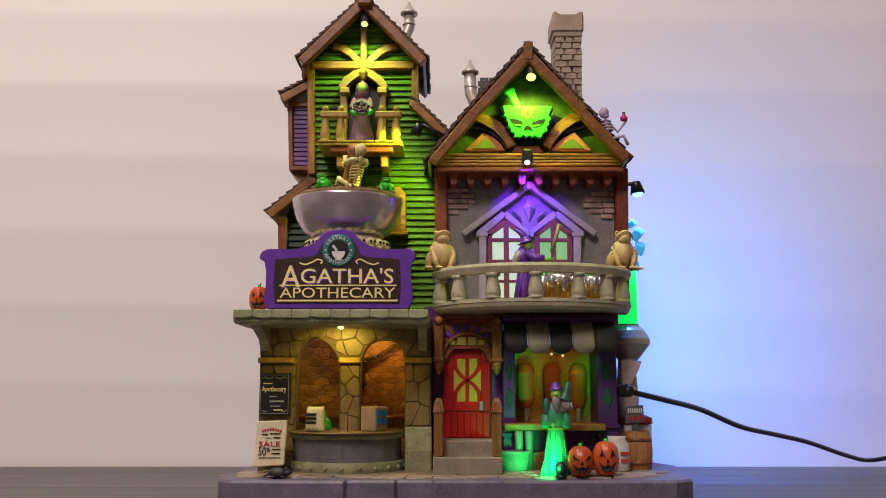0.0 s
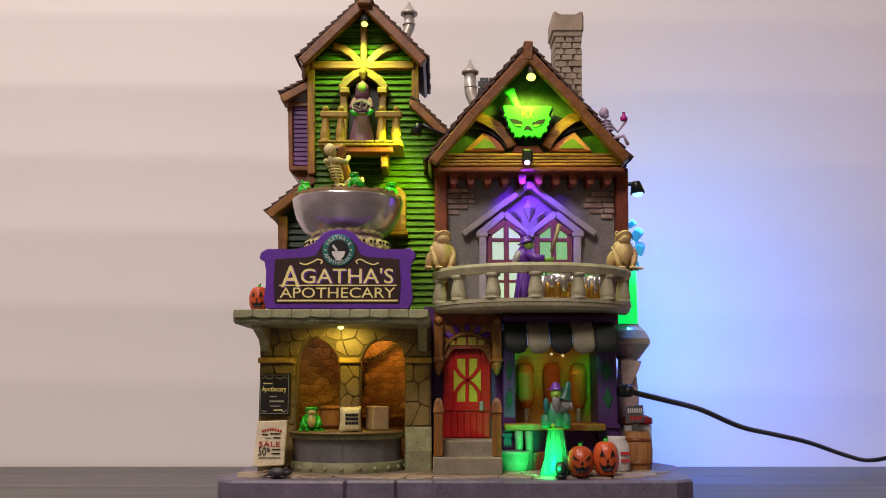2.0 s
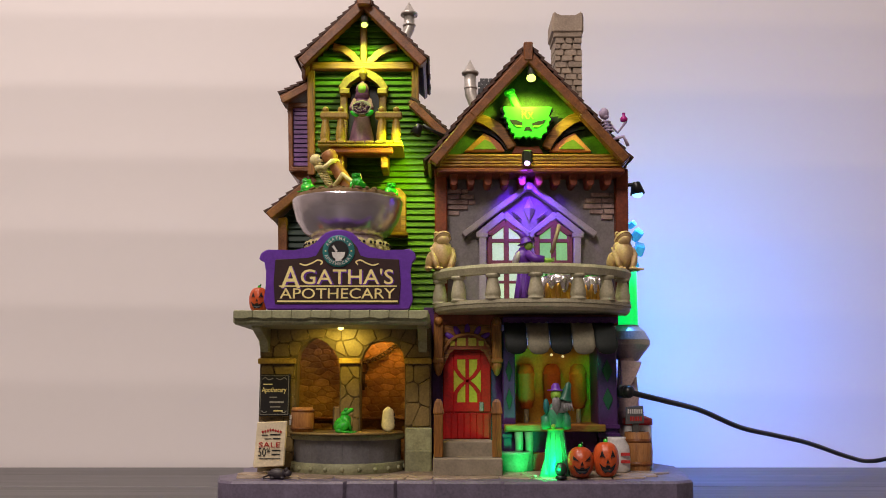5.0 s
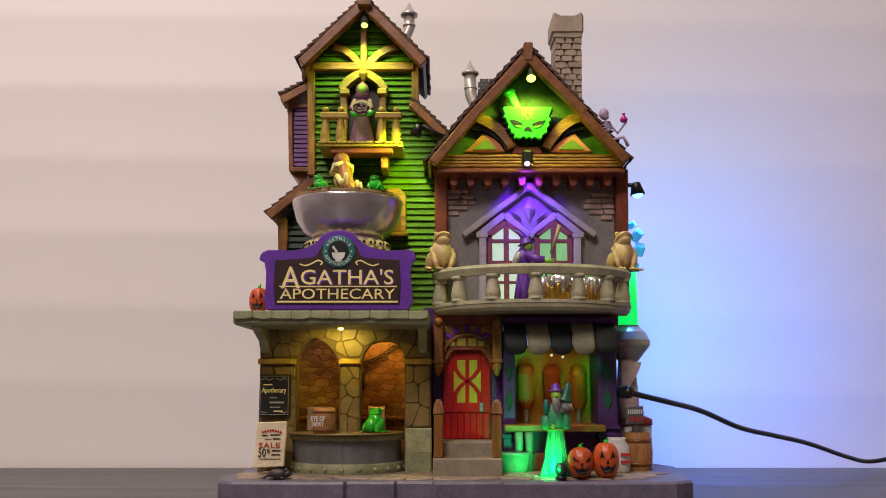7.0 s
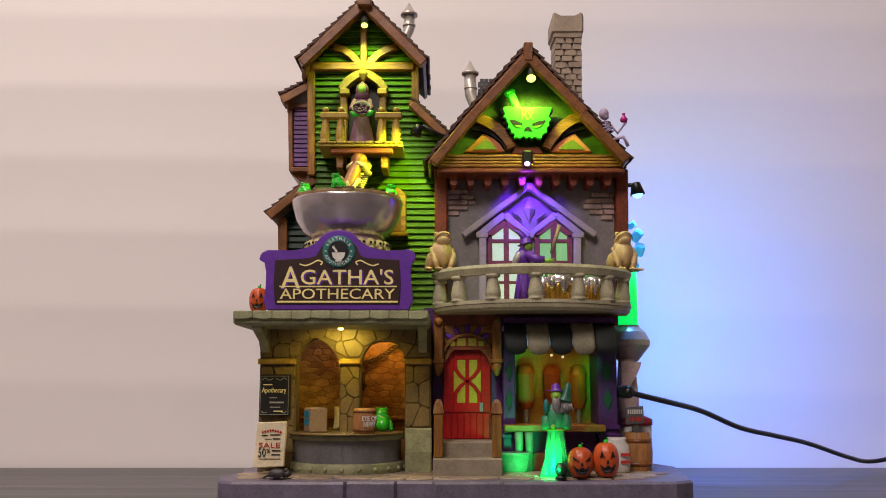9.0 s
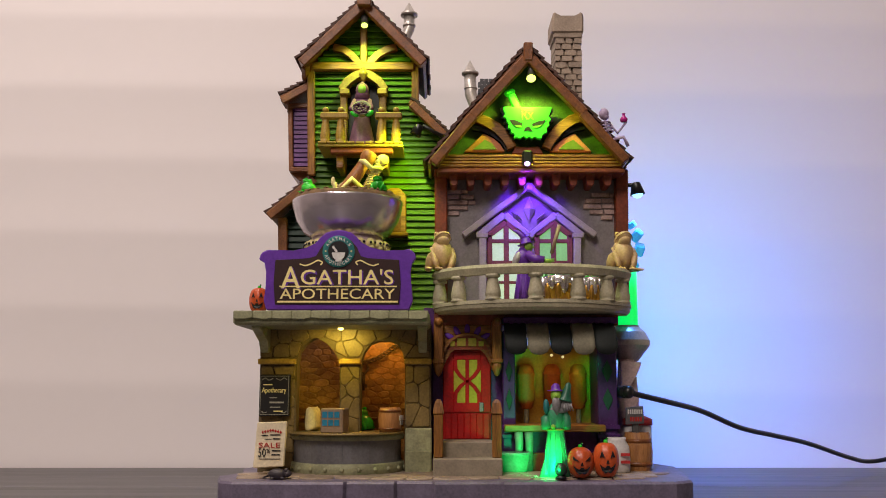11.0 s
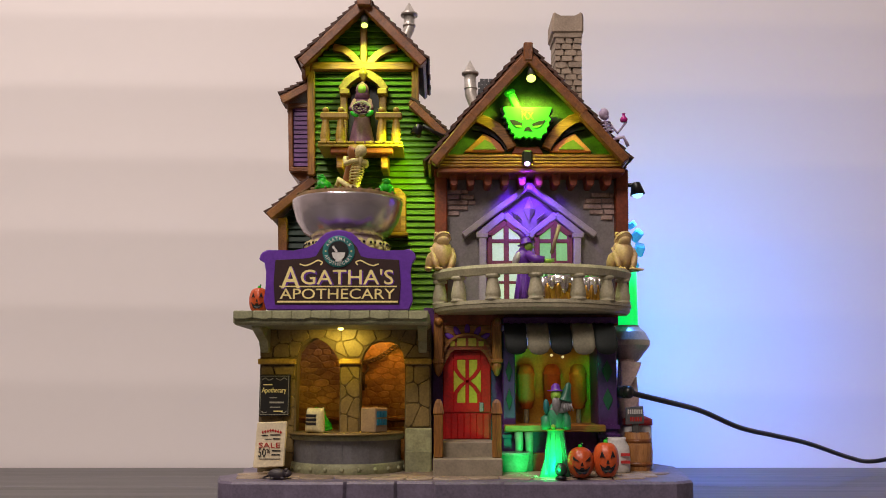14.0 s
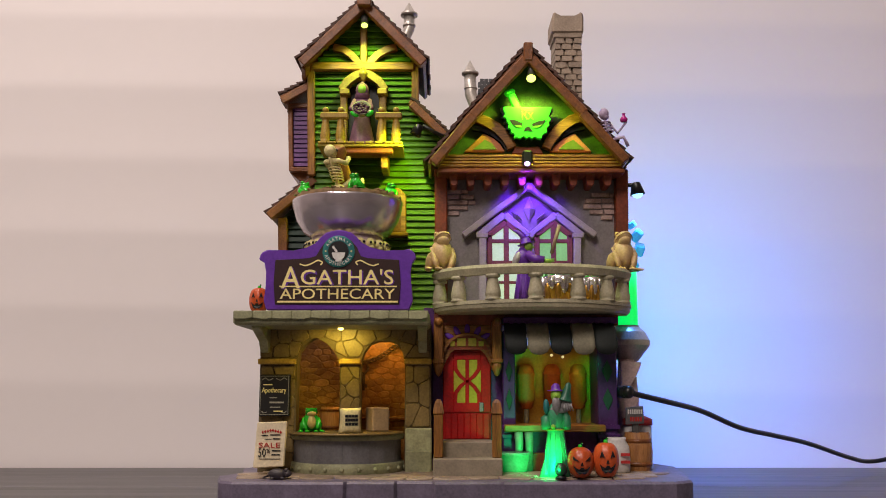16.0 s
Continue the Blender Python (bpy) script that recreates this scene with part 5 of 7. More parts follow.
    for i in range(n):
        p, q = a0 + (a1 - a0) * i / n + 0.0002, a0 + (a1 - a0) * (i + 1) / n - 0.0002
        bm = B()
        cols = []
        for k in range(9):
            x = p + (q - p) * k / 8
            e = math.sqrt(max(0.0, 1 - (k / 4 - 1) ** 2))
            bulge = 0.0012 * e
            drop = zm - (zm - zb) * (0.35 + 0.65 * e)
            cols.append([bm.verts.new(v) for v in ((x, -0.002 - bulge, zt), (x, -0.011 - bulge, (zt + zm) / 2 + 0.001), (x, -0.016 - bulge, zm), (x, -0.0175 - bulge, drop), (x, -0.0165, drop), (x, -0.015, zm), (x, -0.001, zt))])
        for r, s in zip(cols, cols[1:]):
            for k in range(7):
                j = (k + 1) % 7
                bm.faces.new((r[k], s[k], s[j], r[j])).smooth = k < 3
        bm.faces.new(cols[0])
        bm.faces.new(cols[-1][::-1])
        bmesh.ops.recalc_face_normals(bm, faces=bm.faces[:])
        part("stripe", bm, CREAM if i % 2 else AWNINGDARK, aw)
    for i in range(14):
        x = 0.04794 + i * (0.11927 - 0.04794) / 13
        ring = [(x + 0.0029 * math.cos(math.pi + math.pi * k / 8), -0.006, zt + 0.0018 + 0.0022 * math.sin(math.pi + math.pi * k / 8)) for k in range(9)]
        part("swag", tube(B(), ring, 0.0005, 6), DARKPURPLE, aw)


INLAY = mat("dark_green_inlay", (0.012, 0.05, 0.038), 0.4)
DARKGREENP = mat("green_inlay", (0.015, 0.11, 0.06), 0.4)
OCHREWALL = mat("golden_wall", (0.5, 0.3, 0.05), 0.6, second=(0.38, 0.2, 0.03), bump=0.1, rand=0)
BOTTLE = mat("orange_bottle", (0.5, 0.12, 0.02), 0.55, vary=0.15, bump=0.1)
AWNINGDARK = mat("black_cloth", (0.014, 0.02, 0.018), 0.7)
ground_floor()


# ---- things round the houses ----
def frog(bm, c, s, face=-90, squat=1.0):
    """A sitting frog of height s, with its feet at c, looking along face (degrees). Slot 1: slits, slot 2: belly."""
    m = Matrix.Translation(c) @ Matrix.Rotation(radians(face), 4, "Z") @ Matrix.Diagonal((s / squat, s / squat, s * squat, 1))

    def b(p, r, t=0, seg=12, axis="Y"):
        k = bmesh.ops.create_uvsphere(bm, u_segments=seg, v_segments=seg // 2 + 2, radius=1, matrix=m @ Matrix.Translation(p) @ Matrix.Rotation(radians(t), 4, axis) @ Matrix.Diagonal((*r, 1)))
        for f in {f for v in k["verts"] for f in v.link_faces}:
            f.smooth = True

    b((-0.1, 0, 0.34), (0.4, 0.33, 0.3), -38, 18)
    b((0.04, 0, 0.46), (0.27, 0.34, 0.36), -8, 16)
    b((0.12, 0, 0.82), (0.27, 0.26, 0.13), -30, 18)
    b((0.02, 0, 0.78), (0.2, 0.26, 0.14), -20, 14)
    for d in (-1, 1):
        b((0.06, d * 0.18, 0.92), (0.1, 0.075, 0.08), 0, 10)
        b((-0.06, d * 0.34, 0.25), (0.31, 0.13, 0.19), -30, 14)
        b((-0.16, d * 0.36, 0.1), (0.2, 0.11, 0.1), 0, 10)
        b((0.08, d * 0.42, 0.05), (0.22, 0.1, 0.05), d * 14, 10, "Z")
        tube(bm, [m @ Vector(p) for p in ((0.06, d * 0.28, 0.56), (0.16, d * 0.33, 0.4), (0.24, d * 0.26, 0.22), (0.26, d * 0.19, 0.06))], s * 0.095, 8, s * 0.07)
        b((0.3, d * 0.18, 0.045), (0.12, 0.1, 0.045), 0, 10)
        for k in (-1, 0, 1):
            b((0.4, d * 0.18 + k * 0.07, 0.035), (0.07, 0.03, 0.032), k * 18, 8, "Z")
            b((0.27, d * 0.46 + k * 0.06, 0.035), (0.09, 0.03, 0.03), k * 16, 8, "Z")
    # pale throat and belly
    n = len(bm.faces)
    b((0.15, 0, 0.44), (0.2, 0.22, 0.3), -6, 14)
    b((0.2, 0, 0.74), (0.19, 0.2, 0.11), -30, 14)
    n = paint(bm, n, 2)
    # mouth line and eye slits in the darker tone
    tilt = Matrix.Rotation(radians(-30), 4, "Y")
    line = [m @ (Vector((0.12, 0, 0.82)) + tilt @ Vector((0.272 * math.cos(q), 0.26 * math.sin(q), -0.02 - 0.05 * math.sin(q) ** 2))) for q in [radians(k * 10) for k in range(-9, 10)]]
    tube(bm, line, s * 0.008, 6)
    for d in (-1, 1):
        b((0.135, d * 0.205, 0.93), (0.03, 0.045, 0.024), 0, 8)
    paint(bm, n, 1)
    return bm


for place, turn in (((-0.00121, 0, 0.16676), -74), ((0.12979, 0, 0.16555), -78)):
    solo("frog_statue", frog(B(), (place[0], 0.008, RAIL_TOP), 0.0262, turn, 1.1), FROGSTONE, (place[0], 0.008, RAIL_TOP), "seated beige stone frog on the end of the balcony rail", "frog statue", "frog statues on the balcony", more=(BROWN, FROGSTONE))


def robe(bm, c, h, r):
    """A long gown from the hem up to the neck."""
    return lathe(bm, [(r, 0), (r * 0.97, h * 0.04), (r * 0.72, h * 0.35), (r * 0.5, h * 0.62), (r * 0.56, h * 0.72), (r * 0.6, h * 0.86), (r * 0.4, h * 0.96), (r * 0.2, h)], c, 20, sy=0.8)


def figures():
    # each statuette is one plain shape
    c = Vector((0.0575, -0.004, BALCONY_FLOOR))

    def at(x, y, z):
        return c + Vector((x, y, z))

    bm = lathe(B(), [(0.0074, 0), (0.007, 0.004), (0.0058, 0.015), (0.0044, 0.0245), (0.0054, 0.03), (0.0056, 0.035), (0.003, 0.0395)], c, 20, sy=0.85)
    for k in range(9):
        a = k * math.tau / 9
        tube(bm, [at(0.0072 * math.cos(a), 0.0062 * math.sin(a), 0.0003), at(0.0056 * math.cos(a), 0.0048 * math.sin(a), 0.013), at(0.0042 * math.cos(a), 0.0036 * math.sin(a), 0.024)], 0.0011, 6, 0.0004)
    ball(bm, at(-0.001, 0, 0.032), 0.0062, 0.0052, 0.0066)
    tube(bm, [at(0.002, -0.004, 0.0345), at(0.0075, -0.007, 0.0305), at(0.0135, -0.008, 0.0295)], 0.0032, 10, 0.003)
    lathe(bm, [(0.0064, -0.0003), (0.0066, 0.0002), (0.004, 0.0007), (0.0036, 0.0025), (0.0028, 0.0042)], at(0.0018, 0, 0.0425), 18, turn=Matrix.Rotation(radians(-14), 4, "Y"))
    tube(bm, [at(0.0014, 0, 0.045), at(-0.001, 0, 0.0485), at(-0.0042, 0, 0.051), at(-0.0072, 0, 0.0522)], 0.003, 10, 0.0005)
    n = len(bm.faces)
    ball(bm, at(0.0032, -0.002, 0.0402), 0.0032, 0.0032, 0.0036)
    ball(bm, at(0.0062, -0.0025, 0.0398), 0.0014, 0.0008, 0.0008)
    ball(bm, at(0.0162, -0.0082, 0.029), 0.0034, 0.002, 0.0017)
    for k in range(3):
        tube(bm, [at(0.0182, -0.0082, 0.0285 + 0.0008 * k), at(0.0206, -0.009, 0.0288 + 0.001 * k)], 0.0007, 6, 0.0004)
    n = paint(bm, n, 1)
    ball(bm, at(-0.0052, -0.0022, 0.0312), 0.0028, 0.0036, 0.0058, Matrix.Rotation(radians(22), 4, "Y"))
    paint(bm, n, 2)
    stick = Vector((0.07621, -0.012, 0.1757))
    solo("stirring_stick", tube(B(), [stick, (0.08213, -0.012, 0.19584)], 0.0013, 8, 0.0015), CARTON, tuple(stick), "pale wooden stirring stick held by the witch", "stick")
    solo("witch_statuette", bm, PURPLE, tuple(c), "small purple-robed witch statuette holding a stick on the balcony", "statuette", more=(SKIN, LILAC))
    # statuette in the tower doorway
    c = Vector((-0.06185, 0.03, 0.26629))
    c.z = 0.26153 + 0.0016
    h = 0.31264 - c.z
    bm = robe(B(), c, h * 0.82, 0.0105)
    ball(bm, c + Vector((0, 0, h * 0.9)), 0.0052, 0.0046, 0.0062)
    lathe(bm, [(0.0062, -0.006), (0.005, 0.0), (0.003, 0.006), (0, 0.009)], c + Vector((0, 0.001, h * 0.88)), 12)
    n = len(bm.faces)
    ball(bm, c + Vector((0, -0.0022, h * 0.9)), 0.0036, 0.0032, 0.0046)
    n = paint(bm, n, 1)
    for d in (-1, 1):
        tube(bm, [c + Vector((d * 0.005, 0, h * 0.74)), c + Vector((d * 0.0075, -0.006, h * 0.58)), c + Vector((d * 0.004, -0.012, h * 0.52))], 0.0024, 8, 0.0018)
    paint(bm, n, 0)
    solo("hooded_statuette", bm, HOOD, tuple(c), "small dull purple hooded statuette in the tower doorway", "statuette", more=(SKIN,))
    b = Vector((-0.06067, 0.013, 0.28735))
    tilt = Matrix.Rotation(radians(62), 4, "X")
    th = thing("basket", tuple(b), "pale basket of dark berries held by the statuette", "basket")
    part("weave", lathe(B(), [(0, -0.004), (0.004, -0.004), (0.0068, 0.002), (0.0072, 0.0026), (0.0064, 0.0026), (0.005, 0.001), (0, 0.0008)], tuple(b), 18, turn=tilt), CREAM, th)
    part("filling", lathe(B(), [(0.0058, 0.0016), (0, 0.0019)], tuple(b), 16, turn=tilt), BERRY, th)
    rnd = random.Random(3)
    for i in range(34):
        a, r = rnd.uniform(0, math.tau), 0.0056 * math.sqrt(rnd.random())
        p = b + tilt.to_3x3() @ Vector((r * math.cos(a), r * math.sin(a), 0.0026))
        part("berry", ball(B(), p, 0.0013, seg=8), BERRY, th)
    part("leaf", ball(B(), b + Vector((0.006, -0.003, -0.0035)), 0.0036, 0.0012, 0.0022, Matrix.Rotation(radians(-30), 4, "Y"), 8), FROGGREEN, th)
    part("leaf", ball(B(), b + Vector((-0.005, -0.003, -0.004)), 0.0036, 0.0012, 0.002, Matrix.Rotation(radians(30), 4, "Y"), 8), FROGGREEN, th)
    # green-lit statuette before the shop
    c = Vector((0.0742, -0.036, TOP))
    bm = lathe(B(), [(0.0086, 0), (0.0082, 0.006), (0.0071, 0.016), (0.0056, 0.028), (0.0053, 0.0305), (0.0058, 0.037), (0.006, 0.042), (0.003, 0.047)], c, 24, sy=0.8)
    lathe(bm, [(0.0062, 0), (0.005, 0.003), (0.002, 0.012), (0, 0.02)], at(-0.0055, -0.001, 0), 16, sy=0.7)
    for k in range(11):
        a = k * math.tau / 11
        tube(bm, [at(0.0086 * math.cos(a), 0.0069 * math.sin(a), 0.0003), at(0.0072 * math.cos(a), 0.0058 * math.sin(a), 0.015), at(0.0056 * math.cos(a), 0.0045 * math.sin(a), 0.028)], 0.0007, 6, 0.0002)
    for d in (-1, 1):
        tube(bm, [at(d * 0.0044, 0, 0.0435), at(d * 0.0072, -0.001, 0.038), at(d * 0.0066, -0.004, 0.0315)], 0.0024, 10, 0.0031)
    n = len(bm.faces)
    ball(bm, at(0.0004, -0.0026, 0.0528), 0.0037, 0.0037, 0.0042)
    ball(bm, at(0.0, -0.0064, 0.0525), 0.0009, 0.0012, 0.0012)
    ball(bm, at(-0.0022, -0.006, 0.0325), 0.0016)
    n = paint(bm, n, 1)
    lathe(bm, [(0.0024, 0.002), (0.003, 0.0), (0.0026, -0.005), (0.0008, -0.0095)], at(0.0004, -0.0038, 0.0492), 12)
    lathe(bm, [(0.0068, -0.002), (0.0066, 0.0005), (0.0036, 0.0045)], at(0.0014, 0.0003, 0.0432), 16, sy=0.75)
    n = paint(bm, n, 2)
    lathe(bm, [(0.0056, -0.0002), (0.0056, 0.0003), (0.003, 0.0007), (0.0029, 0.0028), (0.0018, 0.0045), (0, 0.005)], at(0.0004, -0.001, 0.0558), 16)
    n = paint(bm, n, 3)
    tube(bm, [at(0.0058 * math.cos(k * math.tau / 16), 0.0048 * math.sin(k * math.tau / 16), 0.0305) for k in range(17)], 0.0007, 6)
    n = paint(bm, n, 4)
    ball(bm, at(-0.0062, -0.002, 0.0455), 0.002, 0.0026, 0.005)
    paint(bm, n, 5)
    solo("wizard_statuette", bm, ROBE, tuple(c), "bearded statuette in a pale green gown on the pavement", "statuette", more=(SKIN, WHISKER, PURPLE, YELLOW, TEAL))
    p = at(0.0066, -0.003, 0.0465)
    bm = lathe(B(), [(0.0052, -0.0004), (0.0046, 0.0004), (0.0038, 0.002), (0.0026, 0.007), (0.0018, 0.011), (0, 0.0125)], p + Vector((-0.0006, 0, 0.003)), 12, turn=Matrix.Rotation(radians(14), 4, "Y"))
    n = len(bm.faces)
    ball(bm, p, 0.0038, 0.0034, 0.0042)
    for k in range(4):
        tube(bm, [p + Vector((-0.0015 + k * 0.0014, -0.0028, 0.001)), p + Vector((-0.001 + k * 0.0018, -0.0034, -0.004))], 0.0009, 6, 0.0004)
    paint(bm, n, 1)
    solo("pointed_hat_statuette", bm, DARKGREENP, tuple(p), "small grey-haired figure wearing a dark green pointed hat", "statuette", more=(WHISKER,))
    # roof skeleton, its purple lamp light put into the bone colour
    c = Vector((0.12001, -0.006, 0.26516))
    bm = ball(B(), c + Vector((-0.0035, 0, 0.0135)), 0.0036, 0.0036, 0.0042)
    ball(bm, c + Vector((-0.0022, -0.001, 0.0108)), 0.0022, 0.0022, 0.0018)
    tube(bm, [c + Vector((-0.003, 0, 0.01)), c + Vector((-0.001, 0, 0.0)), c + Vector((0.002, 0, -0.006))], 0.001, 6)
    for i in range(4):
        q = c + Vector((-0.0022 + i * 0.0007, 0, 0.0072 - i * 0.0022))
        tube(bm, [q + Vector((0.0032 * math.cos(k * math.tau / 10), 0.0026 * math.sin(k * math.tau / 10), 0)) for k in range(11)], 0.0006, 5)
    tube(bm, [c + Vector((0.0, 0, 0.0068)), c + Vector((0.006, -0.001, -0.001)), c + Vector((0.0125, -0.001, 0.0075))], 0.0011, 6)
    tube(bm, [c + Vector((0.002, 0, -0.006)), c + Vector((0.01, -0.002, -0.004)), c + Vector((0.013, -0.002, -0.011))], 0.0013, 6)
    solo("roof_skeleton", bm, VIOLETBONE, tuple(c + Vector((0, 0, -0.008))), "tiny skeleton statuette climbing the roof edge, violet light in its colour", "statuette")
    p = Vector((0.13069, -0.007, 0.27414))
    solo("potion_flask", lathe(B(), [(0, -0.0022), (0.0024, -0.0016), (0.0028, 0.0004), (0.0012, 0.0024), (0.001, 0.0044), (0.0014, 0.0046)], tuple(p), 12), MAGENTA, tuple(p + Vector((0, 0, -0.002))), "tiny magenta potion flask in the skeleton's grip", "flask")


CARTON = mat("carton_paper", (0.36, 0.25, 0.15), 0.6, vary=0.15)
HOOD = mat("dull_purple_cloth", (0.22, 0.09, 0.17), 0.6)
# bone tinted lilac for the purple LED that falls on it
VIOLETBONE = mat("violet_lit_bone", (0.48, 0.38, 0.54), 0.5)
BERRY = mat("dark_berry", (0.07, 0.012, 0.05), 0.5, bump=0)
ROBE = mat("pale_green_cloth", (0.045, 0.27, 0.14), 0.45, vary=0.25)
WHISKER = mat("grey_beard", (0.27, 0.26, 0.26), 0.5, vary=0.25, bump=0.4)
MAGENTA = mat("magenta_glass", (0.6, 0.03, 0.3), 0.25, bump=0)
figures()


def pumpkin(place, r, h, label, tall):
    c = Vector(place)
    th = thing("pumpkin_lantern", place, label, "pumpkin", "carved pumpkins")
    bm = B()
    seg, rows = 40, 12
    grid = []
    for j in range(rows + 1):
        a = math.pi * j / rows
        ring = []
        for i in range(seg):
            t = math.tau * i / seg
            lobe = 1 - 0.07 * abs(math.sin(t * 4.5)) ** 0.5
            rr = r * (math.sin(a) ** (0.6 if tall else 0.8)) * lobe
            ring.append(bm.verts.new((c.x + rr * math.cos(t), c.y + rr * math.sin(t), c.z + h / 2 - h / 2 * math.cos(a))))
        grid.append(ring)
    for p, q in zip(grid, grid[1:]):
        for i in range(seg):
            bm.faces.new((p[i], p[(i + 1) % seg], q[(i + 1) % seg], q[i])).smooth = True
    bmesh.ops.remove_doubles(bm, verts=bm.verts[:], dist=1e-6)
    bmesh.ops.recalc_face_normals(bm, faces=bm.faces[:])
    part("shell", bm, ORANGE, th)
    part("stem", tube(B(), [c + Vector((0, 0, h * 0.94)), c + Vector((0.0004, 0, h * 1.06)), c + Vector((0.0014, 0, h * 1.13))], r * 0.2, 8, r * 0.12), FROGGREEN, th)

    def hole(pts):
        bm = B()
        front = [bm.verts.new((c.x + x * r, c.y - r * math.sqrt(max(0.05, 1 - x * x - ((z - 0.5) * 1.3) ** 2)) * 1.0 - 0.0003, c.z + z * h)) for x, z in pts]
        rear = [bm.verts.new(v.co + Vector((0, r * 0.35, 0))) for v in front]
        bm.faces.new(front)
        bm.faces.new(rear[::-1])
        for i in range(len(pts)):
            j = (i + 1) % len(pts)
            bm.faces.new((front[j], front[i], rear[i], rear[j]))
        bmesh.ops.recalc_face_normals(bm, faces=bm.faces[:])
        return bm
    for d in (-1, 1):
        part("eye", hole([(d * 0.2, 0.55), (d * 0.36, 0.78) if tall else (d * 0.62, 0.72), (d * 0.62, 0.6)] if not tall else [(d * 0.18, 0.56), (d * 0.4, 0.78), (d * 0.58, 0.58), (d * 0.38, 0.62)]), BLACK, th)
    part("nose", hole([(-0.12, 0.42), (0.12, 0.42), (0, 0.55)]), BLACK, th)
    part("mouth", hole([(-0.62, 0.42), (-0.45, 0.24), (-0.2, 0.14), (0.0, 0.18), (0.2, 0.14), (0.45, 0.24), (0.62, 0.42), (0.4, 0.34), (0.2, 0.3), (0.1, 0.36), (-0.1, 0.36), (-0.2, 0.3), (-0.4, 0.34)]), BLACK, th)
    return th


px, py = 0.0889, -0.044
pumpkin((px, py, TOP), 0.0089, 0.04433 - TOP, "round grinning carved orange pumpkin on the pavement", False)
px = 0.10604
pumpkin((px, -0.04, TOP), 0.0087, 0.04699 - TOP, "taller carved orange pumpkin with arched eyes", True)
px = -0.12656
pumpkin((px, -0.022, 0.13283), 0.00673, 0.01742, "small carved orange pumpkin on the ledge by the sign", True)


def barrel(th, c, r, h, material):
    c = Vector(c)
    for i in range(14):
        a0, a1 = math.tau * i / 14 + 0.008, math.tau * (i + 1) / 14 - 0.008
        bm = B()
        rows = []
        for k in range(7):
            t = k / 6
            rr = r * (0.82 + 0.18 * math.sin(math.pi * t))
            rows.append([bm.verts.new(c + Vector((q * math.cos(a), q * math.sin(a), h * t))) for a, q in ((a0, rr * 0.8), (a0, rr), ((a0 + a1) / 2, rr * 1.015), (a1, rr), (a1, rr * 0.8))])
        for p, q in zip(rows, rows[1:]):
            for j in range(5):
                bm.faces.new((p[j], p[(j + 1) % 5], q[(j + 1) % 5], q[j]))
        bm.faces.new(rows[0][::-1])
        bm.faces.new(rows[-1])
        bmesh.ops.recalc_face_normals(bm, faces=bm.faces[:])
        part("stave", bm, material, th)
    for t in (0.2, 0.78):
        rr = r * (0.82 + 0.18 * math.sin(math.pi * t)) * 1.03
        part("hoop", lathe(B(), [(rr * 0.9, h * t - h * 0.05), (rr, h * t - h * 0.05), (rr, h * t + h * 0.05), (rr * 0.9, h * t + h * 0.05)], c, 28), BROWN, th)
    part("head", lathe(B(), [(r * 0.84, h * 0.93), (r * 0.84, h * 0.955), (0, h * 0.955)], c, 24), material, th)


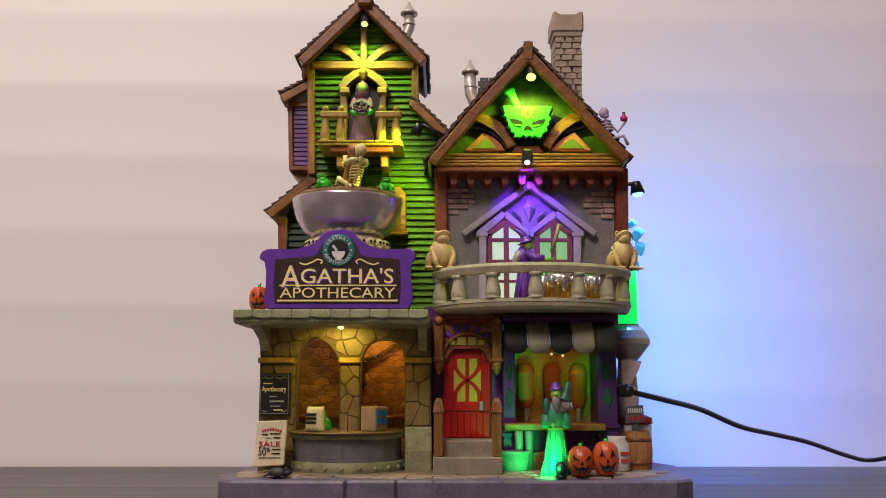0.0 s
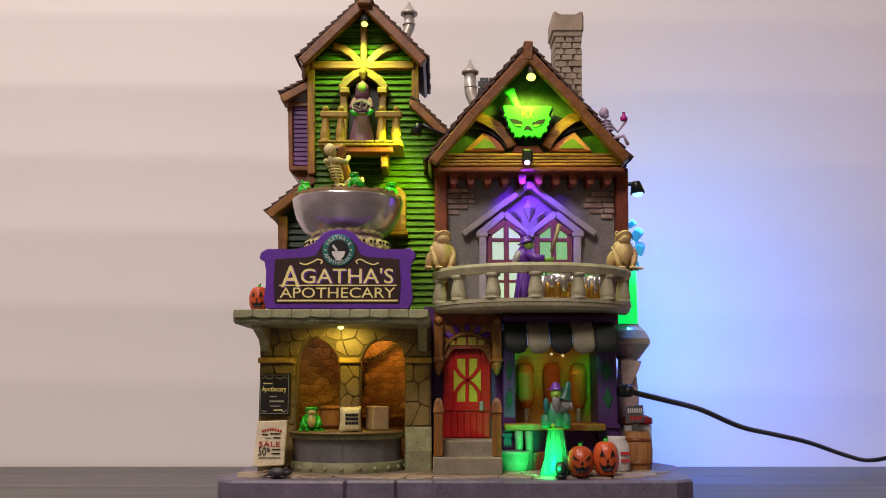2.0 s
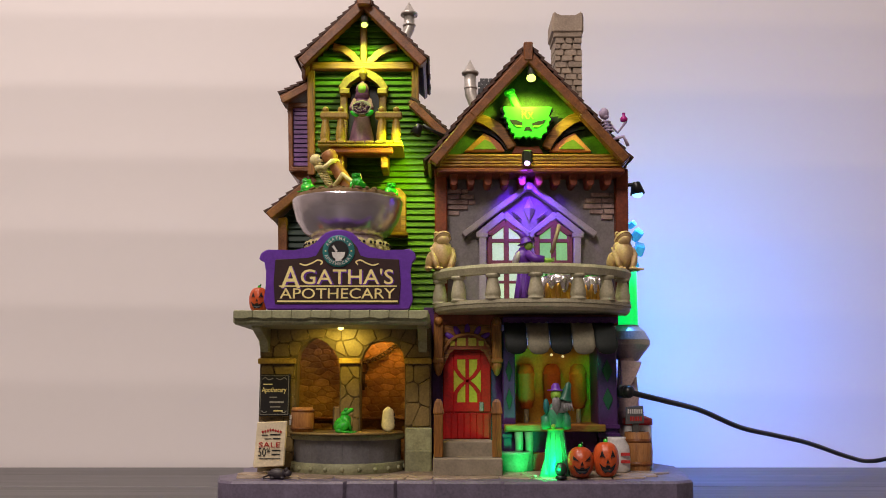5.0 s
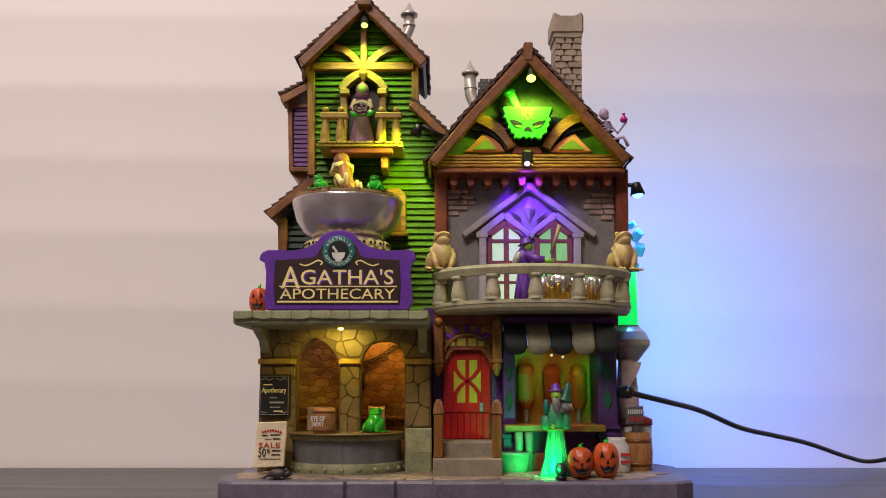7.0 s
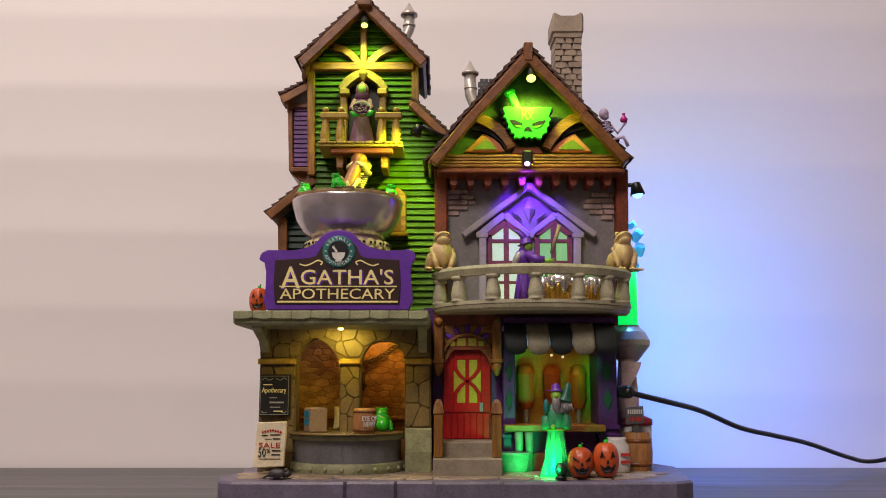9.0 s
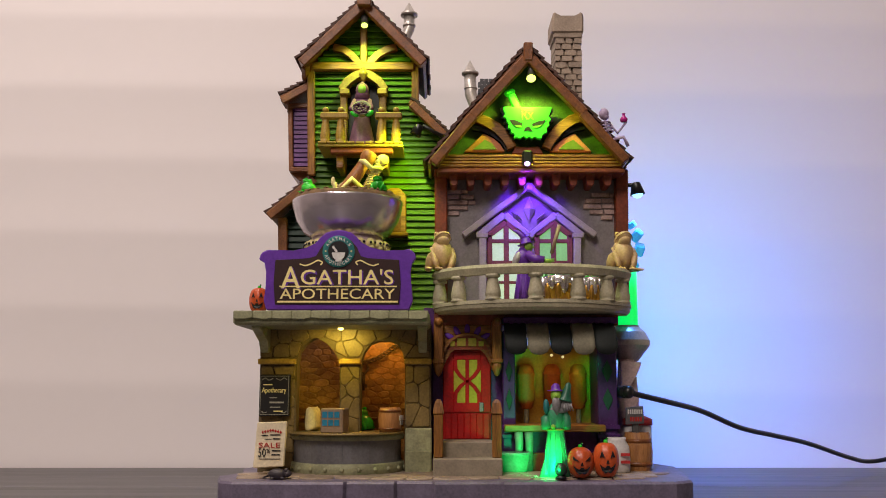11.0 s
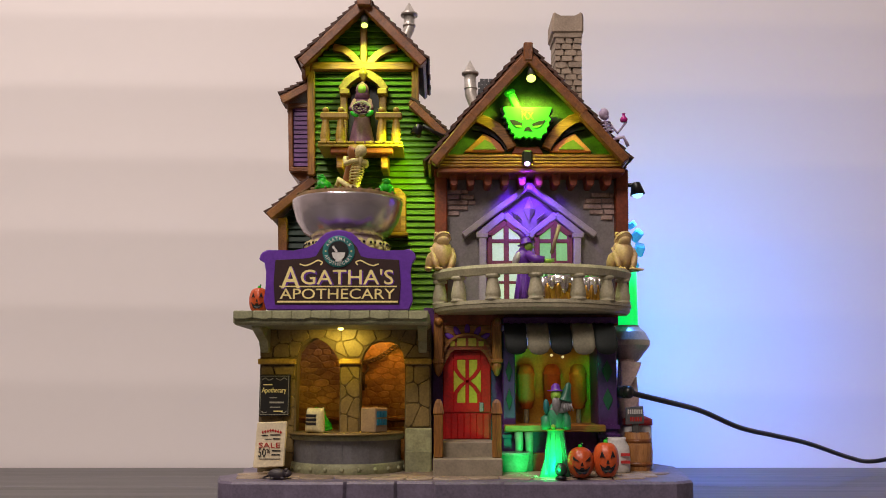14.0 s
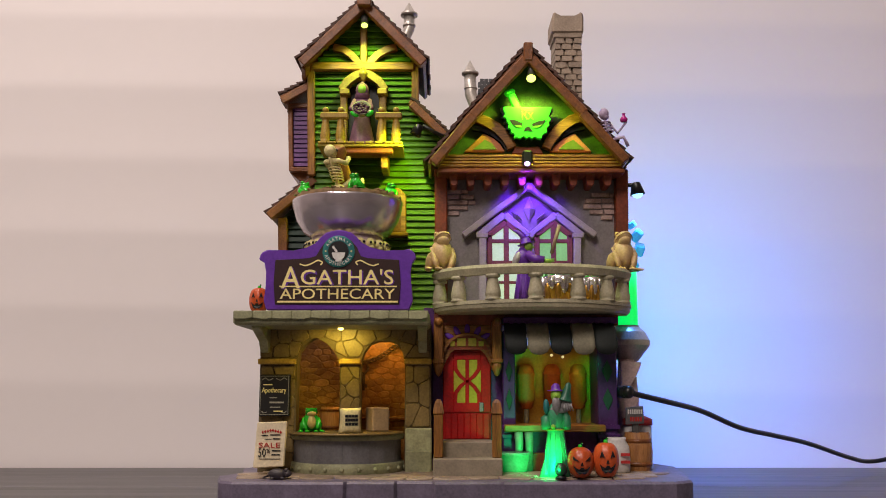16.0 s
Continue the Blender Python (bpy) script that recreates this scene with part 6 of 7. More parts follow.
def right_corner():
    bx = 0.1365
    th = thing("barrel", (bx, 0.008, TOP), "brown wooden barrel beside the pumpkins", "barrel", "barrels")
    hb = 0.05148 - TOP
    barrel(th, (bx, 0.008, TOP), 0.01032, hb, WICKER)
    sg = thing("price_sign", (0.13531, 0.006, TOP + hb * 0.955), "small dark grey sign on a stick in the barrel", "sign")
    part("stick", box(B(), 0.13299, 0.13736, 0.05078, 0.0586, 0.005, 0.008, 0.0004), IRON, sg)
    board = part("board", prism(B(), [(0.1279, 0.05671), (0.12864, 0.06882), (0.14058, 0.06961), (0.14099, 0.05749)], 0.0035, 0.0055, 0.0004), SLATE, sg)
    for i in range(7):
        a = 0.12954 + i * 0.00152
        part("mark", box(B(), a, a + 0.00098, 0.06415, 0.06728, 0.0031, 0.0036), WHITE, board)
    for i in range(5):
        a = 0.13099 + i * 0.00176
        part("mark", box(B(), a, a + 0.00123, 0.05908, 0.0622, 0.0031, 0.0036), REDINK, board)
    # flour sack
    c = Vector((0.11842, -0.012, TOP))
    hh = 0.04892 - TOP
    bm = lathe(B(), [(0.006, 0), (0.0088, 0.002), (0.0092, hh * 0.4), (0.0085, hh * 0.75), (0.006, hh * 0.92), (0.0066, hh), (0.003, hh * 0.97), (0, hh * 0.95)], c, 18, sy=0.7)
    th = thing("flour_sack", tuple(c), "plump white sack with red print behind the pumpkin", "sack")
    part("bag", bm, WHITE, th)
    for i in range(2):
        part("mark", box(B(), c.x + 0.0015, c.x + 0.0075, TOP + hh * (0.3 + i * 0.2), TOP + hh * (0.38 + i * 0.2), -0.0192, -0.0175), REDINK, th)
    c = Vector((0.14145, 0.03, TOP))
    # white sack with a red band, simplified to a lidded canister
    th = thing("red_banded_sack", tuple(c), "white sack with a red band behind the barrel, built as a lidded canister", "canister")
    hh = 0.05985 - TOP
    part("jar", lathe(B(), [(0.0095, 0), (0.01, 0.001), (0.01, hh * 0.85), (0.008, hh * 0.9)], c, 20), WHITE, th)
    part("lid", lathe(B(), [(0.0108, hh * 0.88), (0.0108, hh), (0.006, hh * 1.06), (0, hh * 1.07)], c, 20), REDINK, th, "red lid")
    # glowing tube on the side of the house
    c = Vector((0.1388, 0.045, TOP))
    th = thing("potion_still", tuple(c), "side still with a glowing green tube and silver funnel", "still")
    zt, z0, z1, z2 = 0.18035, 0.12785, 0.1168, 0.10369
    r = 0.00827
    part("tube", lathe(B(), [(r, z0 - TOP), (r, zt - TOP)], c, 28), TUBE_GREEN, th, "glowing green tube")
    rf = 0.01654
    part("funnel", lathe(B(), [(r * 0.8, z2 - TOP - 0.002), (r * 1.05, z2 - TOP), (rf, z1 - TOP - 0.003), (rf, z1 - TOP + 0.001), (rf * 0.8, z0 - TOP - 0.004), (r * 1.08, z0 - TOP), (r * 1.08, z0 - TOP + 0.001)], c, 40, smooth=False), PIPE, th, "dull silver funnel")
    part("column", lathe(B(), [(0.007, 0), (0.0085, 0.002), (0.0075, 0.02), (0.0085, 0.05), (0.006, z2 - TOP)], c + Vector((-0.002, -0.004, 0)), 20), PINKWHITE, th)
    part("flag_panel", prism(B(), [(0.13038, 0.10197), (0.14572, 0.10115), (0.14389, 0.09579), (0.13732, 0.08348), (0.13061, 0.0802)], 0.028, 0.032, 0.0006), PINKWHITE, th)
    # translucent cubes above the tube, their blue light put in as material glow
    for p, s in (((0.14565, 0.05, 0.20658), 0.003), ((0.14975, 0.052, 0.19896), 0.0045), ((0.15116, 0.052, 0.18793), 0.0045), ((0.14746, 0.055, 0.17514), 0.004)):
        m = Matrix.Translation(p) @ Matrix.Rotation(0.6 + p[2] * 40, 4, "Y") @ Matrix.Rotation(0.5, 4, "Z")
        bm = box(B(), -s, s, -s * 0.8, s * 0.8, -s, s, s * 0.25)
        bm.transform(m)
        part("ice_cube", bm, CRYSTAL, th, "blue translucent cube")
    # blue lamp
    th = thing("wall_lamp", (0.14291, 0.045, 0.23622), "black wall lamp with a bright blue bulb", "wall lamp")
    part("arm", tube(B(), [(0.13945, 0.045, 0.23711), (0.1473, 0.045, 0.23711), (0.14943, 0.045, 0.23578)], 0.0016, 8), BLACK, th)
    part("shade", lathe(B(), [(0.003, 0.0055), (0.0034, 0.005), (0.0058, -0.004), (0.0052, -0.004), (0.003, 0.003)], (0.14937, 0.045, 0.23355), 16, turn=Matrix.Rotation(radians(-8), 4, "Y")), BLACK, th)
    part("bulb", ball(B(), (0.1497, 0.045, 0.23), 0.0042, 0.0042, 0.0032), BULB_BLUE, th)
    # power cable
    pts = [Vector(p) for p in [(0.12976, 0, 0.07943), (0.13682, 0, 0.07748), (0.16111, 0.02, 0.0725), (0.19599, 0.06, 0.0652), (0.23781, 0.1, 0.051), (0.27824, 0.14, 0.04305), (0.32145, 0.18, 0.03436), (0.37641, 0.23, 0.01927), (0.41037, 0.26, 0.01298), (0.44803, 0.27, 0.0171), (0.51921, 0.3, 0.01841)]]
    fine = []
    for i in range(len(pts) - 1):
        p0, p1, p2, p3 = pts[max(0, i - 1)], pts[i], pts[i + 1], pts[min(len(pts) - 1, i + 2)]
        for k in range(6):
            t = k / 6
            fine.append(0.5 * (2 * p1 + (p2 - p0) * t + (2 * p0 - 5 * p1 + 4 * p2 - p3) * t * t + (3 * p1 - p0 - 3 * p2 + p3) * t ** 3))
    fine.append(pts[-1])
    th = thing("power_cable", tuple(fine[0]), "black power cable plugged into the house and trailing over the table", "cable")
    part("cord", tube(B(), fine, 0.00204, 10), BLACK, th)
    part("plug", ball(tube(B(), [fine[0] + Vector((-0.003, 0.012, 0)), fine[0]], 0.0045, 12), fine[0], 0.0046), BLACK, th)


SLATE = mat("slate_grey", (0.12, 0.12, 0.122), 0.6)
REDINK = mat("red_paint", (0.5, 0.03, 0.025), 0.5)
right_corner()


def front_left():
    # sale board
    th = thing("sale_board", (-0.11472, -0.03, TOP), "cream sandwich board advertising a sale", "sign")
    y = -0.031
    board = part("board", prism(B(), [(-0.12534, 0.02967), (-0.12358, 0.05942), (-0.10369, 0.06016), (-0.10522, 0.03077)], y, y + 0.004, 0.0006), CARD, th)
    words("SALE", REDINK, board, -0.11492, 0.04468, y - 0.0005, 0.01403, 0.00331, bold=0.0)
    words("50", INK, board, -0.11966, 0.03991, y - 0.0005, 0.00507, 0.00546, bold=0.0)
    words("%", INK, board, -0.11557, 0.04101, y - 0.0005, 0.00234, 0.00273, bold=0.0)
    for i in range(8):
        x, z = -0.1195 + i * 0.0017, 0.0545 - 0.0004 * abs(i - 3.5)
        part("mark", prism(B(), [(x - 0.0009, z), (x, z - 0.0011), (x + 0.0007, z), (x, z + 0.0011)], y - 0.0006, y - 0.0002), REDINK, board)
    part("mark", box(B(), -0.12015, -0.11603, 0.05061, 0.05135, y - 0.0006, y - 0.0002), INK, board)
    part("mark", box(B(), -0.11455, -0.10781, 0.05098, 0.05171, y - 0.0006, y - 0.0002), INK, board)
    part("mark", box(B(), -0.11821, -0.11373, 0.0484, 0.04877, y - 0.0006, y - 0.0002), INK, board)
    part("mark", box(B(), -0.11261, -0.10774, 0.0484, 0.04914, y - 0.0006, y - 0.0002), INK, board)
    part("mark", box(B(), -0.11315, -0.10755, 0.0407, 0.04144, y - 0.0006, y - 0.0002), INK, board)
    part("mark", box(B(), -0.11346, -0.10786, 0.03814, 0.03888, y - 0.0006, y - 0.0002), INK, board)
    part("mark", box(B(), -0.12159, -0.10742, 0.03559, 0.03595, y - 0.0006, y - 0.0002), INK, board)
    part("rear_leaf", prism(B(), [(-0.12752, 0.02991), (-0.12525, 0.0568), (-0.10616, 0.0568), (-0.10781, 0.03066)], -0.021, -0.018, 0.0004), CARD, th)
    # chalkboard
    th = thing("chalkboard", (-0.11676, -0.004, 0.06278), "black framed chalkboard menu on the stall pier", "chalkboard")
    y = -0.0055
    b = part("board", box(B(), -0.12755, -0.10636, 0.0628, 0.09151, y, 0.0, 0.0006), BLACK, th)
    words("Apothecary", GOLD, b, -0.11727, 0.08022, y - 0.0004, 0.01698, 0.00445, bold=0.01)
    part("mark", box(B(), -0.12482, -0.11854, 0.0841, 0.08488, y - 0.0005, y - 0.0001), GOLD, b)
    part("mark", box(B(), -0.12026, -0.11517, 0.07518, 0.07595, y - 0.0005, y - 0.0001), CHALK, b)
    part("mark", box(B(), -0.12018, -0.11039, 0.0717, 0.07286, y - 0.0005, y - 0.0001), CHALK, b)
    part("mark", box(B(), -0.1197, -0.11266, 0.06861, 0.06938, y - 0.0005, y - 0.0001), CHALK, b)
    part("mark", box(B(), -0.11728, -0.11103, 0.06591, 0.06668, y - 0.0005, y - 0.0001), GOLD, b)
    for x0, x1, z0, z1 in ((-0.1268, -0.1071, 0.0902, 0.0905), (-0.1268, -0.1071, 0.0638, 0.0641), (-0.1268, -0.1265, 0.0641, 0.0902), (-0.1074, -0.1071, 0.0641, 0.0902)):
        part("border", box(B(), x0, x1, z0, z1, y - 0.0005, y - 0.0001), CHALK, b)
    for d in (-1, 1):
        pts = glide([(-0.117 + d * 0.0085, 0.0878), (-0.117 + d * 0.0065, 0.0891), (-0.117 + d * 0.004, 0.0876), (-0.117 + d * 0.001, 0.0888)])
        part("flourish", strip(B(), pts, 0.0005, y - 0.0005, y - 0.0001), CHALK, b)
        pts = glide([(-0.117 + d * 0.0085, 0.0664), (-0.117 + d * 0.007, 0.0651), (-0.117 + d * 0.005, 0.0658)])
        part("flourish", strip(B(), pts, 0.0005, y - 0.0005, y - 0.0001), CHALK, b)
    # rat
    c = Vector((-0.10657, -0.046, TOP - 0.0002))
    bm = ball(B(), c + Vector((0, 0, 0.003)), 0.0062, 0.0034, 0.0034)
    ball(bm, c + Vector((0.0062, 0, 0.0032)), 0.003, 0.0024, 0.0022)
    for d in (-1, 1):
        ball(bm, c + Vector((0.0055, d * 0.0018, 0.0055)), 0.0011, 0.0006, 0.0012)
        for f in (-0.003, 0.0035):
            ball(bm, c + Vector((f, d * 0.0024, 0.0006)), 0.0016, 0.0009, 0.0008)
    tube(bm, [c + Vector((-0.0055, 0, 0.002)), c + Vector((-0.009, -0.002, 0.0008)), c + Vector((-0.008, -0.006, 0.0006)), c + Vector((-0.002, -0.0075, 0.0006))], 0.0007, 6, 0.0003)
    solo("rat_figurine", bm, RATGREY, tuple(c), "tiny dark grey rat figurine on the paving", "figurine")


CARD = mat("cream_card", (0.88, 0.76, 0.52), 0.6, vary=0.1, bump=0.1, rand=0)
INK = mat("black_ink", (0.02, 0.018, 0.016), 0.6, bump=0)
CHALK = mat("chalk", (0.35, 0.33, 0.28), 0.8, bump=0)
RATGREY = mat("rat_grey", (0.045, 0.036, 0.042), 0.5)
front_left()


def cauldrons():
    # gold and silver pots on the balcony
    for u, r, s in (((0.08173, -0.008, 0.14694), 0.0125, 1.0), ((0.10601, 0, 0.14774), 0.00694, 1.0)):
        c = Vector((u[0], u[1], BALCONY_FLOOR))
        th = thing("cauldron", tuple(c), "gold cauldron with silver drips beside the witch", "cauldron", "cauldrons on the balcony")
        h = 0.02016
        part("pot", lathe(B(), [(r * 0.5, 0), (r * 0.85, h * 0.12), (r, h * 0.4), (r * 0.95, h * 0.62), (r * 0.8, h * 0.8), (r * 0.9, h * 0.86), (r * 0.7, h * 0.86), (0, h * 0.8)], c, 28), POTGOLD, th)
        part("drip", lathe(B(), [(r * 0.99, h * 0.6), (r * 0.98, h * 0.66), (r * 0.88, h * 0.8), (r * 0.93, h * 0.9), (r * 0.6, h * 0.95), (0, h * 0.95)], c, 28), SILVER, th)
        for i in range(9):
            a = i * math.tau / 9
            k = (0.26, 0.12, 0.2, 0.3, 0.1)[i % 5]
            part("drop", ball(B(), c + Vector((r * 0.95 * math.cos(a), r * 0.95 * math.sin(a), h * (0.72 - k * 0.7))), r * (0.16 + k * 0.5), r * 0.14, h * (0.1 + k), seg=12), SILVER, th)
            q = a + 0.35
            part("rib", ball(B(), c + Vector((r * 0.9 * math.cos(q), r * 0.9 * math.sin(q), h * 0.34)), r * 0.2, r * 0.2, h * 0.34, seg=10), POTGOLD, th)
        for i in range(7):
            a = i * 2.4
            part("bubble", ball(B(), c + Vector((r * 0.55 * math.cos(a), r * 0.5 * math.sin(a), h * (1.0 + 0.06 * (i % 4)))), r * (0.16 + 0.05 * (i % 3)), seg=10), FROTH, th)
        part("froth", ball(ball(B(), c + Vector((-r * 0.5, 0, h * 0.97)), r * 0.3, seg=8), c + Vector((r * 0.3, 0, h * 0.98)), r * 0.35, seg=8), FROGGREEN, th)
    # tub and pot legs under the shop window, coloured as green-lit
    c = Vector((0.0493, -0.004, TOP))
    h = 0.0385 - TOP
    th = thing("stone_tub", tuple(c), "white round tub standing beside the steps, green light in its colour", "tub")
    part("bowl", lathe(B(), [(0.00683, 0), (0.00884, 0.0015), (0.01025, h * 0.45), (0.01065, h * 0.8), (0.01125, h * 0.84), (0.01125, h), (0.00965, h), (0.00924, h * 0.8), (0, h * 0.8)], c, 28, sy=0.75), TUBGREEN, th)
    # two legs of a pot, tapered like drips; green light is in their paint
    for x in (0.05246, 0.0595):
        th = thing("dripping_pot_leg", (x, -0.001, 0.03846), "pot leg hanging under the window shelf, green light in its colour", "candle", "candles under the shop sill")
        bm = tube(B(), [(x, -0.001, 0.05191), (x + 0.0004, -0.001, 0.04344), (x, -0.001, TOP)], 0.0032, 10, 0.0024)
        part("wax", bm, TUBGREEN, th)
    # ground spot lamp
    c = Vector((0.07561, -0.05, TOP))
    th = thing("ground_spotlight", tuple(c), "small black ground spotlight glowing green", "spot lamp")
    part("body", ball(B(), c + Vector((0, 0, 0.0058)), 0.0042, 0.0036, 0.0044), BLACK, th)
    part("base", lathe(B(), [(0.0036, 0), (0.0034, 0.0016), (0.002, 0.0022)], c, 14), BLACK, th)


# white tub paint with the ground lamp's green light mixed in
TUBGREEN = mat("green_lit_tub_paint", (0.14, 0.3, 0.2), 0.45, vary=0.2)
FROTH = mat("pale_green_froth", (0.45, 0.62, 0.4), 0.35, vary=0.2)
POTGOLD = mat("gold_paint", (0.6, 0.32, 0.06), 0.35, metal=0.6, vary=0.15)
cauldrons()


# ---- the two turntables ----
def herb_bed():
    """The turning bed in the bowl, with the skeleton, its pestle and four frogs."""
    x, y, z = BOWL
    z += 0.0028
    r = 0.03794
    th = thing("herb_turntable", (x, y, z), "turning bed of brown dried herbs in the bowl", "turntable")
    bm = lathe(B(), [(r, -0.0045), (r * 0.98, 0.0), (r * 0.7, 0.0022), (r * 0.3, 0.003), (0, 0.0032)], (x, y, z), 40)
    part("bed", bm, HERB, th)
    rnd = random.Random(8)
    bm = B()
    for i in range(150):
        a, q = rnd.uniform(0, math.tau), r * math.sqrt(rnd.uniform(0.05, 0.97))
        p = Vector((x + q * math.cos(a), y + q * math.sin(a), z + 0.0028 * (1 - (q / r) ** 2) + 0.0004))
        ball(bm, p, rnd.uniform(0.0016, 0.003), rnd.uniform(0.0006, 0.0012), rnd.uniform(0.0006, 0.0014), Matrix.Rotation(rnd.uniform(0, 6), 4, "Z") @ Matrix.Rotation(rnd.uniform(-0.6, 0.6), 4, "Y"), 6)
    tagged(part("herbs", bm, HERB, th), kind="stuff")
    # pestle leans towards the skeleton, which sits along local -y
    o = Vector((x, y, z + 0.002))
    top = o + Vector((0, -0.0205, 0.0325))
    ax = (top - o).normalized()
    turn = Vector((0, 0, 1)).rotation_difference(ax).to_matrix().to_4x4()
    ln = (top - o).length
    part("pestle", lathe(B(), [(0.0056, -0.002), (0.0054, ln * 0.2), (0.0042, ln * 0.76), (0.0046, ln * 0.8), (0.0058, ln * 0.84), (0.0058, ln * 0.96), (0.005, ln), (0, ln * 1.0)], tuple(o + Vector((0, 0.004, 0))), 20, turn=turn), PESTLE, th, "brown wooden pestle")
    bm = B()
    s = o + Vector((0, -0.0105, 0.0))
    ball(bm, s + Vector((0, -0.0015, 0.003)), 0.005, 0.0038, 0.003)
    spine = [s + Vector((0, -0.001, 0.003)), s + Vector((0, -0.0065, 0.011)), s + Vector((0, -0.0125, 0.0195)), s + Vector((0, -0.015, 0.023))]
    tube(bm, spine, 0.0013, 6)
    for i in range(7):
        t = i / 6
        q = s + Vector((0, -0.0045 - 0.0065 * t, 0.0085 + 0.011 * t))
        w = 0.0042 + 0.0007 * math.sin(math.pi * t)
        tube(bm, [q + Vector((w * math.cos(k * math.tau / 12), w * 0.75 * math.sin(k * math.tau / 12) + 0.001, -0.0006 * math.sin(k * math.tau / 12))) for k in range(13)], 0.0006, 5)
    ball(bm, s + Vector((0, -0.0145, 0.0276)), 0.0042, 0.0047, 0.0044)
    ball(bm, s + Vector((0, -0.0113, 0.0266)), 0.0032, 0.003, 0.0028)
    ball(bm, s + Vector((0, -0.0109, 0.024)), 0.0027, 0.0026, 0.0013)
    k0 = len(bm.faces)
    for d in (-1, 1):
        ball(bm, s + Vector((d * 0.0021, -0.0098, 0.0285)), 0.0013, 0.0011, 0.0013, seg=8)
    ball(bm, s + Vector((0, -0.0083, 0.0266)), 0.0006, 0.0006, 0.0009, seg=8)
    ball(bm, s + Vector((0, -0.0097, 0.0251)), 0.0022, 0.0018, 0.0003, seg=8)
    paint(bm, k0, 1)
    k0 = len(bm.faces)
    for d in (-1, 1):
        tube(bm, [s + Vector((d * 0.001, -0.013, 0.0205)), s + Vector((d * 0.0052, -0.0115, 0.0205)), s + Vector((d * 0.0076, -0.005, 0.0195)), s + Vector((d * 0.0064, 0.0, 0.0245)), s + Vector((d * 0.001, 0.0018, 0.0258))], 0.0019, 6)
        tube(bm, [s + Vector((d * 0.0025, -0.001, 0.0035)), s + Vector((d * 0.0076, 0.009, 0.0125 + d * 0.0015)), s + Vector((d * 0.0075, 0.0165, 0.0048 + d * 0.0025)), s + Vector((d * 0.0055, 0.0195, 0.0062 + d * 0.003))], 0.002, 6)
        ball(bm, s + Vector((d * 0.0055, 0.0208, 0.0082 + d * 0.003)), 0.0017, 0.0016, 0.0036)
    paint(bm, k0, 0)
    sk = part("skeleton", bm, BONE, th, "pale yellow skeleton hugging the pestle")
    sk.data.materials.append(BLACK)
    for tf in (2.6, 5.7, 8.7, 12.9):
        a = radians(-90 + 25.7 * (tf - 1.0))
        p = Vector((x + 0.0305 * math.cos(a), y + 0.0305 * math.sin(a), z + 0.0006))
        fr = part("frog", frog(B(), p, 0.0117, math.degrees(a) - 60, 0.92), FROGGREEN, th, "glossy green frog")
        fr.data.materials.append(BLACK)
        fr.data.materials.append(FROGGREEN)
    return th


PESTLE = mat("pestle_wood", (0.36, 0.15, 0.05), 0.45, second=(0.2, 0.07, 0.02))
HERBS = herb_bed()


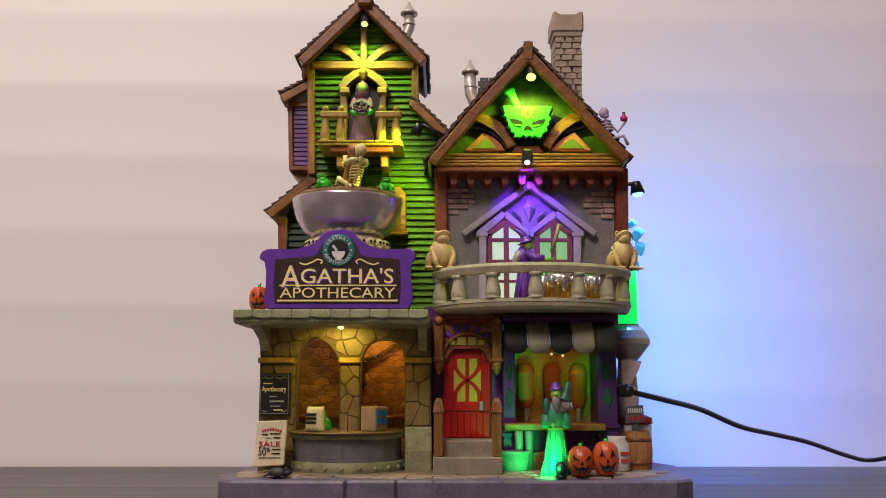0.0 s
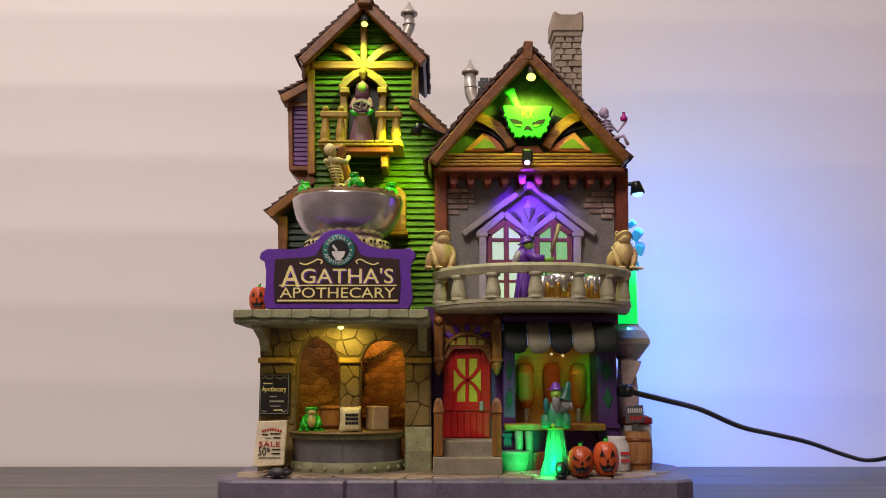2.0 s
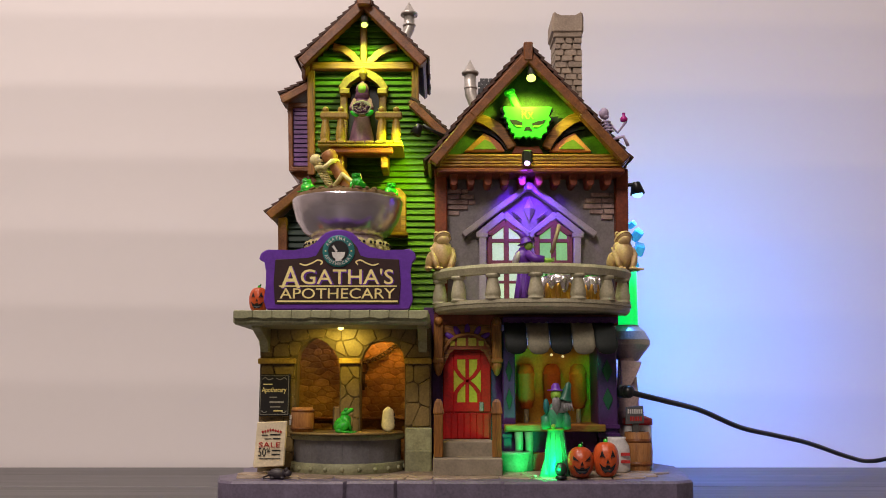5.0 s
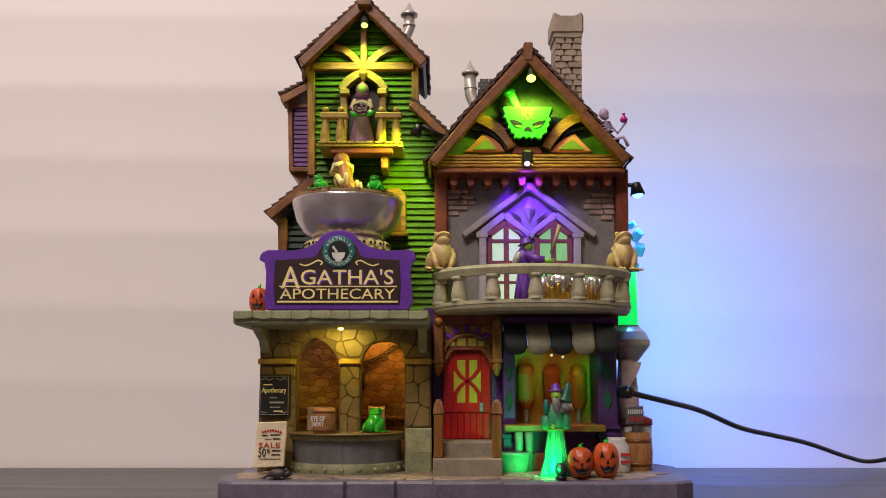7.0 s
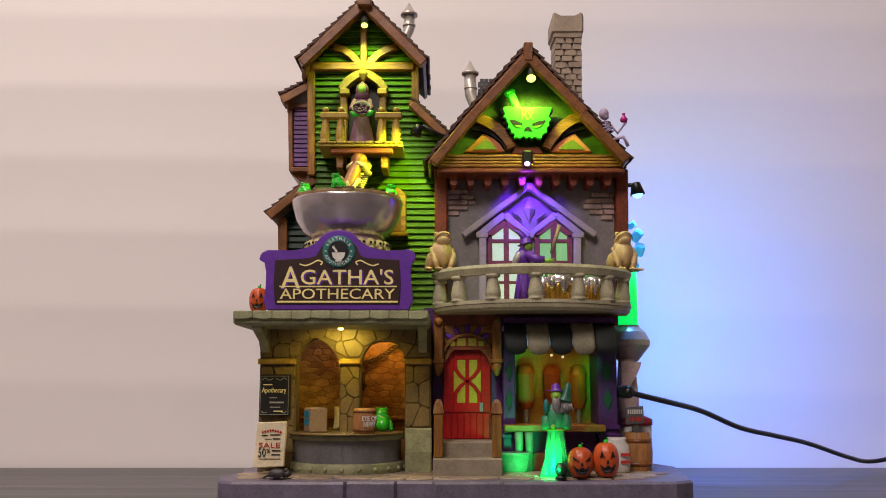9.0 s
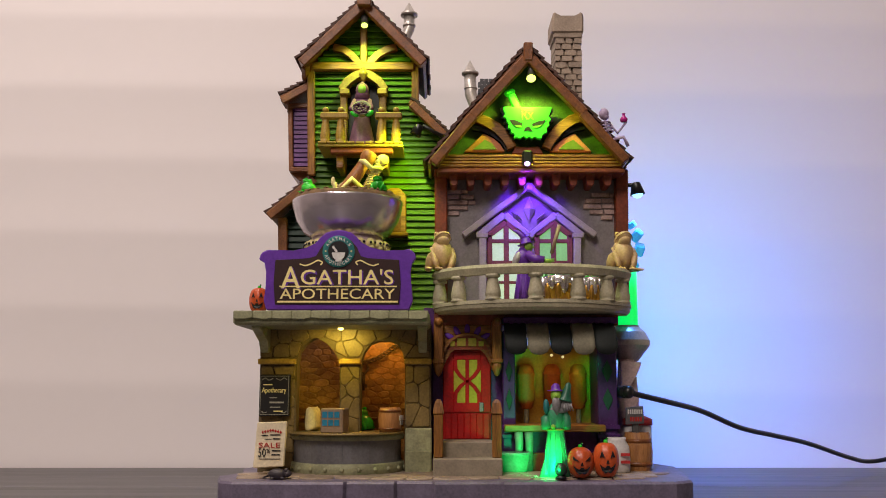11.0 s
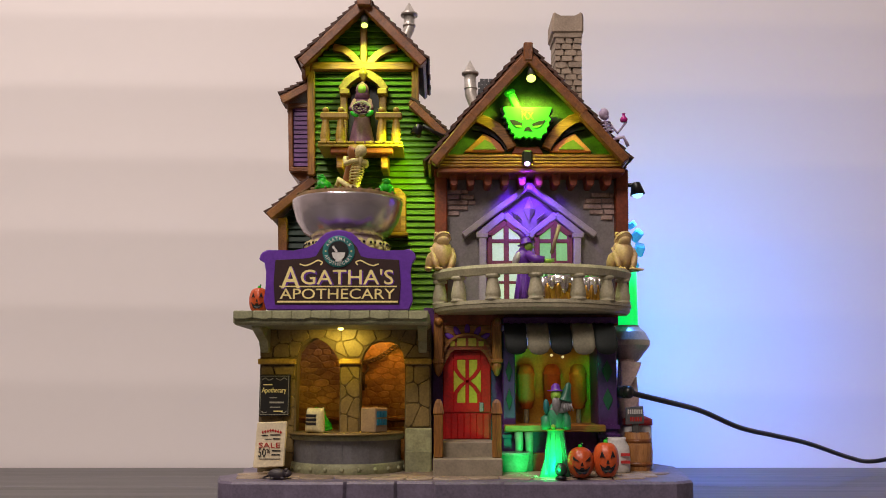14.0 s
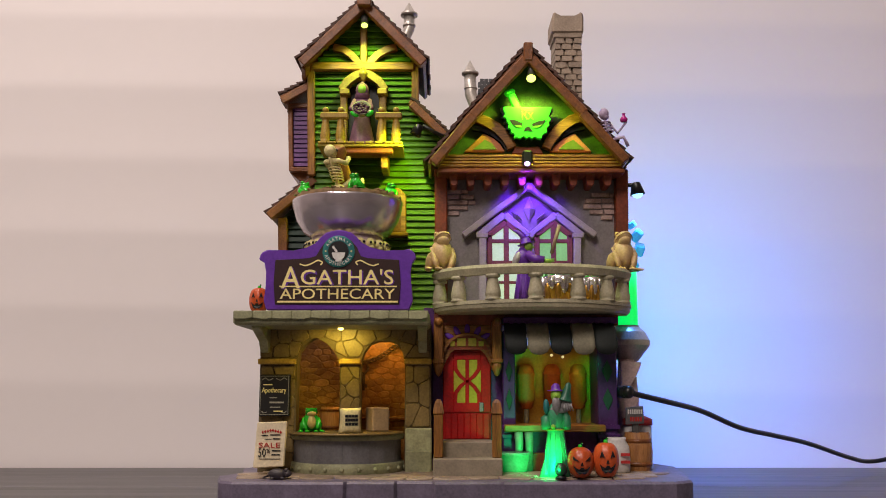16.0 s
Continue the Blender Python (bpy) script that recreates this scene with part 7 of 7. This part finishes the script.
def carousel():
    """The turntable on the stall counter with its four goods."""
    cx, cy, z = -0.06722, 0.002, COUNTER_Z + 0.0006
    th = thing("counter_turntable", (cx, cy, z), "flat turntable with goods on the stall counter", "turntable")
    part("disc", lathe(B(), [(0.0395, -0.0005), (0.0395, 0.0006), (0, 0.0006)], (cx, cy, z), 40), STONE, th)
    z += 0.0006

    def spot(tf, R):
        a = radians(-90 - 25.7 * tf)
        return Vector((cx + R * math.cos(a), cy + R * math.sin(a), z)), a

    # sack
    p, a = spot(1.6, 0.029)
    h = 0.01663
    bm = B()
    nx, nz = 10, 12
    for side in (-1, 1):
        grid = []
        for jz in range(nz + 1):
            v = 2 * jz / nz - 1
            row = []
            for ix in range(nx + 1):
                q = 2 * ix / nx - 1
                wide = 0.007 + 0.0009 * v * v - 0.0004 * v
                puff = (1 - q ** 4) ** 0.5 * (1 - abs(v) ** 5) ** 0.6
                fold = 0.0004 * noise.noise((q * 2.3, v * 2.6, side * 3))
                row.append(bm.verts.new((q * wide, side * (0.0042 - 0.0006 * v) * puff + fold * (puff > 0), h / 2 + v * h / 2 * (1 + 0.06 * q * q))))
            grid.append(row)
        for p0, p1 in zip(grid, grid[1:]):
            for ix in range(nx):
                bm.faces.new((p0[ix], p0[ix + 1], p1[ix + 1], p1[ix])).smooth = True
    bmesh.ops.remove_doubles(bm, verts=bm.verts[:], dist=1e-5)
    bmesh.ops.recalc_face_normals(bm, faces=bm.faces[:])
    m = Matrix.Translation(p) @ Matrix.Rotation(a + math.pi / 2 + 0.15, 4, "Z")
    bm.transform(m)
    sack = part("sack", bm, SACKCLOTH, th, "cream cloth sack with black print")
    for r, n in ((0.7, 4), (0.54, 5), (0.38, 4)):
        for i in range(n):
            bm = box(B(), -0.0044 + i * 0.0088 / n, -0.0044 + (i + 0.86) * 0.0088 / n, h * (r - 0.06), h * (r + 0.05), -0.0047, -0.0036)
            bm.transform(m)
            part("mark", bm, INK, sack)
    # frog
    p, a = spot(4.9, 0.025)
    fr = part("frog", frog(B(), p, 0.0166, math.degrees(a) + 88, 1.0), FROGGREEN, th, "glossy green frog with a pale belly")
    fr.data.materials.append(BLACK)
    fr.data.materials.append(FROGBELLY)
    # barrel
    p, a = spot(7.9, 0.031)
    m = Matrix.Translation(p) @ Matrix.Rotation(a + math.pi / 2, 4, "Z")
    hb = 0.01663
    bm = lathe(B(), [(0.007, 0), (0.0078, hb * 0.2), (0.0081, hb * 0.5), (0.0078, hb * 0.8), (0.007, hb), (0.0062, hb), (0.0062, hb * 0.94), (0, hb * 0.94)], p, 24)
    keg = part("keg", bm, WICKER, th, "brown wooden keg lettered in white")
    for t in (0.14, 0.86):
        part("hoop", lathe(B(), [(0.0072, hb * (t - 0.05)), (0.008, hb * (t - 0.05)), (0.008, hb * (t + 0.05)), (0.0072, hb * (t + 0.05))], p, 24), BROWN, keg)
    for text, zz in (("EYE OF", 0.6), ("NEWT", 0.38)):
        words(text, WHITE, keg, 0, 0, 0, 0.0108 if text != "NEWT" else 0.0085, 0.0032, turn=m @ Matrix.Translation((0, -0.0082, hb * zz)), bold=0.02)
    # box
    p, a = spot(11.6, 0.0225)
    m = Matrix.Translation(p) @ Matrix.Rotation(a + math.pi / 2, 4, "Z")
    bm = box(B(), -0.008, 0.008, 0, 0.01663, -0.0062, 0.0062, 0.0008)
    bm.transform(m)
    bx = part("carton", bm, CARTON, th, "brown paper parcel with blue labels")
    hb = 0.01663
    for j, n in ((0.62, 3), (0.3, 3)):
        for i in range(n):
            bm = box(B(), -0.0064 + i * 0.013 / n, -0.0064 + (i + 0.8) * 0.013 / n, hb * j, hb * (j + 0.24), -0.0067, -0.006)
            bm.transform(m)
            part("mark", bm, BLUEINK, bx)
    return th


SACKCLOTH = mat("sack_cloth", (0.78, 0.68, 0.36), 0.7, vary=0.15)
BLUEINK = mat("blue_print", (0.02, 0.25, 0.4), 0.5, bump=0)
GOODS = carousel()


# ---- movement ----
def motions():
    t = [i * 0.5 for i in range(33)]
    herbs, goods = tuple(HERBS.location), tuple(GOODS.location)
    walk(HERBS, [(s, pose(*herbs, 0, 0, -25.7 * (s - 1.0))) for s in t])
    walk(GOODS, [(s, pose(*goods, 0, 0, 25.7 * s)) for s in t])


motions()
